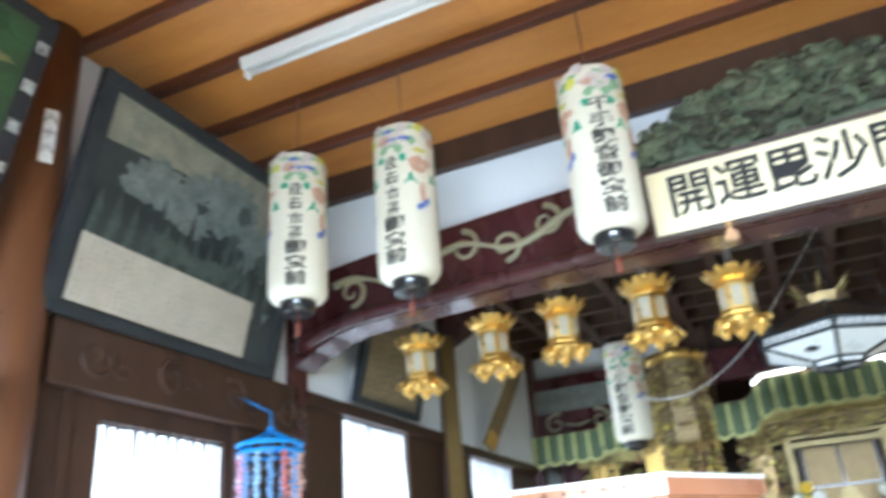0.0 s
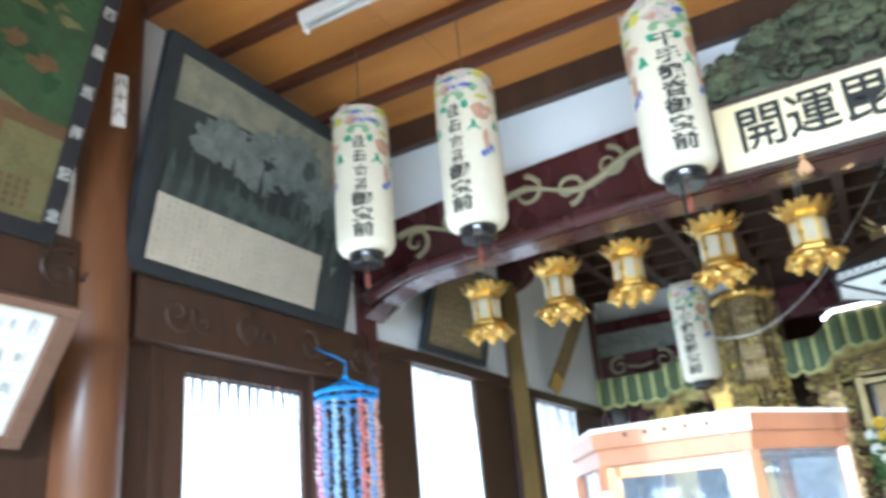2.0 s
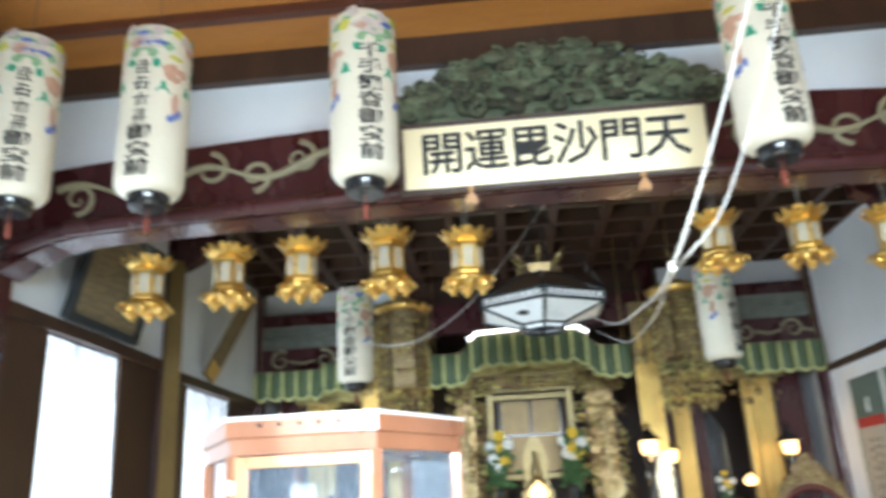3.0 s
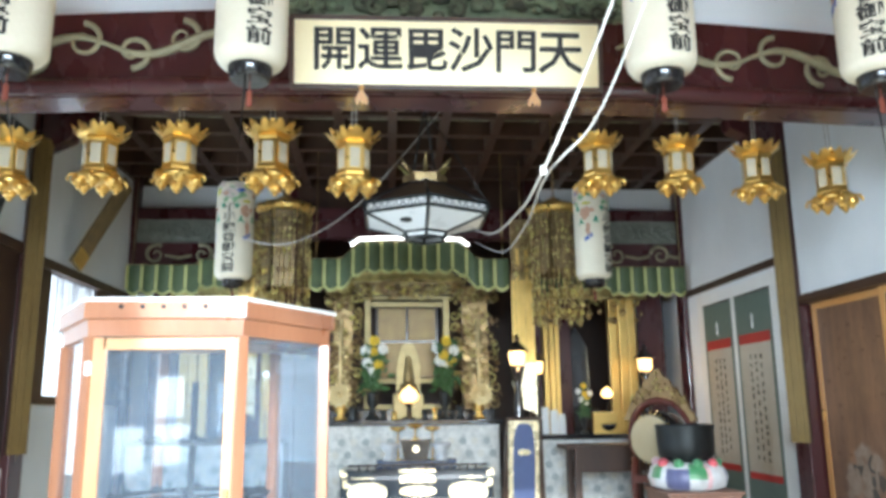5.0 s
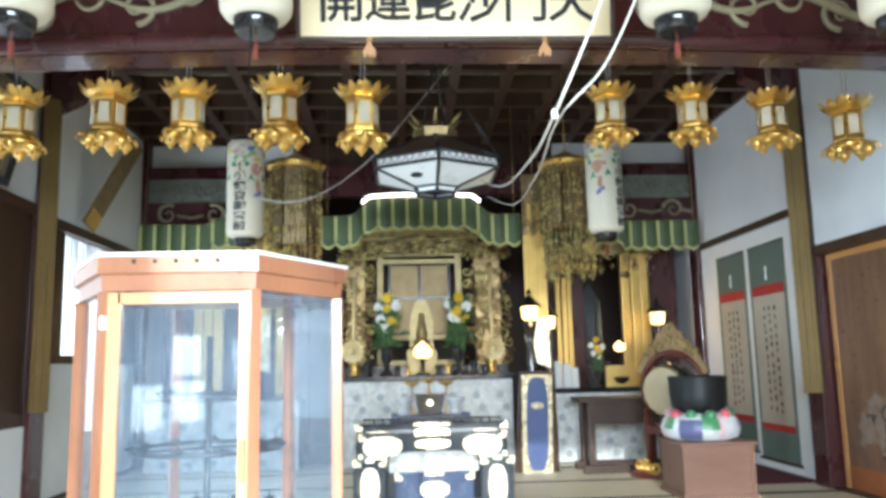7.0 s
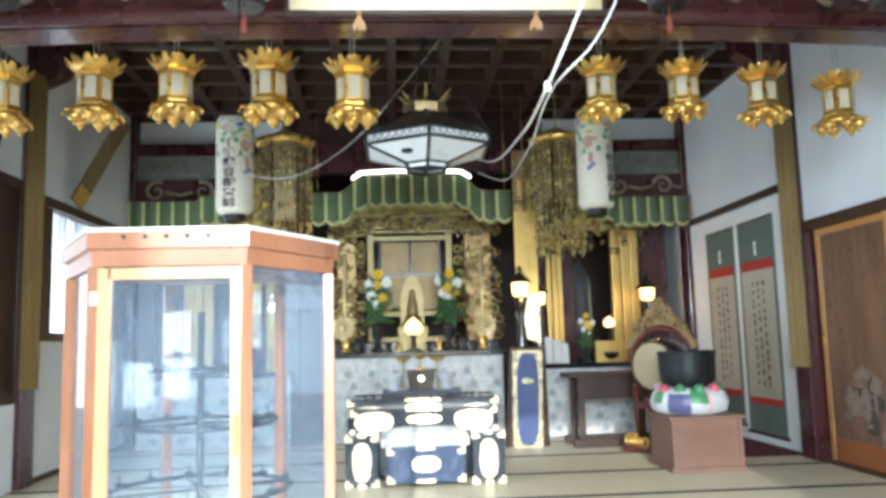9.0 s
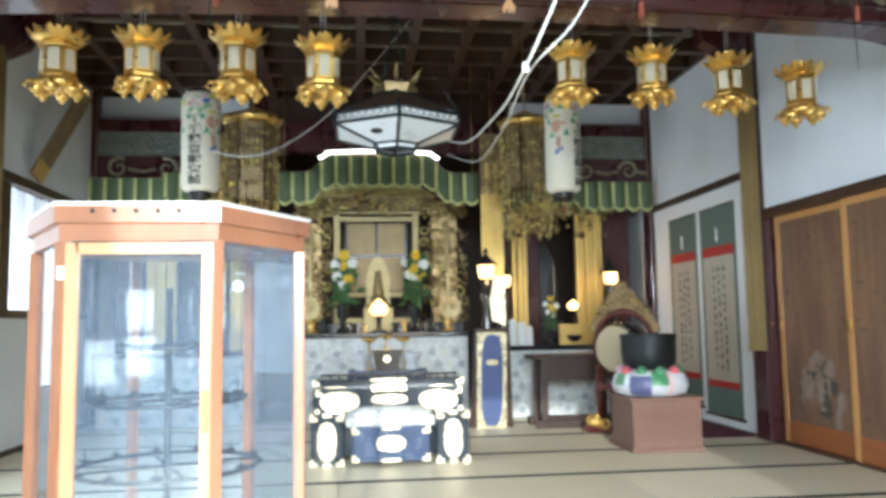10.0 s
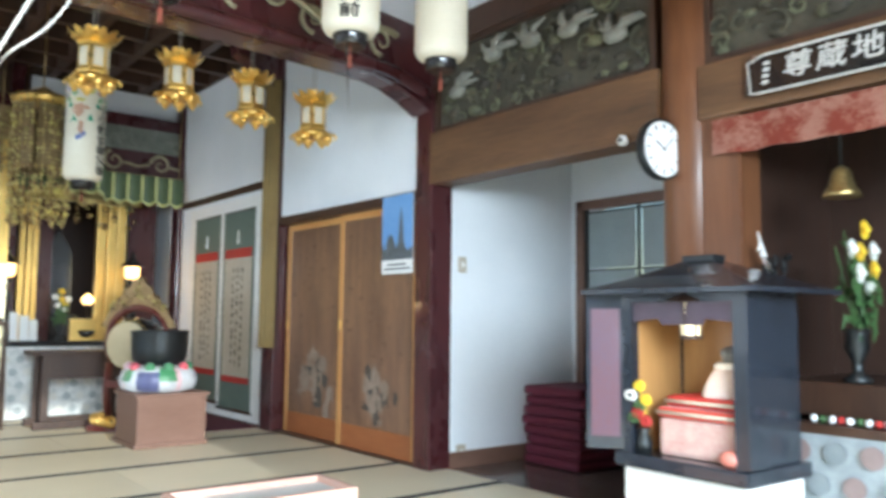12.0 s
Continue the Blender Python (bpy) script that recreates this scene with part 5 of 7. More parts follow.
# valances: scalloped green silk with yellow-green piping
def valance(name, x0, x1, y, top, drop, n, label, arch=None, group=""):
    t = thing(name, ((x0 + x1) / 2, y, 0), label, "valance", group)
    L = x1 - x0
    rail = bmesh.new()
    path = []
    for i in range(25):
        k = i / 24
        path.append((-L / 2 + L * k, 0.012, top + (arch(k) if arch else 0)))
    tube(rail, path, 0.012, 6)
    for k in (0.03, 0.97):
        tube(rail, [(-L / 2 + L * k, 0.012, top), (-L / 2 + L * k, 0.012, COFFER + 0.085)], 0.005, 5)
    part("rail", rail, OLDGOLD, t)
    for i in range(n):
        k0, k1 = i / n, (i + 1) / n
        bm = bmesh.new()
        cols = 8
        for lay in (0, 1):
            grid = []
            for c in range(cols + 1):
                k = k0 + (k1 - k0) * c / cols
                u = c / cols
                z1 = top + (arch(k) if arch else 0)
                zb = z1 - drop * (1 - 0.16 * abs(2 * u - 1) ** 1.5) - (0.030 if lay else 0)
                yy = -0.018 * math.sin(math.pi * u) + (0.006 if lay else 0)
                xs = -L / 2 + L * k
                grid.append([bm.verts.new((xs, yy, z1 + (zb - z1) * j / 4)) for j in range(5)])
            for a, b in zip(grid, grid[1:]):
                for j in range(4):
                    f = bm.faces.new((a[j], a[j + 1], b[j + 1], b[j]))
                    f.smooth, f.material_index = True, lay
        w = L / n
        xs = -L / 2 + L * k0
        z1 = top + (arch(k0) if arch else 0)
        box(bm, xs - 0.015, xs + 0.015, -0.010, -0.004, z1 - drop * 0.84, z1, mat=1)
        part("scallop", bm, [GREENCLOTH, LIME], t)
    return t


ridge = lambda k: 0.17 * max(0.0, min(1.0, (0.5 - abs(k - 0.5) - 0.16) / 0.10)) ** 0.8
valance("altar_valance", -0.74, 1.22, 7.62, 2.46, 0.30, 14, "arched green silk valance with yellow-green scallops", ridge, "green silk valances")
valance("altar_valance", -2.70, -1.05, 8.30, 2.52, 0.30, 11, "green silk valance with yellow-green scalloped edge", lambda k: 0.06 if 0.45 < k < 0.9 else 0.0, "green silk valances")
valance("altar_valance", 1.62, 3.28, 8.30, 2.50, 0.30, 11, "green silk valance with yellow-green scalloped edge", lambda k: 0.06 if 0.1 < k < 0.5 else 0.0, "green silk valances")
tubel = thing("altar_light", (0.24, 7.60, 2.655), "lit fluorescent strip over the altar valance", "light")
bm = bmesh.new()
tube(bm, [(-0.58, 0, -0.06), (-0.50, 0, 0.0), (-0.2, 0, 0.015), (0.2, 0, 0.015), (0.50, 0, 0.0), (0.58, 0, -0.06)], 0.018, 8)
part("tube", bm, TUBEGLOW, tubel)
bm = bmesh.new()
box(bm, -0.55, 0.55, 0.03, 0.06, -0.02, 0.05)
for x in (-0.4, 0.4):
    tube(bm, [(x, 0.045, 0.04), (x, 0.045, 0.83)], 0.006, 6)
part("housing", bm, DARKWOOD, tubel)


# gilt hanging ornaments with bead chains
def bead_canopy(x, y, z0, z1, r, label):
    t = thing("bead_canopy", (x, y, 0), label, "ornament", "gilt hanging canopies")
    h = z1 - z0
    part("cap", one(lathe, [(r * 0.7, z1 - 0.10), (r * 1.12, z1 - 0.085), (r * 1.18, z1 - 0.04), (r * 0.9, z1 - 0.02), (r * 0.4, z1 + 0.02), (0.01, z1 + 0.06)], None, 24, wave=lambda a, z: 1 + 0.07 * math.cos(12 * a)), GOLD, t)
    bm = bmesh.new()
    tube(bm, [(0, 0, z1 + 0.05), (0, 0, COFFER - 0.02)], 0.006, 6)
    part("chain", bm, OLDGOLD, t)
    for i in range(6):
        a = 2 * math.pi * i / 6
        m = pose(0, 0, 0, 0, 0, math.degrees(a) + 8)
        bm = bmesh.new()
        w = r * 0.42
        box(bm, -w, w, -r * 0.86, -r * 0.84, z0 + h * 0.42, z1 - 0.10, m)
        for q in (-w, w - 0.012):
            box(bm, q, q + 0.012, -r * 0.885, -r * 0.86, z0 + h * 0.42, z1 - 0.10, m)
        for zz in (z0 + h * 0.42, z0 + h * 0.66, z1 - 0.13):
            box(bm, -w, w, -r * 0.89, -r * 0.86, zz, zz + 0.014, m)
        part("panel", bm, SHRINEPANEL, t)
    bm = bmesh.new()
    rng = random.Random(int(x * 100) % 97)
    for i in range(30):
        a = 2 * math.pi * i / 30
        rr = r * rng.uniform(0.90, 1.14)
        n = int(h / 0.034)
        for j in range(n):
            z = z1 - 0.09 - j * 0.034
            if z < z0 + 0.04 * (i % 3):
                break
            s = 0.009 + 0.006 * (j % 4 == 3)
            ball(bm, (rr * math.cos(a) + rng.uniform(-0.006, 0.006), rr * math.sin(a), z), s, 5, squash=(1, 1, 1.3))
            if j % 5 == 4:
                slab_leaf(bm, rr * math.cos(a), rr * math.sin(a) - 0.01, z - 0.02, 0.05, -1.57 + rng.uniform(-0.3, 0.3))
    b = part("bead_fringe", bm, OLDGOLD, t, "strings of small gilt beads and leaves")
    b["kind"] = "stuff"
    return t


bead_canopy(-0.83, 6.45, 1.45, 2.72, 0.20, "gilt hexagonal hanging canopy with bead strings")
bead_canopy(1.44, 6.45, 1.66, 2.72, 0.19, "gilt hexagonal hanging canopy with bead strings")


# tall gilt banner beside the altar
def gilt_banner(x, y, w, z0, z1):
    t = thing("gilt_banner", (x, y, 0), "tall gilt metal banner of stepped strips", "banner", "gilt banners")
    for i in range(5):
        xx = -w / 2 + w * i / 5
        part("lower_strip", one(box, xx + 0.002, xx + w / 5 - 0.002, -0.006 - 0.006 * (i % 2), 0.004, z0 + 0.10 + 0.05 * abs(i - 2), z1 - 0.3), GILTLEAF, t)
    bm = bmesh.new()
    box(bm, -w / 2, w / 2, -0.01, 0.01, z1 - 0.62, z1)
    gilt_cluster(bm, random.Random(4), -w / 2 + 0.02, w / 2 - 0.02, -0.01, z1 - 0.60, z1 - 0.03, 60, 0.010, 0.020)
    part("upper_panel", bm, OLDGOLD, t)
    bm = bmesh.new()
    out = [(-w / 2, z0 + 0.5), (-w / 2 - 0.012, z0 + 0.44), (-w / 2, z0 + 0.38), (-w / 2 - 0.02, z0 + 0.30), (-w / 2 + 0.012, z0 + 0.22), (-w / 2 - 0.004, z0 + 0.15), (-w / 2 + 0.05, z0 + 0.08), (w / 2, z0), (w / 2, z0 + 0.5)]
    slab(bm, out, 0.008, pose(0, -0.02, 0))
    # brighter gilt here puts the light on the banner's foot into its colour
    part("scalloped_tail", bm, GILTBRIGHT, t)
    bm = bmesh.new()
    tube(bm, [(0, 0, z1 - 0.01), (0, 0, COFFER - 0.02)], 0.006, 6)
    part("chain", bm, OLDGOLD, t)
    return t


gilt_banner(1.36, 7.68, 0.224, 0.94, 2.88)
gilt_banner(-1.14, 6.62, 0.17, 0.95, 2.60)


# lamp post with amber lantern, and its mates
def lamp_post(x, y, z0, zl, label, power=4.0):
    t = thing("altar_lantern", (x, y, z0), label, "lantern", "lit amber altar lanterns")
    h = zl - z0
    part("pole", one(lathe, [(0.10, 0), (0.105, 0.03), (0.05, 0.06), (0.035, h * 0.25), (0.055, h * 0.42), (0.028, h * 0.5), (0.05, h * 0.72), (0.03, h * 0.85), (0.07, h - 0.02), (0.03, h)], None, 16), BLACK, t, "dark turned pole")
    part("lantern_glass", one(lathe, [(0.055, h), (0.075, h + 0.02), (0.083, h + 0.11), (0.08, h + 0.125)], None, 6, smooth=False), WARMGLOW, t, "glowing amber glass")
    part("roof", one(lathe, [(0.12, h + 0.125), (0.115, h + 0.14), (0.06, h + 0.19), (0.02, h + 0.23), (0.03, h + 0.25), (0.004, h + 0.30)], None, 6, smooth=False), BLACK, t, "dark six-sided roof")
    lamp("lantern_light", "POINT", pose(x, y - 0.14, zl + 0.06), power, (1.0, 0.62, 0.28), size=0.05)
    return t


lamp_post(1.265, 7.54, 0.0, 1.41, "dark lantern post with lit amber glass", 5.0)
lamp_post(2.78, 8.35, 0.74, 1.38, "dark lantern post with lit amber glass", 3.0)
lamp_post(1.60, 8.40, 0.74, 1.36, "dark lantern post with lit amber glass", 2.0)

# blue and gilt panel on its stand
panel = thing("blue_plaque", pose(1.26, 7.36, 0, 8, 0, 0), "upright plaque of blue field in a bright gilt border", "plaque")
bm = bmesh.new()
box(bm, -0.14, 0.14, 0, 0.03, 0.0, 0.90, bevel=0.005)
part("border", bm, GILTBRIGHT, panel)
bm = bmesh.new()
oval(bm, 0, 0.45, 0.20, 0.86, -0.006, 0, 28, 3.5)
BLUEFIELD = material("soft blue lacquer field", (0.10, 0.14, 0.30), 0.5, second=(0.075, 0.105, 0.24), scale=8, fine=60, bump=0.03)
part("blue_field", bm, BLUEFIELD, panel)
bm = bmesh.new()
oval(bm, 0, 0.62, 0.115, 0.055, -0.010)
part("cloud_crest", bm, GILTBRIGHT, panel)
bm = bmesh.new()
slab(bm, [(-0.20, 0.0), (0.21, 0.0), (0.17, 0.92), (-0.15, 0.92)], 0.06, pose(0, 0.034, 0))
part("support", bm, DARKWOOD, panel, "dark wedge-shaped back board")

# low table before the side altar and the things on the side altar
lt = thing("low_table", (2.08, 7.25, 0), "dark brown low table with carved apron", "table")
bm = bmesh.new()
box(bm, -0.44, 0.44, -0.02, 0.40, 0.63, 0.67, bevel=0.006)
part("tabletop", bm, DARKWOOD, lt)
bm = bmesh.new()
box(bm, -0.36, 0.36, 0.02, 0.05, 0.43, 0.63)
part("apron", bm, DARKWOOD, lt)
for x in (-0.36, 0.30):
    for y in (0.0, 0.32):
        part("leg", one(box, x, x + 0.06, y, y + 0.06, 0.06, 0.63, bevel=0.006), DARKWOOD, lt)
bm = bmesh.new()
box(bm, -0.42, 0.42, -0.03, 0.03, 0.0, 0.07, bevel=0.008)
box(bm, -0.42, 0.42, 0.30, 0.40, 0.0, 0.07, bevel=0.008)
part("foot_rail", bm, DARKWOOD, lt)
for x, w, h in ((1.63, 0.07, 0.27), (1.72, 0.08, 0.24), (1.80, 0.07, 0.20)):
    solid("paper_tablet", one(box, -w / 2, w / 2, -0.01, 0.01, 0, h, bevel=0.003), WHITEPAPER, "upright white paper tablet", "tablet", "white paper tablets", m=pose(x, 8.08, 0.74, -6, 0, 4))
fr = thing("gilt_box", (2.27, 8.06, 0.74), "small gilt framed box holding a dark bowl", "box")
bm = bmesh.new()
for b in ((-0.15, 0.15, 0.0, 0.05, 0.0, 0.03), (-0.15, 0.15, 0.0, 0.05, 0.19, 0.215), (-0.15, -0.12, 0.0, 0.05, 0.03, 0.19), (0.12, 0.15, 0.0, 0.05, 0.03, 0.19), (-0.12, 0.12, 0.035, 0.05, 0.03, 0.19)):
    box(bm, *b)
part("frame", bm, GILTLEAF, fr)
part("bowl", one(lathe, [(0.03, 0.03), (0.07, 0.06), (0.08, 0.10), (0.06, 0.09)], pose(0, -0.01, 0), 16), BLACK, fr)
# gilt pillars and dark recess of the side altars
for s in (1, -1):
    for x, w in ((1.78, 0.19), (2.60, 0.32)):
        c = thing("gilt_pillar", (AX + s * (x - 0.22), 8.75, 0.0), "gilt fluted pillar of the side altar", "pillar", "gilt pillars")
        bm = bmesh.new()
        for i in range(3):
            box(bm, -w / 2 + i * w / 3, -w / 2 + (i + 1) * w / 3 - 0.012, -0.02 * (i == 1), 0.1, 0.70, 2.46, bevel=0.008)
        part("shaft", bm, GILTLEAF, c)
        part("footing", one(box, -w / 2 - 0.02, w / 2 + 0.02, -0.04, 0.12, 0.0, 0.71, bevel=0.006), BLACK, c)
    bm = bmesh.new()
    rng = random.Random(31 + s)
    gilt_cluster(bm, rng, -0.65, 0.65, 0.0, 1.95, 2.25, 70, 0.018, 0.034)
    box(bm, -0.70, 0.70, -0.01, 0.05, 2.20, 2.50)
    solid("carved_canopy", bm, OLDGOLD, "gilt carved hanging canopy of the side altar", "carving", m=pose(AX + s * 1.95, 8.68, 0))
    bm = bmesh.new()
    box(bm, -0.20, 0.20, -0.05, 0.25, 0.0, 1.0, bevel=0.01)
    slab(bm, [(-0.16, 1.0), (0.16, 1.0), (0.14, 1.7), (0.0, 1.95), (-0.14, 1.7)], 0.12, pose(0, 0.1, 0))
    solid("dark_shrine", bm, BLACK, "black lacquered shrine in the side recess", "shrine", m=pose(AX + s * 1.96, 9.2, 0))
    bm = bmesh.new()
    box(bm, -0.15, 0.15, 0.0, 0.04, 0.0, 2.46)
    for z in (0.76, 1.55, 2.34):
        box(bm, -0.15, 0.15, -0.015, 0.0, z, z + 0.05)
    solid("recess_panel", bm, MAROON, "dark red-brown panel beside the gilt pillar", "panel", "recess panels", m=pose(AX + s * 2.72, 8.80, 0))
    solid("recess_panel", one(box, -0.10, 0.10, 0.0, 0.04, 0.0, 2.46), MAROON, "dark red-brown panel beside the gilt pillar", "panel", "recess panels", m=pose(AX + s * 1.71, 8.92, 0))
    flower_vase(AX + s * 1.78, 8.30, 0.74, 11, 0.72, "vase of small white flowers on the side altar")

# partition over the altars
wall_piece("wall_inner_posts", "dark posts of the altar partition", [
    (AX - 1.40, AX - 1.28, 8.60, 8.74, 0.0, 3.6), (AX + 1.28, AX + 1.40, 8.60, 8.74, 0.0, 3.6)], MAROON)
bm = bmesh.new()
for x0, x1 in ((LW, AX - 1.46), (AX + 1.46, RW)):
    box(bm, x0, x1, 8.50, 8.68, 2.54, 2.80)
box(bm, AX - 1.28, AX + 1.28, 8.50, 8.68, 2.86, 3.06)
box(bm, LW, RW, 8.52, 8.68, 3.07, 3.20)
solid("beam_altar", bm, MAROON, "maroon beams over the altars", "beam", kind="structure")
wall_piece("wall_altar_plaster", "white plaster strip high over the side altars", [(LW, AX - 1.46, 8.62, 8.70, 3.20, 3.47), (AX + 1.46, RW, 8.62, 8.70, 3.20, 3.47)], PLASTER)
wall_piece("wall_altar_back", "dark boards over the altar recess", [(AX - 1.34, AX + 1.34, 8.62, 8.68, 3.06, 3.5)], DARKWOOD)
GREYCARVE = material("grey painted carved transom", (0.26, 0.27, 0.23), 0.7, second=(0.12, 0.13, 0.10), scale=10, fine=50, bump=0.4)
for s in (-1, 1):
    bm = bmesh.new()
    box(bm, -0.84, 0.84, 0.02, 0.06, 2.80, 3.07)
    rng = random.Random(41 + s)
    for i in range(26):
        curl(bm, -0.78 + 1.56 * i / 25, 2.93 + rng.uniform(-0.06, 0.06), 0.055, 1.2, rng.uniform(0, 6), 0.016, 0.01, rng.choice((-1, 1)), 14)
    solid("transom_carving", bm, GREYCARVE, "grey-green carved transom with cloud scrolls", "carving", "altar transoms", m=pose(AX + s * 2.28, 8.52, 0))
    bm = bmesh.new()
    for i in range(3):
        curl(bm, -0.5 + 0.5 * i, 2.67, 0.10, 1.3, 1.0 + i, 0.022, 0, s if i % 2 else -s)
        tube(bm, [(-0.5 + 0.5 * i + 0.1, 0, 2.66), (-0.5 + 0.5 * i + 0.25, 0, 2.63), (-0.5 + 0.5 * i + 0.38, 0, 2.66)], 0.018, 6)
    solid("beam_scroll", bm, SCROLLGILT, "grey-gold scroll relief on the altar beam", "carving", "altar beam scrolls", m=pose(AX + s * 2.28, 8.49, 0))


# ---- glazed six-sided candle case ----
CX, CY, CS = -0.63, 2.82, 0.468
case = thing("candle_case", (CX, CY, 0), "six-sided glazed case of orange-pink wood with white top", "cabinet")
hexp = [(CS * math.cos(math.radians(60 * i)), CS * math.sin(math.radians(60 * i))) for i in range(6)]


TOP = 1.36
part("top_board", one(lathe, [(CS * 1.03, TOP - 0.012), (CS * 1.03, TOP)], None, 6, smooth=False), WHITEMETAL, case, "white flat top")
bm = bmesh.new()
lathe(bm, [(CS * 0.975, TOP - 0.115), (CS * 0.985, TOP - 0.066), (CS * 1.02, TOP - 0.062), (CS * 1.02, TOP - 0.012)], None, 6, smooth=False)
part("cornice", bm, CASEWOOD, case)
bm = bmesh.new()
lathe(bm, [(CS, 0.0), (CS, 0.10)], None, 6, smooth=False)
part("plinth", bm, CASEWOOD, case)
for i in range(6):
    a = 60 * i
    m = pose(0, 0, 0, 0, 0, a)
    bm = bmesh.new()
    box(bm, CS - 0.046, CS - 0.008, -0.018, 0.018, 0.10, TOP - 0.115, m, bevel=0.004)
    part("corner_post", bm, CASEWOOD, case)
ap = CS * math.cos(math.radians(30))
for i in range(6):
    m = pose(0, 0, 0, 0, 0, 60 * i + 30 + 90)
    hw = CS / 2 - 0.018
    part("glass_pane", one(box, -hw, hw, -ap + 0.022, -ap + 0.026, 0.11, TOP - 0.12, m), SMOKED, case).visible_shadow = False
    if i == 4:
        bm = bmesh.new()
        for b in ((-hw, -hw + 0.045, 0.11, TOP - 0.12), (hw - 0.035, hw, 0.11, TOP - 0.12), (-hw + 0.035, hw - 0.035, TOP - 0.155, TOP - 0.12), (-hw + 0.035, hw - 0.035, 0.11, 0.15)):
            box(bm, b[0], b[1], -ap + 0.006, -ap + 0.022, b[2], b[3], m, bevel=0.002)
        door = part("case_door", bm, CASEDOOR, case, "pale orange glazed door frame")
        part("hinge", one(box, -hw - 0.012, -hw + 0.006, -ap - 0.002, -ap + 0.006, TOP - 0.23, TOP - 0.19, m), WHITEMETAL, door, "small pale metal hinge")
        part("handle", one(box, hw - 0.026, hw - 0.012, -ap - 0.012, -ap + 0.006, 0.68, 0.80, m, bevel=0.003), DOORWOOD, door, "small wooden handle")
for i in range(5):
    m = pose(-0.13 + 0.062 * i, -CS * 0.885, TOP - 0.028, 90, 0, 0)
    part("vent_hole", one(lathe, [(0.007, -0.001), (0.007, 0.004)], m, 10), INK, case)
# iron candle rings on a central rod
bm = bmesh.new()
tube(bm, [(0, 0, 0.0), (0, 0, 1.12)], 0.012, 8)
part("rod", bm, IRON, case)
for z, r in ((0.30, 0.36), (0.52, 0.30), (0.74, 0.25), (0.92, 0.16)):
    bm = bmesh.new()
    tube(bm, [(r * math.cos(a), r * math.sin(a), z) for a in [2 * math.pi * k / 32 for k in range(33)]], 0.008, 6)
    for k in range(4):
        a = math.pi * k / 2 + 0.4
        tube(bm, [(0, 0, z), (r * math.cos(a), r * math.sin(a), z)], 0.006, 6)
    n = int(r / 0.022)
    for k in range(n):
        a = 2 * math.pi * k / n
        lathe(bm, [(0.012, z + 0.004), (0.020, z + 0.012), (0.019, z + 0.016), (0.003, z + 0.018), (0.001, z + 0.05)], pose(r * math.cos(a), r * math.sin(a), 0), 8)
    part("candle_ring", bm, IRON, case, "dark iron ring with candle spikes")
bm = bmesh.new()
lathe(bm, [(0.41, 0.10), (0.41, 0.115)], None, 6, smooth=False)
part("drip_tray", bm, IRON, case)

# ---- hanging glass lamp over the altar ----
GLASSWHITE = material("milky white lamp glass", (0.82, 0.84, 0.84), 0.3, second=(0.70, 0.73, 0.74), scale=5, fine=60, bump=0.03, emit=(0.9, 0.96, 1.0), power=0.06)
hl = thing("hanging_lamp", (0.285, 5.30, 0), "six-sided hanging lamp of milky glass in a dark metal frame", "lamp")
LR = 0.475
levels = [(0.13, 2.55), (LR, 2.355), (LR * 0.985, 2.295), (0.165, 2.20), (0.14, 2.16)]
hx = lambda r, z, i: Vector((r * math.cos(math.radians(60 * i + 30)), r * math.sin(math.radians(60 * i + 30)), z))
names_ = ["roof_pane", "rim_band", "glass_pane", "bottom_cup"]
for lv, ((ra, za), (rb, zb)) in enumerate(zip(levels, levels[1:])):
    for i in range(6):
        bm = bmesh.new()
        q = [hx(ra, za, i), hx(rb, zb, i), hx(rb, zb, i + 1), hx(ra, za, i + 1)]
        c = sum(q, Vector()) / 4
        inn = [c + (p - c) * 0.93 for p in q]
        outv = [bm.verts.new(p) for p in inn]
        inv = [bm.verts.new(p * 0.985 + Vector((0, 0, 0.015 * za * 0 + p.z * 0.015))) for p in inn]
        bm.faces.new(outv)
        bm.faces.new(inv[::-1])
        for k in range(4):
            bm.faces.new((outv[k], inv[k], inv[(k + 1) % 4], outv[(k + 1) % 4]))
        part(names_[lv], bm, [GLASSWHITE if lv == 2 else GLASSWHITE if lv == 3 else WHITEMETAL if lv == 1 else DARKWOOD], hl)
bm = bmesh.new()
for (ra, za) in levels:
    for i in range(6):
        tube(bm, [hx(ra, za, i), hx(ra, za, i + 1)], 0.011, 6)
for a, b in zip(levels, levels[1:]):
    for i in range(6):
        tube(bm, [hx(*a, i), hx(*b, i)], 0.012, 6)
part("metal_frame", bm, IRON, hl, "dark metal frame")
bm = bmesh.new()
rng = random.Random(6)
for i in range(6):
    p, q = hx(LR + 0.004, 2.325, i), hx(LR + 0.004, 2.325, i + 1)
    for k in range(9):
        c = p.lerp(q, (k + 0.5) / 9)
        d = (q - p).normalized()
        tube(bm, [c - d * 0.018 + Vector((0, 0, -0.018)), c + Vector((0, 0, 0.02)), c + d * 0.018 + Vector((0, 0, -0.018))], 0.004, 5)
part("rim_fretwork", bm, IRON, hl)
bm = bmesh.new()
lathe(bm, [(0.15, 2.55), (0.155, 2.61), (0.12, 2.615)], None, 6, smooth=False)
for i in range(6):
    d = hx(1, 0, i)
    tube(bm, [d * 0.08 + Vector((0, 0, 2.60)), d * 0.15 + Vector((0, 0, 2.66)), d * 0.21 + Vector((0, 0, 2.72))], 0.016, 6, taper=[1, 0.8, 0.3])
part("crown", bm, OLDGOLD, hl, "gilt leaf crown")
bm = bmesh.new()
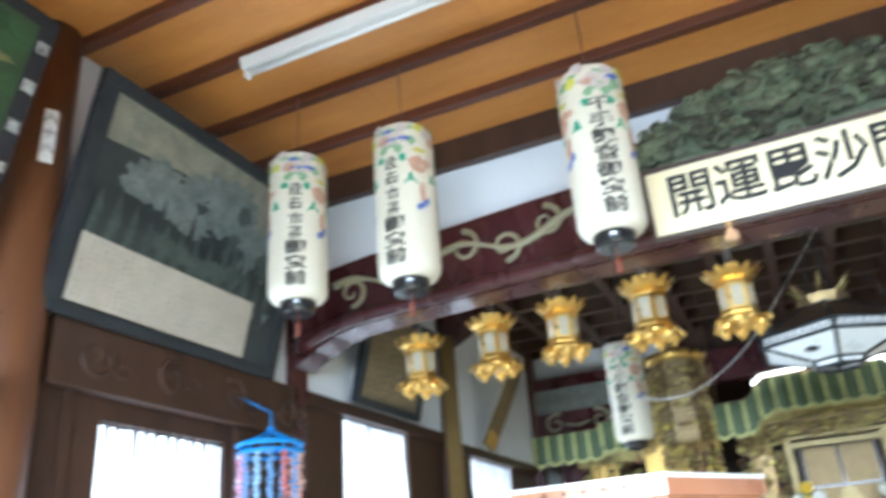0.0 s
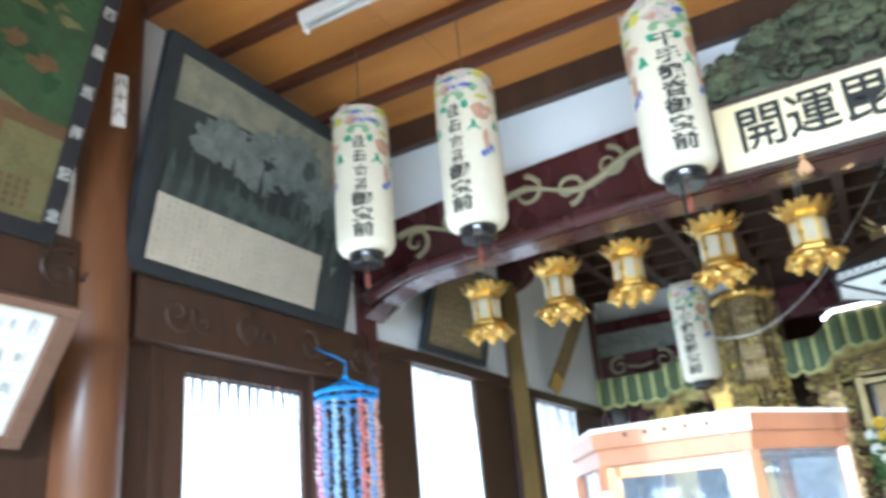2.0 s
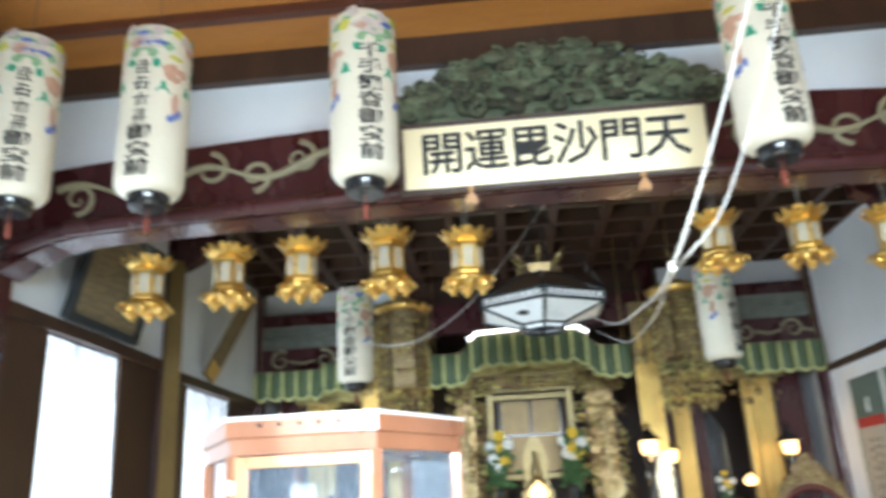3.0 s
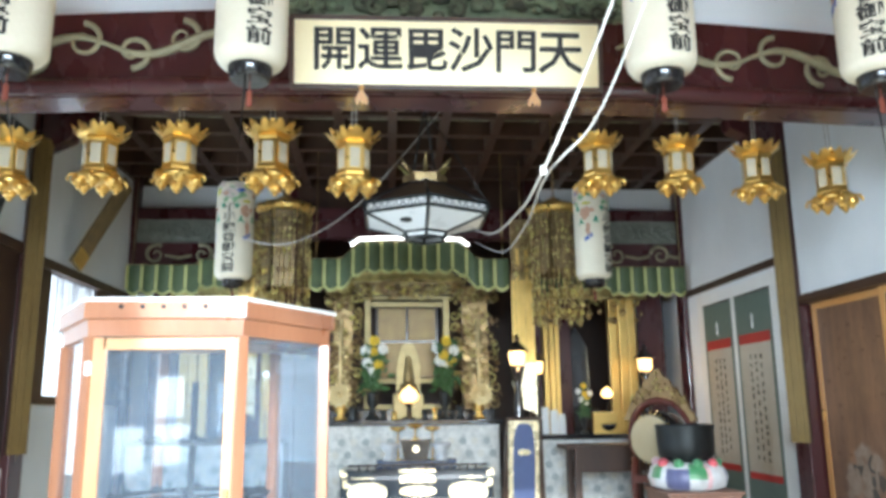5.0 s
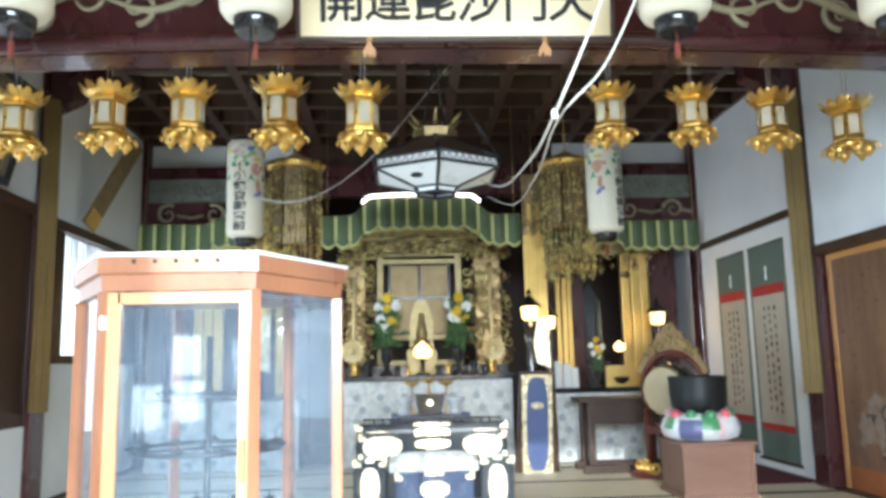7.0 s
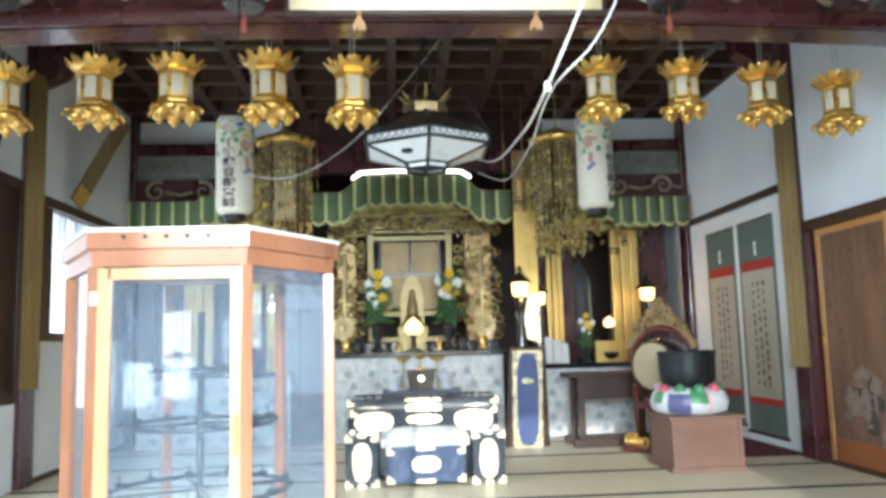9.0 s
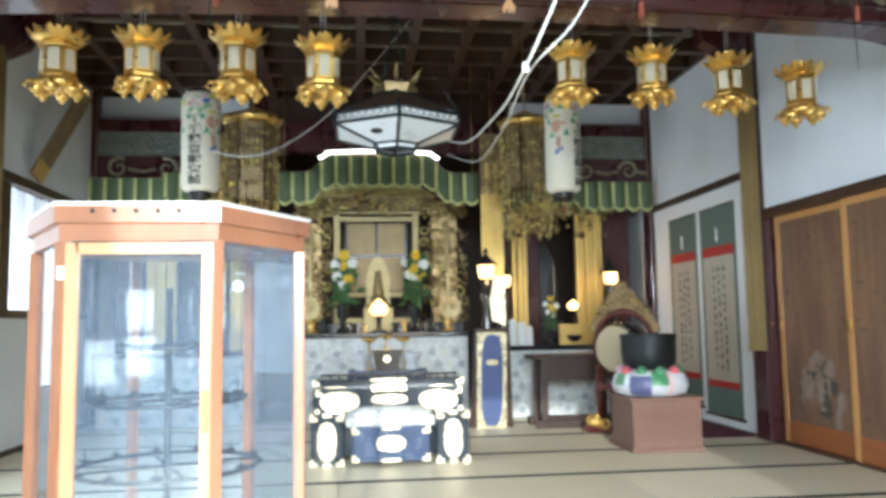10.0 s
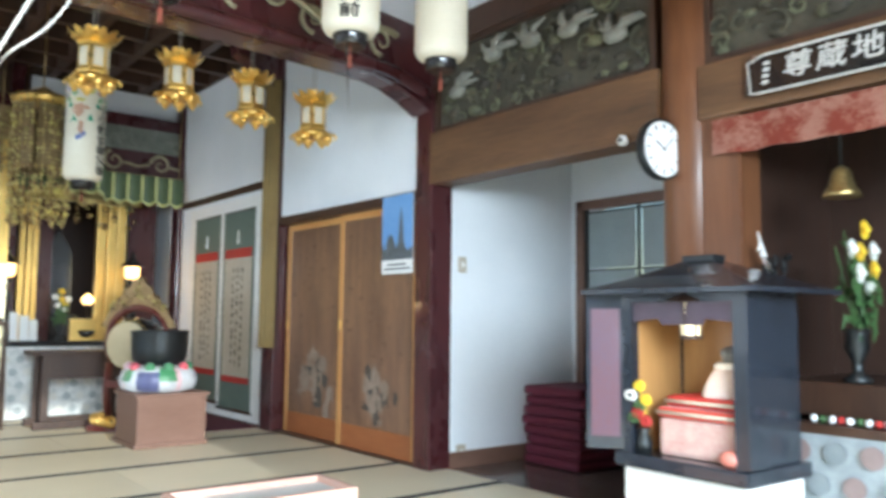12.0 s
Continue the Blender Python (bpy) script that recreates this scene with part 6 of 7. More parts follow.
tube(bm, [hx(0.10, 2.6, 0), (0.0, 0.0, 3.12), (0, 0, COFFER - 0.02)], 0.007, 6)
tube(bm, [hx(0.10, 2.6, 3), (0.0, 0.0, 3.12)], 0.007, 6)
tube(bm, [hx(LR, 2.36, 5), (0.0, 0.0, 3.12)], 0.005, 6)
part("suspension", bm, IRON, hl)
bm = bmesh.new()
oval(bm, 0.0, 0.0, 0.085, 0.055, 0, 0, 18, 2.0)
e = part("round_crest", bm, IRON, hl, "dark round crest")
pm = (hx(LR * 0.985, 2.295, 3) + hx(LR * 0.985, 2.295, 4) + hx(0.165, 2.2, 3) + hx(0.165, 2.2, 4)) / 4
e.matrix_basis = Matrix.Translation(pm - Vector((0, 0, 0.006))) @ pose(0, 0, 0, 0, 0, -30) @ pose(0, 0, 0, 72, 0, 0)

# white cords slung across
CORD1 = [(1.161, 1.5, 3.58), (0.644, 1.5, 2.22), (0.487, 1.5, 1.807), (0.364, 1.58, 1.513), (0.424, 2.3, 1.597), (0.502, 3.5, 1.802), (0.561, 5.0, 2.186)]
CORD2 = [(1.239, 1.5, 3.58), (0.716, 1.5, 2.219), (0.578, 1.5, 1.86), (0.472, 1.54, 1.617), (0.383, 1.64, 1.52), (0.465, 2.4, 1.578), (0.563, 3.6, 1.736), (0.615, 5.1, 2.101)]
CORD3 = [(0.463, 6.178, 3.45), (0.138, 6.128, 3.028), (-0.233, 6.078, 2.592), (-0.576, 5.95, 2.319), (-0.836, 5.95, 2.258), (-1.107, 6.0, 2.317)]


def cord(name, pts, r, mat, label):
    """A cord through the points, drawn as a smooth curve."""
    ps = [Vector(p) for p in pts]
    out_ = []
    for i in range(len(ps) - 1):
        p0, p1, p2, p3 = ps[max(i - 1, 0)], ps[i], ps[i + 1], ps[min(i + 2, len(ps) - 1)]
        for k in range(8):
            t = k / 8
            out_.append(0.5 * ((2 * p1) + (p2 - p0) * t + (2 * p0 - 5 * p1 + 4 * p2 - p3) * t * t + (3 * p1 - p0 - 3 * p2 + p3) * t ** 3))
    out_.append(ps[-1])
    bm = bmesh.new()
    tube(bm, out_, r, 8)
    return solid(name, bm, mat, label, "rope", "slung ropes")


cord("slung_rope", CORD1, 0.0034, ROPE, "thick white cord slung from the ceiling to the lamp")
cord("slung_rope", CORD2, 0.0022, ROPE, "thin white cord slung from the ceiling past the lamp")
cord("slung_rope", CORD3, 0.0055, ROPE, "pale cord slung from a hook across the altar")
bm = bmesh.new()
box(bm, -0.006, 0.006, -0.006, 0.006, -0.009, 0.009, bevel=0.002)
ball(bm, (0, 0, 0.007), 0.006, 8)
solid("cord_clip", bm, WHITEMETAL, "white plastic clip joining the cords", "clip", m=Matrix.Translation(CORD1[3]))

# ---- side aisle ----
AD = thing("aisle_door", (4.70, 3.16, 0.0), "brown framed door with grey glass in the side aisle", "door")
bm = bmesh.new()
for b in ((-0.52, -0.45, 0, 1.90), (0.55, 0.62, 0, 1.90), (-0.52, 0.62, 1.83, 1.90)):
    box(bm, -0.03, 0.06, b[0], b[1], b[2], b[3], bevel=0.004)
part("door_frame", bm, STANDWOOD, AD)
GREYGLASS = material("grey frosted glass", (0.33, 0.38, 0.385), 0.35, second=(0.26, 0.305, 0.31), scale=4, fine=50, bump=0.03)
for a, b in ((-0.44, 0.04), (0.07, 0.54)):
    bm = bmesh.new()
    for z0, z1 in ((0.42, 0.88), (0.90, 1.36), (1.38, 1.80)):
        box(bm, 0.005, 0.015, a + 0.02, b - 0.02, z0, z1)
    part("glass_pane", bm, GREYGLASS, AD)
bm = bmesh.new()
for a, b in ((-0.45, -0.425), (0.045, 0.065), (0.525, 0.55)):
    box(bm, -0.005, 0.02, a, b, 0, 1.83)
for z in (0.0, 0.40, 0.88, 1.36, 1.80):
    box(bm, -0.003, 0.018, -0.42, 0.52, z, z + 0.012 if z else 0.40)
part("door_bars", bm, IRON, AD)
stack_m = (4.30, 3.46)
for i in range(8):
    bm = bmesh.new()
    box(bm, -0.25, 0.25, -0.26, 0.26, 0.0, 0.066, bevel=0.028)
    t = solid("floor_cushion", bm, PURPLE, "dark crimson floor cushion in a tall stack", "cushion", "stack of floor cushions", m=pose(stack_m[0] + random.uniform(-0.015, 0.015), stack_m[1] + random.uniform(-0.015, 0.015), 0.0 + i * 0.067, 0, 0, random.uniform(-3, 3)))
for z, w in ((1.36, 0.07), (0.09, 0.08)):
    s = thing("wall_switch", (3.585, 3.856, z), "small beige switch plate on the white wall", "switch", "switch plates")
    part("plate", one(box, -w / 2, w / 2, -0.008, 0.0, -0.055, 0.055, bevel=0.003), SCROLLPAPER, s)
    part("rocker", one(box, -0.012, 0.012, -0.012, -0.008, -0.02, 0.02, bevel=0.002), WHITEMETAL, s)

# beams and carved panels over the aisle
eb = solid("beam_east_1", one(box, RW - 0.07, RW + 0.12, 2.02, 3.84, 1.88, 2.23, bevel=0.012), BEAMWOOD, "brown timber beam over the side aisle", "beam", kind="structure")
solid("beam_east_2", one(box, RW - 0.07, RW + 0.12, -1.5, 1.80, 1.92, 2.18, bevel=0.012), BEAMWOOD, "brown timber beam over the side shrine", "beam", kind="structure")
solid("beam_east_3", one(box, RW - 0.05, RW + 0.12, -1.5, 3.84, 2.80, 2.98, bevel=0.01), DARKWOOD, "dark upper beam", "beam", kind="structure")
wall_piece("wall_east_upper", "plain plaster over the upper beam", [(RW, RW + 0.1, -1.5, 3.84, 2.98, 3.7)], PLASTER)
SILVERCARVE = material("silver-grey carved birds and waves", (0.27, 0.26, 0.22), 0.65, second=(0.13, 0.13, 0.105), scale=12, fine=60, bump=0.3)


SIDECARVE = material("brown-grey painted side carving", (0.115, 0.105, 0.066), 0.75, second=(0.036, 0.033, 0.021), scale=7, fine=40, bump=0.5, island=0.6)


def transom(y0, y1, z0, z1, seed, label):
    t = thing("carved_transom", (RW, (y0 + y1) / 2, z0), label, "carving", "carved side panels")
    hw, h = (y1 - y0) / 2, z1 - z0
    part("ground_board", one(box, 0.0, 0.06, -hw, hw, 0.0, h), SIDECARVE, t)
    bm = bmesh.new()
    for b in ((-hw, hw, 0, 0.03), (-hw, hw, h - 0.03, h), (-hw, -hw + 0.03, 0.03, h - 0.03), (hw - 0.03, hw, 0.03, h - 0.03)):
        box(bm, -0.03, 0.02, *b)
    part("panel_frame", bm, DARKWOOD, t)
    rng = random.Random(seed)
    k = pose(0, 0, 0, 0, 0, -90)
    bm = bmesh.new()
    for i in range(110):
        x, z = rng.uniform(-hw + 0.06, hw - 0.06), rng.uniform(0.05, h - 0.05)
        if i % 2:
            ball(bm, (x, rng.uniform(-0.02, 0.01), z), rng.uniform(0.02, 0.05), 7, squash=(1.3, 0.6, 0.8))
        else:
            curl(bm, x, z, rng.uniform(0.03, 0.07), 1.1, rng.uniform(0, 6), 0.012, -0.015, rng.choice((-1, 1)), 12)
    for v in bm.verts:
        v.co = k @ v.co
    part("foliage_relief", bm, SIDECARVE, t)["kind"] = "stuff"
    for i in range(5):
        bm = bmesh.new()
        cx, cz = -hw * 0.75 + 1.5 * hw * i / 4 + rng.uniform(-0.05, 0.05), h * rng.uniform(0.3, 0.72)
        ball(bm, (cx, -0.05, cz), 0.055, 9, squash=(1.5, 0.6, 0.9))
        for j in range(5):
            a = rng.uniform(0.3, 2.6)
            tube(bm, [(cx, -0.05, cz), (cx + 0.10 * math.cos(a), -0.06, cz + 0.07 * math.sin(a)), (cx + 0.20 * math.cos(a - 0.2), -0.04, cz + 0.13 * math.sin(a - 0.2))], 0.022, 6, taper=[1, 0.9, 0.3])
        for v in bm.verts:
            v.co = k @ v.co
        part("bird_relief", bm, SILVERCARVE, t, "silver-grey carved bird")
    return t


transom(2.06, 3.83, 2.235, 2.80, 61, "grey-green carved panel with pale birds and waves")
transom(-0.40, 1.78, 2.19, 2.80, 62, "grey-green carved panel with foliage")

clock = thing("wall_clock", pose(3.160, 1.937, 1.786, 0, 0, -5) @ Matrix.Scale(0.92, 4), "round white wall clock with thin dark rim", "clock")
cm = pose(0, 0, 0, 90, 0, 0)
part("rim", one(lathe, [(0.150, -0.02), (0.158, 0.0), (0.158, 0.03), (0.146, 0.036), (0.142, 0.03)], cm, 40), IRON, clock)
part("face", one(lathe, [(0.143, 0.0), (0.143, 0.033)], cm, 40), WHITEMETAL, clock)
bm = bmesh.new()
for i in range(12):
    a = math.radians(30 * i)
    box(bm, -0.004, 0.004, -0.0350, -0.0332, 0.105, 0.130, pose(0, 0, 0, 0, math.degrees(a), 0))
part("hour_marks", bm, IRON, clock)
for L, w, a in ((0.07, 0.007, -60), (0.105, 0.005, 48)):
    part("hand_pointer", one(box, -w / 2, w / 2, -0.0372, -0.0352, -0.015, L, pose(0, 0, 0, 0, a, 0)), INK, clock)
cam_ = thing("wall_sensor", (RW - 0.075, 2.22, 1.895), "small round white sensor on the beam", "sensor")
part("housing", one(lathe, [(0.028, 0.0), (0.03, 0.02), (0.02, 0.03)], pose(0, 0, 0, 0, -90, 0), 14), WHITEMETAL, cam_)
part("lens", one(lathe, [(0.012, 0.03), (0.010, 0.036)], pose(0, 0, 0, 0, -90, 0), 10), INK, cam_)

# side shrine recess
solid("shrine_jamb", one(box, RW - 0.05, RW + 0.12, 1.60, 1.80, -0.03, 1.93, bevel=0.01), COLWOOD, "brown timber jamb beside the round post", "post", kind="structure")
wall_piece("wall_shrine", "dark boarded sides and back of the shrine recess", [(RW + 0.1, 4.30, 1.66, 1.74, -0.04, 2.2), (4.26, 4.34, -1.4, 1.74, -0.04, 2.2), (RW + 0.1, 4.34, -1.4, 1.74, 2.16, 2.22)], RECESSWOOD)
bp_ = thing("name_plaque", pose(RW - 0.085, 1.01, 2.07, 0, 14, -90), "black plaque with white writing and pale frame", "sign")
part("board", one(box, -0.53, 0.53, -0.012, 0.012, -0.085, 0.085, bevel=0.004), BLACK, bp_)
bm = bmesh.new()
out_ = [(-0.53, 0.062), (-0.50, -0.088), (-0.46, -0.092), (0.5, -0.092), (0.53, 0.085), (-0.46, 0.09)]
tube(bm, [(x, -0.014, z) for x, z in out_ + out_[:1]], 0.006, 6)
part("pale_frame", bm, WHITEINK, bp_)
ball_ = one(ball, (-0.50, -0.012, 0.085), 0.014, 8)
part("peg", ball_, STANDWOOD, bp_)
bp_.matrix_basis = pose(RW - 0.095, 1.00, 2.05, 0, 0, -90) @ pose(0, 0, 0, -12, 0, 0)
writing("white_writing", "尊蔵地", 0.125, pose(-0.30, -0.014, 0.0, 90, 0, 0), WHITEINK, bp_, gap=1.12)
bm = bmesh.new()
for j in range(4):
    box(bm, -0.455, -0.425, -0.0145, -0.0125, 0.045 - 0.03 * j - 0.008, 0.045 - 0.03 * j + 0.010)
part("writing_bars", bm, WHITEINK, bp_)
REDFADED = material("faded red brocade with pale clouds", (0.16, 0.022, 0.009), 0.75, second=(0.26, 0.115, 0.080), scale=10, fine=70, bump=0.15, spread=0.12)
bm = bmesh.new()
n = 60
topv = [bm.verts.new((RW - 0.075, 1.72 - 2.2 * i / n, 1.90)) for i in range(n + 1)]
botv = [bm.verts.new((RW - 0.085 - 0.010 * math.sin(i * 0.8), 1.72 - 2.2 * i / n, 1.735 + 0.004 * math.sin(i))) for i in range(n + 1)]
for i in range(n):
    bm.faces.new((topv[i], topv[i + 1], botv[i + 1], botv[i])).smooth = True
solid("red_valance", bm, REDFADED, "faded red brocade valance over the side shrine", "valance")
bell = thing("bell_ornament", (RW + 0.03, 1.20, 1.50), "small hanging brass bell", "bell")
part("body", one(lathe, [(0.075, 0.0), (0.07, 0.02), (0.05, 0.05), (0.042, 0.09), (0.03, 0.115), (0.008, 0.13)], None, 18), OLDGOLD, bell)
bm = bmesh.new()
tube(bm, [(0, 0, 0.12), (0, 0, 0.66)], 0.004, 6)
part("chain", bm, IRON, bell)
GREYROUND = material("dull grey roundel", (0.24, 0.27, 0.28), 0.6, second=(0.17, 0.19, 0.20), scale=24, fine=80, bump=0.2)
PINKGREY = material("dull rose roundel", (0.27, 0.20, 0.19), 0.6, second=(0.21, 0.15, 0.14), scale=24, fine=80, bump=0.2)
altar_t = thing("shrine_table", (RW + 0.05, 0.70, 0), "side shrine table with dark top and patterned cloth", "altar")
part("top", one(box, 0.0, 0.75, -1.2, 0.84, 0.60, 0.74, bevel=0.01), DARKWOOD, altar_t)
part("lower_shelf", one(box, -0.12, 0.0, -1.2, 0.84, 0.54, 0.58, bevel=0.006), DARKWOOD, altar_t)
part("core", one(box, -0.10, 0.7, -1.2, 0.82, 0.0, 0.54), DARKWOOD, altar_t)
bm = bmesh.new()
rows_ = [[bm.verts.new((-0.118 - k * 0.010 - 0.005 * k * math.sin(i * 0.9), -1.2 + 2.03 * i / 80, 0.55 - 0.53 * k)) for i in range(81)] for k in (0.0, 0.35, 0.7, 1.0)]
for a, b in zip(rows_, rows_[1:]):
    for i in range(80):
        bm.faces.new((a[i], b[i], b[i + 1], a[i + 1])).smooth = True
part("cloth_front", bm, GREYBROCADE, altar_t, "grey patterned brocade cloth")
bm = bmesh.new()
for j in range(4):
    for i in range(14):
        oval(bm, -1.1 + i * 0.14 + (0.07 if j % 2 else 0), 0.10 + j * 0.125, 0.09, 0.09, 0, (i + j) % 2, 12, 2.0)
for v in bm.verts:
    v.co = pose(-0.140, 0, 0, 0, 0, 90) @ Vector((v.co.x, -v.co.y, v.co.z))
part("woven_roundels", bm, [GREYROUND, PINKGREY], altar_t)["kind"] = "stuff"
flower_vase(RW + 0.13, 1.205, 0.74, 17, 0.96, "dark vase of yellow and white chrysanthemums")
bm = bmesh.new()
for i in range(17):
    ball(bm, (0.004 * (i % 3), -0.30 + i * 0.036, 0.016), 0.017, 8, mat=(0, 1, 0, 2)[i % 4])
solid("bead_string", bm, [WHITEPAPER, RED, LEAF], "string of white and red beads on the shelf", "beads", m=pose(RW - 0.01, 1.05, 0.58))

# ---- small black shrine with doll-like statue, on a cloth-covered box ----
kb = thing("cloth_box", (2.95, 1.56, 0), "box covered with white cloth", "box")
bm = bmesh.new()
box(bm, -0.18, 0.24, -0.26, 0.29, 0.0, 0.395, bevel=0.012)
part("cloth", bm, WHITEPAPER, kb)
kiosk = thing("small_shrine", pose(2.92, 1.56, 0.395, 0, 0, -2) @ Matrix.Diagonal((0.95, 0.92, 1, 1)), "black lacquered cabinet shrine with hipped roof and open doors", "shrine")
BLUEBLACK = material("blue-black lacquer", (0.022, 0.028, 0.040), 0.2, second=(0.014, 0.017, 0.024), scale=8, fine=60, bump=0.03, coat=0.4)
bm = bmesh.new()
box(bm, -0.21, 0.25, -0.33, 0.33, 0.0, 0.055, bevel=0.008)
part("base_slab", bm, BLUEBLACK, kiosk)
bm = bmesh.new()
for y in (-0.30, 0.255):
    box(bm, -0.18, -0.13, y, y + 0.045, 0.055, 0.71)
    box(bm, 0.18, 0.22, y, y + 0.045, 0.055, 0.71)
box(bm, -0.178, -0.14, -0.255, 0.255, 0.665, 0.71)
part("frame_post", bm, BLUEBLACK, kiosk)
bm = bmesh.new()
out_ = [(-0.255, 0.665), (0.255, 0.665), (0.255, 0.585), (0.12, 0.60), (0.10, 0.575), (-0.10, 0.575), (-0.12, 0.60), (-0.255, 0.585)]
slab(bm, out_, 0.012, pose(-0.165, 0, 0, 0, 0, -90))
PURPLELAC = material("dull purple lacquer board", (0.075, 0.048, 0.066), 0.4, second=(0.05, 0.03, 0.045), scale=6, fine=50)
part("carved_head", bm, PURPLELAC, kiosk)
INNERWOOD = material("warm cedar lining", (0.42, 0.23, 0.085), 0.4, second=(0.30, 0.15, 0.05), scale=6, stretch=(1, 1, 0.2), fine=40)
part("back_lining", one(box, 0.19, 0.21, -0.28, 0.28, 0.055, 0.70), INNERWOOD, kiosk, "warm brown cedar lining")
for y0, y1 in ((0.262, 0.275), (-0.268, -0.258)):
    part("side_lining", one(box, -0.13, 0.19, y0, y1, 0.055, 0.70), INNERWOOD, kiosk, "warm brown cedar lining")
for y0, y1 in ((-0.302, -0.27), (0.278, 0.302)):
    part("outer_side", one(box, -0.13, 0.19, y0, y1, 0.055, 0.70), BLUEBLACK, kiosk)
bm = bmesh.new()
eave, ridge_ = 0.715, 0.835
lo = [bm.verts.new(p) for p in ((-0.30, -0.44, eave), (-0.30, 0.44, eave), (0.32, 0.44, eave), (0.32, -0.44, eave))]
mid = [bm.verts.new(p) for p in ((-0.17, -0.26, eave + 0.055), (-0.17, 0.25, eave + 0.055), (0.17, 0.25, eave + 0.055), (0.17, -0.26, eave + 0.055))]
hi = [bm.verts.new(p) for p in ((-0.04, -0.07, ridge_), (-0.04, 0.07, ridge_), (0.04, 0.07, ridge_), (0.04, -0.07, ridge_))]
lo2 = [bm.verts.new(v.co - Vector((0, 0, 0.018))) for v in lo]
for a, b in ((lo2, lo), (lo, mid), (mid, hi)):
    for i in range(4):
        bm.faces.new((a[i], a[(i + 1) % 4], b[(i + 1) % 4], b[i]))
bm.faces.new(hi)
bm.faces.new(lo2[::-1])
bmesh.ops.recalc_face_normals(bm, faces=bm.faces[:])
part("roof", bm, BLUEBLACK, kiosk, "dark hipped roof")
part("roof_cap", one(box, -0.045, 0.045, -0.08, 0.08, ridge_ - 0.004, ridge_ + 0.022, bevel=0.004), IRON, kiosk)
ROSEPANEL = material("rose and violet silk door panel", (0.11, 0.030, 0.036), 0.4, second=(0.085, 0.050, 0.080), scale=3, fine=50, bump=0.03)
for y, rz in ((0.30, 38), (-0.30, -96)):
    d = new("door_leaf", mesh_of("door_leaf", one(box, 0.0, 0.022, 0.0, 0.17 if y > 0 else 0.15, 0.06, 0.70), BLUEBLACK))
    d.parent = kiosk
    d.matrix_basis = pose(-0.17, y, 0, 0, 0, rz) if y > 0 else pose(-0.19, y - 0.006, 0, 0, 0, -90)
    part("silk_panel", one(box, -0.002, 0.024, 0.022, 0.15 if y > 0 else 0.13, 0.11, 0.64), ROSEPANEL if y > 0 else BLUEBLACK, d)
kl = thing("shrine_lamp", pose(2.80, 1.545, 0.395 + 0.535) @ Matrix.Diagonal((0.98, 0.98, 1.25, 1)), "small lit hanging lantern under the shrine roof", "lamp")
part("lamp_glass", one(lathe, [(0.035, 0.0), (0.04, 0.10), (0.035, 0.105)], None, 6, smooth=False), material("lit cream lamp glass", (0.9, 0.82, 0.6), 0.4, emit=(1.0, 0.84, 0.52), power=1.3, bump=0.0), kl, "glowing cream glass")
bm = bmesh.new()
lathe(bm, [(0.10, 0.105), (0.06, 0.125), (0.02, 0.14), (0.008, 0.21)], None, 8, smooth=False)
lathe(bm, [(0.045, -0.012), (0.045, 0.0)], None, 6, smooth=False)
for i in range(6):
    a = math.radians(60 * i)
    tube(bm, [(0.042 * math.cos(a), 0.042 * math.sin(a), 0), (0.046 * math.cos(a), 0.046 * math.sin(a), 0.105)], 0.004, 5)
part("lamp_frame", bm, DARKWOOD, kl)
lamp("shrine_lamp_light", "POINT", pose(2.74, 1.53, 0.395 + 0.42), 0.8, (1.0, 0.78, 0.48), size=0.04)
bm = bmesh.new()
lathe(bm, [(0.135, 0.0), (0.14, 0.03), (0.12, 0.08), (0.10, 0.12), (0.075, 0.15), (0.045, 0.165)], None, 20, wave=lambda a, z: 1 + 0.05 * math.cos(5 * a))
lathe(bm, [(0.075, 0.150), (0.085, 0.165), (0.06, 0.180)], None, 16, mat=2)
ball(bm, (0, 0, 0.205), 0.048, 12, mat=1)
lathe(bm, [(0.052, 0.215), (0.054, 0.23), (0.04, 0.25), (0.012, 0.262)], None, 14, mat=1)
CLOAK = material("whitish patterned cloak", (0.60, 0.55, 0.54), 0.7, second=(0.55, 0.44, 0.42), scale=16, fine=80, bump=0.15)
STONE = material("grey stone", (0.16, 0.17, 0.175), 0.8, second=(0.10, 0.105, 0.11), scale=20, fine=80)
solid("shrine_statue", bm, [CLOAK, STONE, WHITEPAPER], "small seated grey statue wrapped in pale patterned cloth", "statue", m=pose(2.93, 1.45, 0.395 + 0.285) @ Matrix.Scale(0.80, 4))
bm = bmesh.new()
box(bm, -0.14, 0.16, -0.165, 0.20, 0.0, 0.15, bevel=0.02)
solid("cloth_pedestal", bm, PINK, "pedestal wrapped in pale pink patterned cloth", "pedestal", m=pose(2.94, 1.50, 0.45))
for i, (z, s) in enumerate(((0.60, 1.0), (0.645, 0.86))):
    c = thing("red_cushion", (2.94, 1.50, z), "flat bright red cushion with pale edge", "cushion", "red cushions")
    bm = bmesh.new()
    box(bm, -0.155 * s, 0.155 * s, -0.165 * s, 0.20 * s, 0.0, 0.045, bevel=0.02)
    part("pad", bm, material("bright red silk", (0.62, 0.055, 0.03), 0.5, sheen=0.3) if i == 0 else RED, c)
    bm = bmesh.new()
    tube(bm, [(-0.157 * s, -0.165 * s, 0.022), (-0.157 * s, 0.20 * s, 0.022)], 0.008, 6)
    part("piping", bm, SCROLLPAPER, c)
fl = thing("small_flowers", (2.79, 1.765, 0.45), "small bunch of yellow, white and red flowers in a vase", "flowers")
part("vase", one(lathe, [(0.03, 0), (0.035, 0.04), (0.02, 0.08), (0.03, 0.10)], None, 12), IRON, fl)
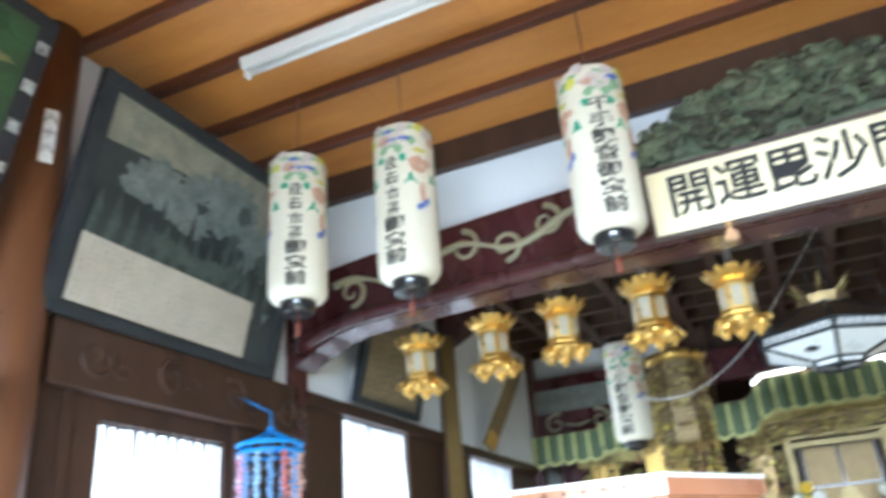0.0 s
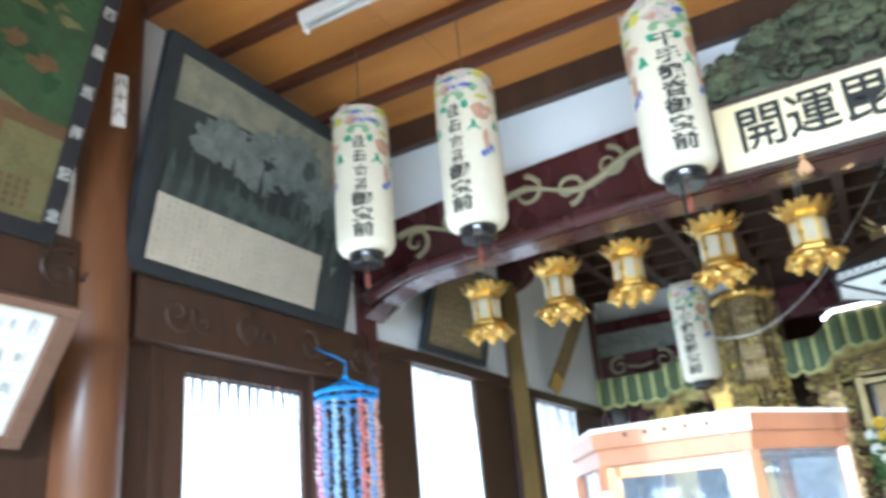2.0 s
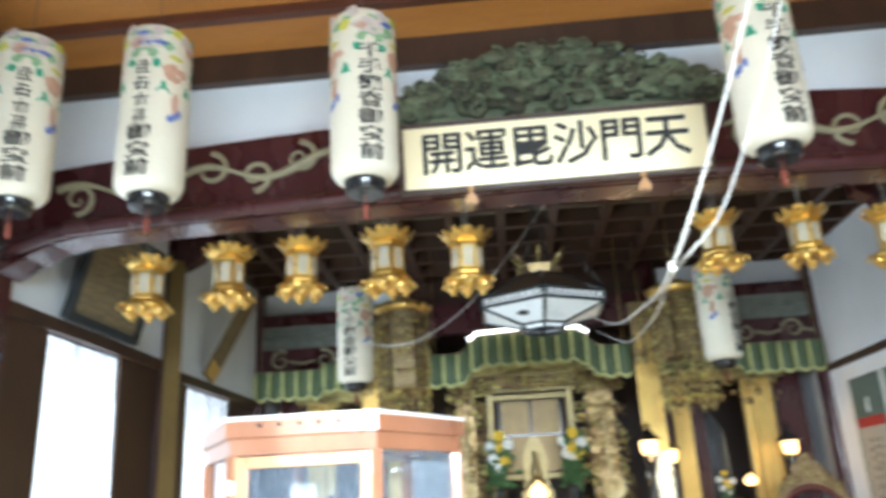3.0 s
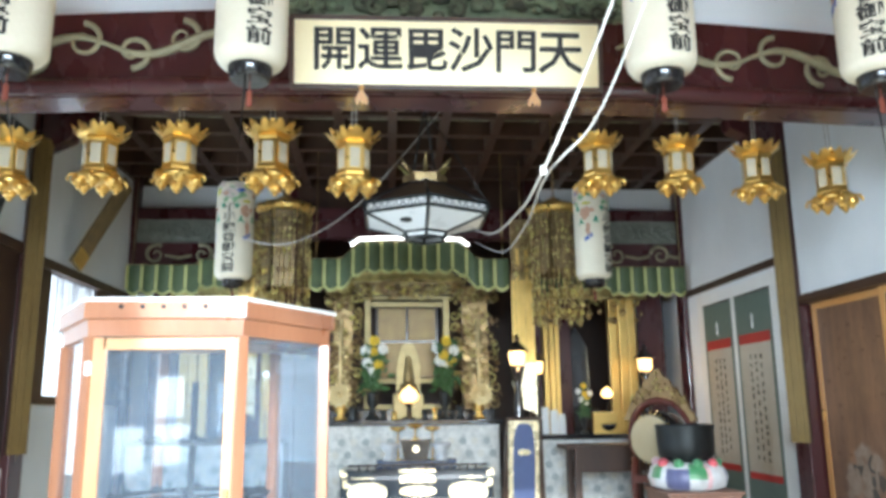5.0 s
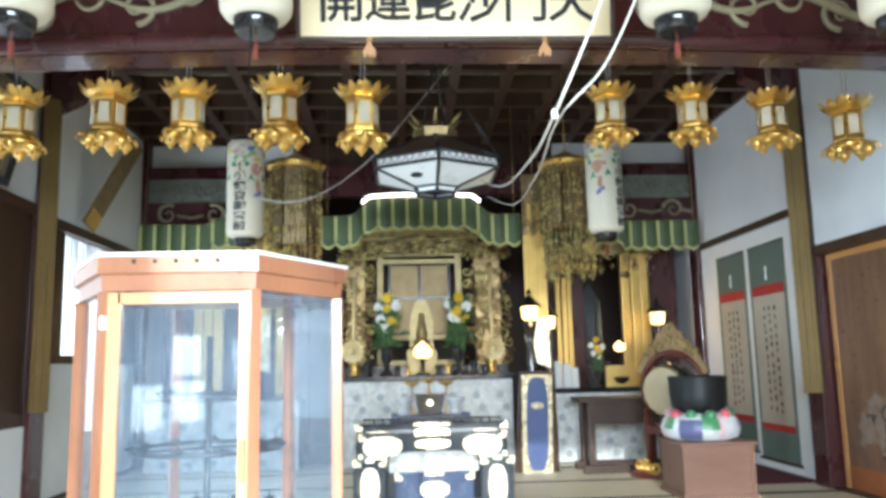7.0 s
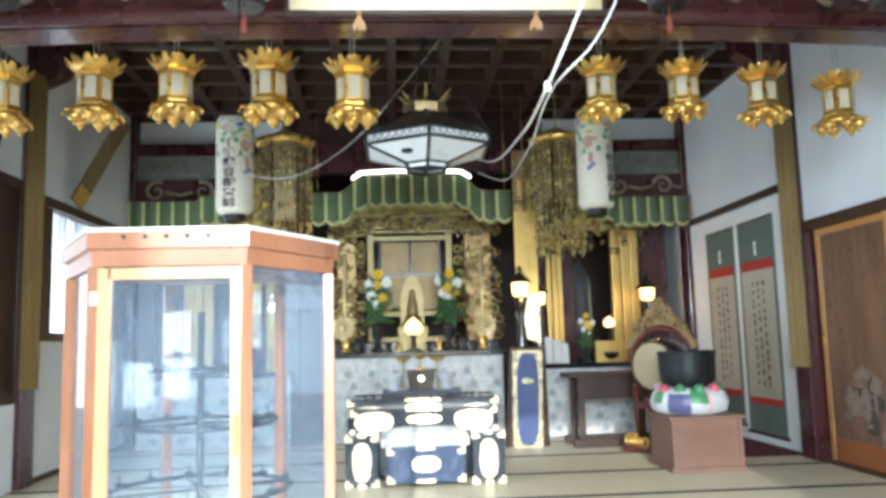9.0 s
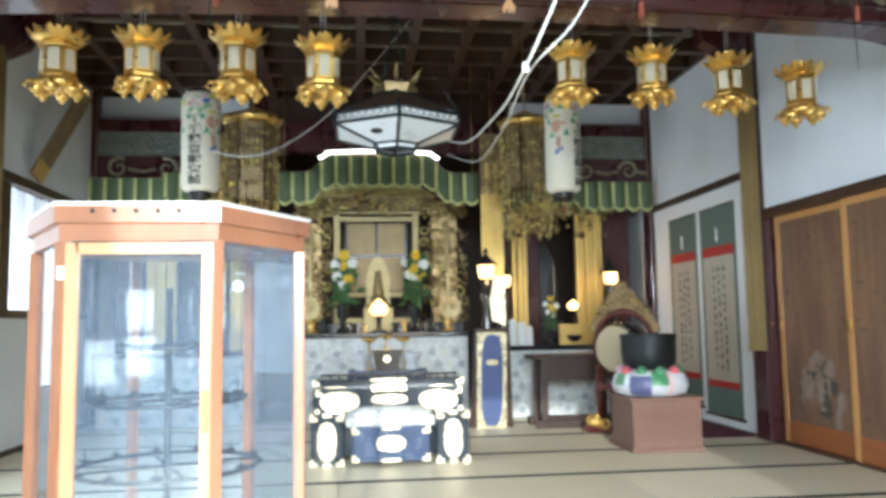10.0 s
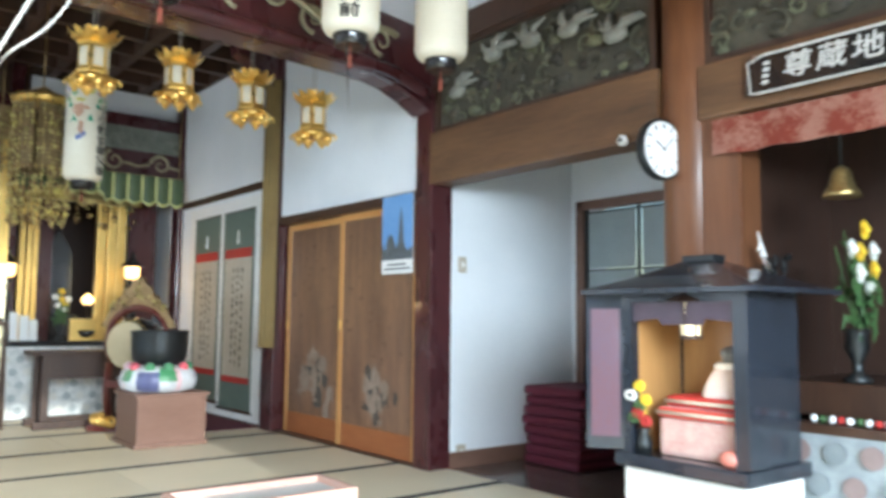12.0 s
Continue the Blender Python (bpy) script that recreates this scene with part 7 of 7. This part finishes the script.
for (u, v, mm) in ((0.0, 0.27, YELLOW), (-0.045, 0.23, WHITEPETAL), (0.03, 0.215, YELLOW), (-0.01, 0.16, RED), (0.03, 0.13, RED), (0.0, 0.19, LEAF), (-0.03, 0.14, LEAF)):
    bm = bmesh.new()
    for i in range(9):
        a = 2 * math.pi * i / 9
        tube(bm, [(-0.02, -u, v), (-0.03, -u + 0.026 * math.cos(a), v + 0.022 * math.sin(a))], 0.009, 5)
    tube(bm, [(0, 0, 0.09), (-0.02, -u, v)], 0.003, 5)
    part("blossom" if mm is not LEAF else "leaves", bm, mm, fl)
bm = bmesh.new()
ball(bm, (0, 0, 0.032), 0.038, 10, squash=(1, 1.2, 0.85))
solid("offering_fruit", bm, material("pink peach skin", (0.72, 0.24, 0.18), 0.5), "pink peach offering on the shrine sill", "fruit", m=pose(2.76, 1.36, 0.45))

wand = thing("paper_wand", (3.33, 1.47, 0.58), "dark blue vase holding a slanting white paper wand", "ornament")
part("vase", one(lathe, [(0.05, 0), (0.055, 0.02), (0.03, 0.10), (0.05, 0.30), (0.058, 0.46), (0.035, 0.54), (0.045, 0.60), (0.03, 0.59)], None, 16), BLUEBLACK, wand)
bm = bmesh.new()
tube(bm, [(0, 0, 0.55), (-0.01, 0.03, 0.66), (-0.02, 0.07, 0.80)], 0.007, 6, taper=[1, 1.3, 0.6])
for i in range(5):
    slab_leaf(bm, -0.015, 0.03 + 0.008 * i, 0.66 + 0.025 * i, 0.06, -1.3 - 0.2 * i)
part("white_wand", bm, WHITEPAPER, wand, "white folded paper wand")
bm = bmesh.new()
rng = random.Random(77)
for i in range(16):
    slab_leaf(bm, rng.uniform(-0.03, 0.03), rng.uniform(-0.05, 0.03), 0.58 + rng.uniform(0, 0.10), 0.07, rng.uniform(0.3, 2.8))
part("sprig", bm, IRON, wand, "dark blue-grey leaf sprig")

# ---- boxes on the mats near the entrance ----
ob_ = thing("offering_box", pose(1.44, 2.46, 0, 0, 0, -2), "open wooden offering box with pale rim", "box")
BOXWOOD = material("pinkish planed box wood", (0.48, 0.31, 0.25), 0.4, second=(0.37, 0.22, 0.17), scale=5, stretch=(0.3, 1, 1), fine=45, bump=0.06)
for b in ((-0.32, 0.32, -0.15, -0.125), (-0.32, 0.32, 0.125, 0.15), (-0.32, -0.295, -0.125, 0.125), (0.295, 0.32, -0.125, 0.125)):
    part("side_board", one(box, b[0], b[1], b[2], b[3], 0.0, 0.35, bevel=0.004), BOXWOOD, ob_)
part("inner_tray", one(box, -0.295, 0.295, -0.125, 0.125, 0.0, 0.325), GREYGLASS, ob_, "grey sunken tray")
wt = thing("low_cloth_table", (0.26, 2.56, 0), "low table covered with sunlit white cloth", "table")
bm = bmesh.new()
box(bm, -0.42, 0.42, -0.27, 0.27, 0.0, 0.34, bevel=0.015)
part("cloth", bm, WHITEPAPER, wt)

# ---- window wall: paintings, chart, paper cranes ----
def leaning(name, yc, w, zb, xb, tilt, label, category):
    """An Empty whose local x runs along the wall (+x towards the altar) and local z up a board that leans forward."""
    return thing(name, pose(xb, yc, zb, 0, 0, 90) @ pose(0, 0, 0, tilt, 0, 0), label, category)


def flat(bm, pts, y, mat=0):
    vs = [bm.verts.new((x, y, z)) for x, z in pts]
    bm.faces.new(vs).material_index = mat


def colour(name, c, second=None, scale=10.0):
    return material(name, c, 0.55, second=second, scale=scale, fine=60, bump=0.04, spread=0.28)


gp = leaning("votive_painting", 0.95, 1.5, 2.25, -2.66, 17, "green painted votive picture of a village in a black lettered frame", "painting")
H, W = 0.98, 0.70
part("frame", one(box, -W - 0.10, W + 0.08, 0.0, 0.03, 0.0, H + 0.12, bevel=0.006), colour("black painted frame", (0.022, 0.022, 0.028)), gp)
G0, G1, G2, G3, G4, G5 = (colour("paint olive", (0.17, 0.15, 0.065), (0.10, 0.088, 0.036), 7), colour("paint green", (0.040, 0.092, 0.036), (0.028, 0.050, 0.022), 9), colour("paint dark green", (0.022, 0.065, 0.022)),
                          colour("paint brown", (0.15, 0.08, 0.035), (0.09, 0.05, 0.024)), colour("paint navy", (0.035, 0.045, 0.10)), colour("paint cream", (0.40, 0.36, 0.28)))
bm = bmesh.new()
flat(bm, [(-W, 0.07), (W, 0.07), (W, H + 0.06), (-W, H + 0.06)], -0.002, 0)
rng = random.Random(12)
hill = [(-W, 0.52)] + [(-W + 2 * W * i / 20, 0.46 + 0.03 * math.sin(i * 0.9)) for i in range(21)] + [(W, H + 0.06), (-W, H + 0.06)]
flat(bm, hill[1:], -0.0026, 1)
flat(bm, [(-W, 0.40), (W, 0.40), (W, 0.45), (0, 0.47), (-W, 0.50)], -0.003, 3)
for i in range(110):
    x, z = rng.uniform(-W + 0.09, W - 0.09), rng.uniform(0.56, H)
    flat(bm, [(x + p, z + q) for p, q in blob(rng, rng.uniform(0.02, 0.07), rng.uniform(0.015, 0.045), 16, 0.4)], -0.0030 - 0.00001 * i, rng.choice([1, 1, 2, 2, 2, 3, 0]))
for x, w in ((0.16, 0.20), (-0.45, 0.3)):
    flat(bm, [(x - w, 0.55), (x + w, 0.52), (x + w * 0.8, 0.50), (x - w * 0.9, 0.52)], -0.0042, 3)
    flat(bm, [(x - w * 0.9, 0.54), (x + w, 0.53), (x + w * 0.4, 0.66), (x - w * 0.3, 0.68)], -0.0044, 5 if x > 0 else 3)
for x, z0, n in ((0.06, 0.44, 6),):
    for k in range(n):
        flat(bm, [(x - 0.10 + 0.01 * k, z0 + 0.05 * k), (x + 0.10 - 0.01 * k, z0 + 0.05 * k), (x + 0.02, z0 + 0.05 * k + 0.07), (x - 0.02, z0 + 0.05 * k + 0.07)], -0.0050 - 0.0002 * k, 2)
# a wayfarer's cloak, hat and gaiters as plain shapes
flat(bm, [(0.22, 0.20), (0.38, 0.20), (0.42, 0.30), (0.40, 0.42), (0.30, 0.46), (0.22, 0.42), (0.19, 0.30)], -0.0064, 4)
flat(bm, [(0.25, 0.46), (0.38, 0.45), (0.34, 0.52), (0.30, 0.53)], -0.0067, 3)
flat(bm, [(0.38, 0.30), (0.46, 0.31), (0.46, 0.42), (0.39, 0.42)], -0.0068, 3)
flat(bm, [(0.24, 0.12), (0.29, 0.12), (0.29, 0.20), (0.24, 0.20)], -0.0066, 5)
flat(bm, [(0.32, 0.12), (0.37, 0.12), (0.37, 0.20), (0.32, 0.20)], -0.0069, 5)
for i in range(5):
    x = 0.46 + 0.035 * i
    for j in range(4):
        flat(bm, [(x, 0.10 + 0.03 * j), (x + 0.018, 0.10 + 0.03 * j), (x + 0.018, 0.122 + 0.03 * j), (x, 0.122 + 0.03 * j)], -0.0060, 3)
part("painted_scene", bm, [G0, G1, G2, G3, G4, G5], gp, "village, trees and wayfarers in faded paint")
writing("white_writing", "四国巡拝記念", 0.055, pose(W + 0.04, -0.003, H - 0.02, 90, 0, 0), WHITEINK, gp, vertical=True, gap=3.1)

lp = leaning("framed_painting", 2.81, 1.55, 2.25, -2.665, 13, "dark framed painting of misty trees over a pale inscribed board", "painting")
W, H = 0.775, 1.10
BLUEFRAME = colour("blue-black frame", (0.026, 0.032, 0.038), (0.016, 0.020, 0.024))
bm = bmesh.new()
for b in ((-W, W, 0.0, 0.055), (-W, W, H - 0.07, H), (-W, -W + 0.085, 0.055, H - 0.07), (W - 0.085, W, 0.055, H - 0.07)):
    box(bm, b[0], b[1], -0.02, 0.03, b[2], b[3], bevel=0.004)
part("frame", bm, BLUEFRAME, lp)
MURK = colour("dark painted forest", (0.040, 0.048, 0.048), (0.018, 0.022, 0.024), 3)
MIST = colour("grey-green mist paint", (0.19, 0.215, 0.20), (0.085, 0.105, 0.10), 11)
PALE = colour("pale ochre sky paint", (0.28, 0.27, 0.20), (0.15, 0.155, 0.125), 8)
FIR = colour("grey-green tree paint", (0.070, 0.092, 0.078), (0.035, 0.050, 0.045), 14)
bm = bmesh.new()
w2 = W - 0.085
flat(bm, [(-w2, 0.055), (w2, 0.055), (w2, H - 0.07), (-w2, H - 0.07)], 0.0, 0)
flat(bm, [(-w2, 0.80), (-0.2, 0.84), (w2, 0.66), (w2, H - 0.07), (-w2, H - 0.07)], -0.002, 2)
rng = random.Random(3)
for i in range(10):
    x, z = rng.uniform(-w2 + 0.18, 0.25), rng.uniform(0.62, 0.88)
    flat(bm, [(max(-w2, min(w2, x + p)), min(H - 0.08, z + q)) for p, q in blob(rng, rng.uniform(0.10, 0.2), rng.uniform(0.05, 0.10), 26, 0.30)], -0.003 - 0.0003 * i, 1)
for i in range(12):
    x, z = rng.uniform(0.15, w2 - 0.12), rng.uniform(0.25, 0.80)
    flat(bm, [(min(w2, x + p), z + q) for p, q in blob(rng, rng.uniform(0.04, 0.10), rng.uniform(0.05, 0.12), 24, 0.45)], -0.0075 - 0.0003 * i, 1 if i % 3 else 3)
for i in range(26):
    x, z = -w2 + 0.06 + (2 * w2 - 0.12) * i / 25, 0.42 + rng.uniform(-0.03, 0.10) - 0.06 * (i / 25)
    h = rng.uniform(0.10, 0.22)
    flat(bm, [(x - 0.045, z - 0.12), (x + 0.045, z - 0.12), (x + 0.028, z), (x + 0.012, z + h * 0.6), (x, z + h), (x - 0.012, z + h * 0.6), (x - 0.028, z)], -0.0120 - 0.0002 * i, 0 if i % 2 else 3)
for i in range(5):
    x, z = -0.25 + 0.13 * i, 0.44 + rng.uniform(-0.03, 0.03)
    flat(bm, [(x + p, z + q) for p, q in blob(rng, 0.09, 0.05, 11, 0.3)], -0.018 - 0.0003 * i, 3)
part("painted_forest", bm, [MURK, MIST, PALE, FIR], lp, "misty grey-green forest scene")["kind"] = "stuff"
bm = bmesh.new()
box(bm, -w2 + 0.01, 0.46, -0.028, -0.021, 0.062, 0.362)
INSCR = colour("pale inscribed board", (0.50, 0.45, 0.37), (0.40, 0.355, 0.29), 6)
board = part("inscription_board", bm, INSCR, lp)
bm = bmesh.new()
for i in range(30):
    x = -w2 + 0.035 + i * 0.0372
    z = 0.348
    while z > 0.088:
        L = rng.uniform(0.012, 0.024)
        box(bm, x, x + 0.010, -0.0288, -0.0281, z - L, z)
        z -= L + 0.010
part("writing_bars", bm, colour("faint brown writing", (0.475, 0.428, 0.350)), board)["kind"] = "stuff"

ch = leaning("picture_chart", 0.89, 1.5, 1.50, -2.68, 33, "white chart of small printed figures in a red-brown frame", "chart")
bm = bmesh.new()
for b in ((-0.75, 0.78, 0.0, 0.035), (-0.75, 0.78, 0.485, 0.52), (-0.75, -0.70, 0.035, 0.485), (0.71, 0.78, 0.035, 0.485)):
    box(bm, b[0], b[1], -0.025, 0.02, b[2], b[3], bevel=0.004)
part("frame", bm, STANDWOOD, ch)
part("sheet", one(box, -0.70, 0.71, 0.0, 0.01, 0.035, 0.485), WHITEPAPER, ch)
part("support_rail", one(box, -0.70, 0.71, 0.02, 0.09, 0.0, 0.03), DARKWOOD, ch)
GREYPRINT = colour("grey print", (0.56, 0.56, 0.57), (0.34, 0.34, 0.35), 30)
bm = bmesh.new()
for r_ in range(4):
    box(bm, -0.69, 0.70, -0.0012, -0.0002, 0.045 + 0.11 * r_, 0.0475 + 0.11 * r_)
    for c_ in range(22):
        x, z = -0.66 + c_ * 0.062, 0.095 + 0.11 * r_
        flat(bm, [(x + p, z + q) for p, q in blob(rng, rng.uniform(0.008, 0.016), rng.uniform(0.018, 0.03), 9, 0.35)], -0.0015)
        if c_ % 2:
            box(bm, x + 0.02, x + 0.026, -0.0012, -0.0002, z - 0.03, z + 0.02)
part("printed_figures", bm, GREYPRINT, ch)["kind"] = "stuff"
lowb = thing("notice_board", pose(LW + 0.02, 1.0, 1.0, 0, 0, 90), "plain white notice sheet under the chart", "board")
part("sheet", one(box, -0.70, 0.60, -0.02, -0.005, 0.0, 0.40), WHITEPAPER, lowb)
part("edge", one(box, -0.72, 0.62, -0.018, -0.001, -0.02, 0.42), DARKWOOD, lowb)
ps = thing("post_label", pose(LW + 0.125, 1.955, 2.86, 0, 0, 62), "small white paper label with writing on the post", "label")
part("paper", one(box, -0.028, 0.028, -0.003, 0.0, 0.0, 0.26), WHITEPAPER, ps)
writing("label_writing", "八十八", 0.05, pose(0, -0.0036, 0.215, 90, 0, 0), INK, ps, vertical=True, gap=1.5)

# paper cranes on a blue ring
cr = thing("paper_cranes", (-2.48, 3.34, 1.86), "strings of coloured paper cranes on a bright blue ring", "ornament")
bm = bmesh.new()
tube(bm, [(0.16 * math.cos(a), 0.16 * math.sin(a), -0.03) for a in [2 * math.pi * i / 24 for i in range(25)]], 0.012, 7)
tube(bm, [(0.16 * math.cos(a), 0.16 * math.sin(a), -0.07) for a in [2 * math.pi * i / 24 for i in range(25)]], 0.009, 7)
for i in range(12):
    a = 2 * math.pi * i / 12
    tube(bm, [(0.16 * math.cos(a), 0.16 * math.sin(a), -0.07), (0.16 * math.cos(a), 0.16 * math.sin(a), -0.03), (0, 0, 0.05)], 0.004, 5)
ball(bm, (0, 0, 0.05), 0.02, 8)
tube(bm, [(0, 0, 0.05), (0, 0, 0.14), (-0.20, 0, 0.25)], 0.005, 5)
part("ring", bm, BLUEPLASTIC, cr)
CRANE = [material("crane paper " + n, c, 0.6, bump=0.05) for n, c in (("blue", (0.20, 0.40, 0.72)), ("red", (0.72, 0.22, 0.18)), ("pink", (0.74, 0.36, 0.48)), ("sky", (0.42, 0.62, 0.78)), ("orange", (0.80, 0.44, 0.32)), ("white", (0.78, 0.82, 0.86)))]
rng = random.Random(9)
for i in range(14):
    a = 2 * math.pi * i / 14
    bm = bmesh.new()
    for j in range(24):
        z = -0.09 - j * 0.028
        c = Vector((0.15 * math.cos(a) + rng.uniform(-0.006, 0.006), 0.15 * math.sin(a) + rng.uniform(-0.006, 0.006), z))
        t = rng.uniform(0, 6.28)
        d, s = Vector((math.cos(t), math.sin(t), 0)) * 0.026, Vector((-math.sin(t), math.cos(t), 0)) * 0.016
        v = [bm.verts.new(p) for p in (c + d + Vector((0, 0, 0.014)), c + s, c - d + Vector((0, 0, 0.014)), c - s, c + Vector((0, 0, -0.018)), c + Vector((0, 0, 0.018)))]
        for q in ((0, 1, 5), (1, 2, 5), (2, 3, 5), (3, 0, 5), (1, 0, 4), (2, 1, 4), (3, 2, 4), (0, 3, 4)):
            bm.faces.new([v[k] for k in q])
    part("crane_string", bm, CRANE[[0, 4, 1, 4, 0, 3, 0, 2, 5, 2, 0, 3, 0, 1][i]], cr)

# leaning boards high on the window wall
pb = leaning("carved_board", 4.98, 1.0, 2.285, -2.68, 14, "old brown framed board with rows of gilt writing", "plaque")
part("board", one(box, -0.42, 0.42, 0.0, 0.03, 0.03, 0.68), colour("old brown board", (0.22, 0.17, 0.10), (0.13, 0.10, 0.06)), pb)
bm = bmesh.new()
for b in ((-0.47, 0.47, 0.0, 0.05), (-0.47, 0.47, 0.66, 0.71), (-0.47, -0.42, 0.05, 0.66), (0.42, 0.47, 0.05, 0.66)):
    box(bm, b[0], b[1], -0.02, 0.035, b[2], b[3])
part("frame", bm, BLUEFRAME, pb)
bm = bmesh.new()
for i in range(11):
    x = -0.37 + i * 0.07
    z = 0.62
    while z > 0.10:
        L = rng.uniform(0.02, 0.05)
        box(bm, x, x + 0.022, -0.004, -0.0005, z - L, z)
        z -= L + 0.015
part("writing_bars", bm, colour("faint gilt writing", (0.34, 0.26, 0.13), (0.24, 0.18, 0.09)), pb)
lb = thing("leaning_plank", pose(-2.66, 6.85, 2.24, 0, 0, 90) @ pose(0, 0, 0, 20, 18, 0), "narrow old gilt plank leaning on the wall rail", "plaque")
part("board", one(box, -0.11, 0.11, 0.0, 0.025, 0.0, 0.92, bevel=0.004), colour("old gilt-brown plank", (0.24, 0.17, 0.075), (0.12, 0.085, 0.045)), lb)
part("gilt_tip", one(box, -0.10, 0.10, -0.006, 0.0, 0.02, 0.16), GILTLEAF, lb)

# ceiling tube lamp
ft = thing("tube_lamp", (-1.45, 2.55, CEIL - 0.055), "white fluorescent tube fixture on the ceiling", "lamp")
bm = bmesh.new()
slab(bm, [(-0.045, 0.0), (0.045, 0.0), (0.03, -0.055), (-0.03, -0.055)], 1.25, pose(0.625, 0, 0, 0, 0, 90))
part("housing", bm, WHITEMETAL, ft)
bm = bmesh.new()
tube(bm, [(-0.60, 0, -0.078), (0.60, 0, -0.078)], 0.015, 10)
part("tube", bm, WHITEMETAL, ft)
bm = bmesh.new()
for x in (-0.615, 0.595):
    box(bm, x, x + 0.02, -0.018, 0.018, -0.10, -0.05, bevel=0.003)
part("socket", bm, WHITEMETAL, ft)

# ---- straw mats, laid last ----
MW, ML = 0.88, 1.78


def mat_mesh(w, l):
    bm = bmesh.new()
    box(bm, -l / 2 + 0.002, l / 2 - 0.002, -w / 2 + 0.03, w / 2 - 0.03, -0.05, 0.0, mat=0)
    for s in (-1, 1):
        y0, y1 = (w / 2 - 0.031, w / 2 - 0.002) if s > 0 else (-w / 2 + 0.002, -w / 2 + 0.031)
        box(bm, -l / 2 + 0.002, l / 2 - 0.002, y0, y1, -0.05, 0.0015, mat=1)
    return mesh_of("straw_mat", bm, [TATAMI, HERI])


meshes = {}
row = 0
y = 3.32 - 5 * MW + MW / 2
while y < 8.2:
    x1 = 3.46
    first_one = True
    while x1 > LW + 0.05:
        length = ML / 2 if (row % 2 and first_one) else ML
        x0 = max(LW + 0.012, x1 - length)
        key = round(x1 - x0, 3)
        if key not in meshes:
            meshes[key] = mat_mesh(MW, key)
        o = new("straw_mat", meshes[key])
        o.parent, o.location = floor, ((x0 + x1) / 2, y, 0)
        x1, first_one = x0, False
    y += MW
    row += 1
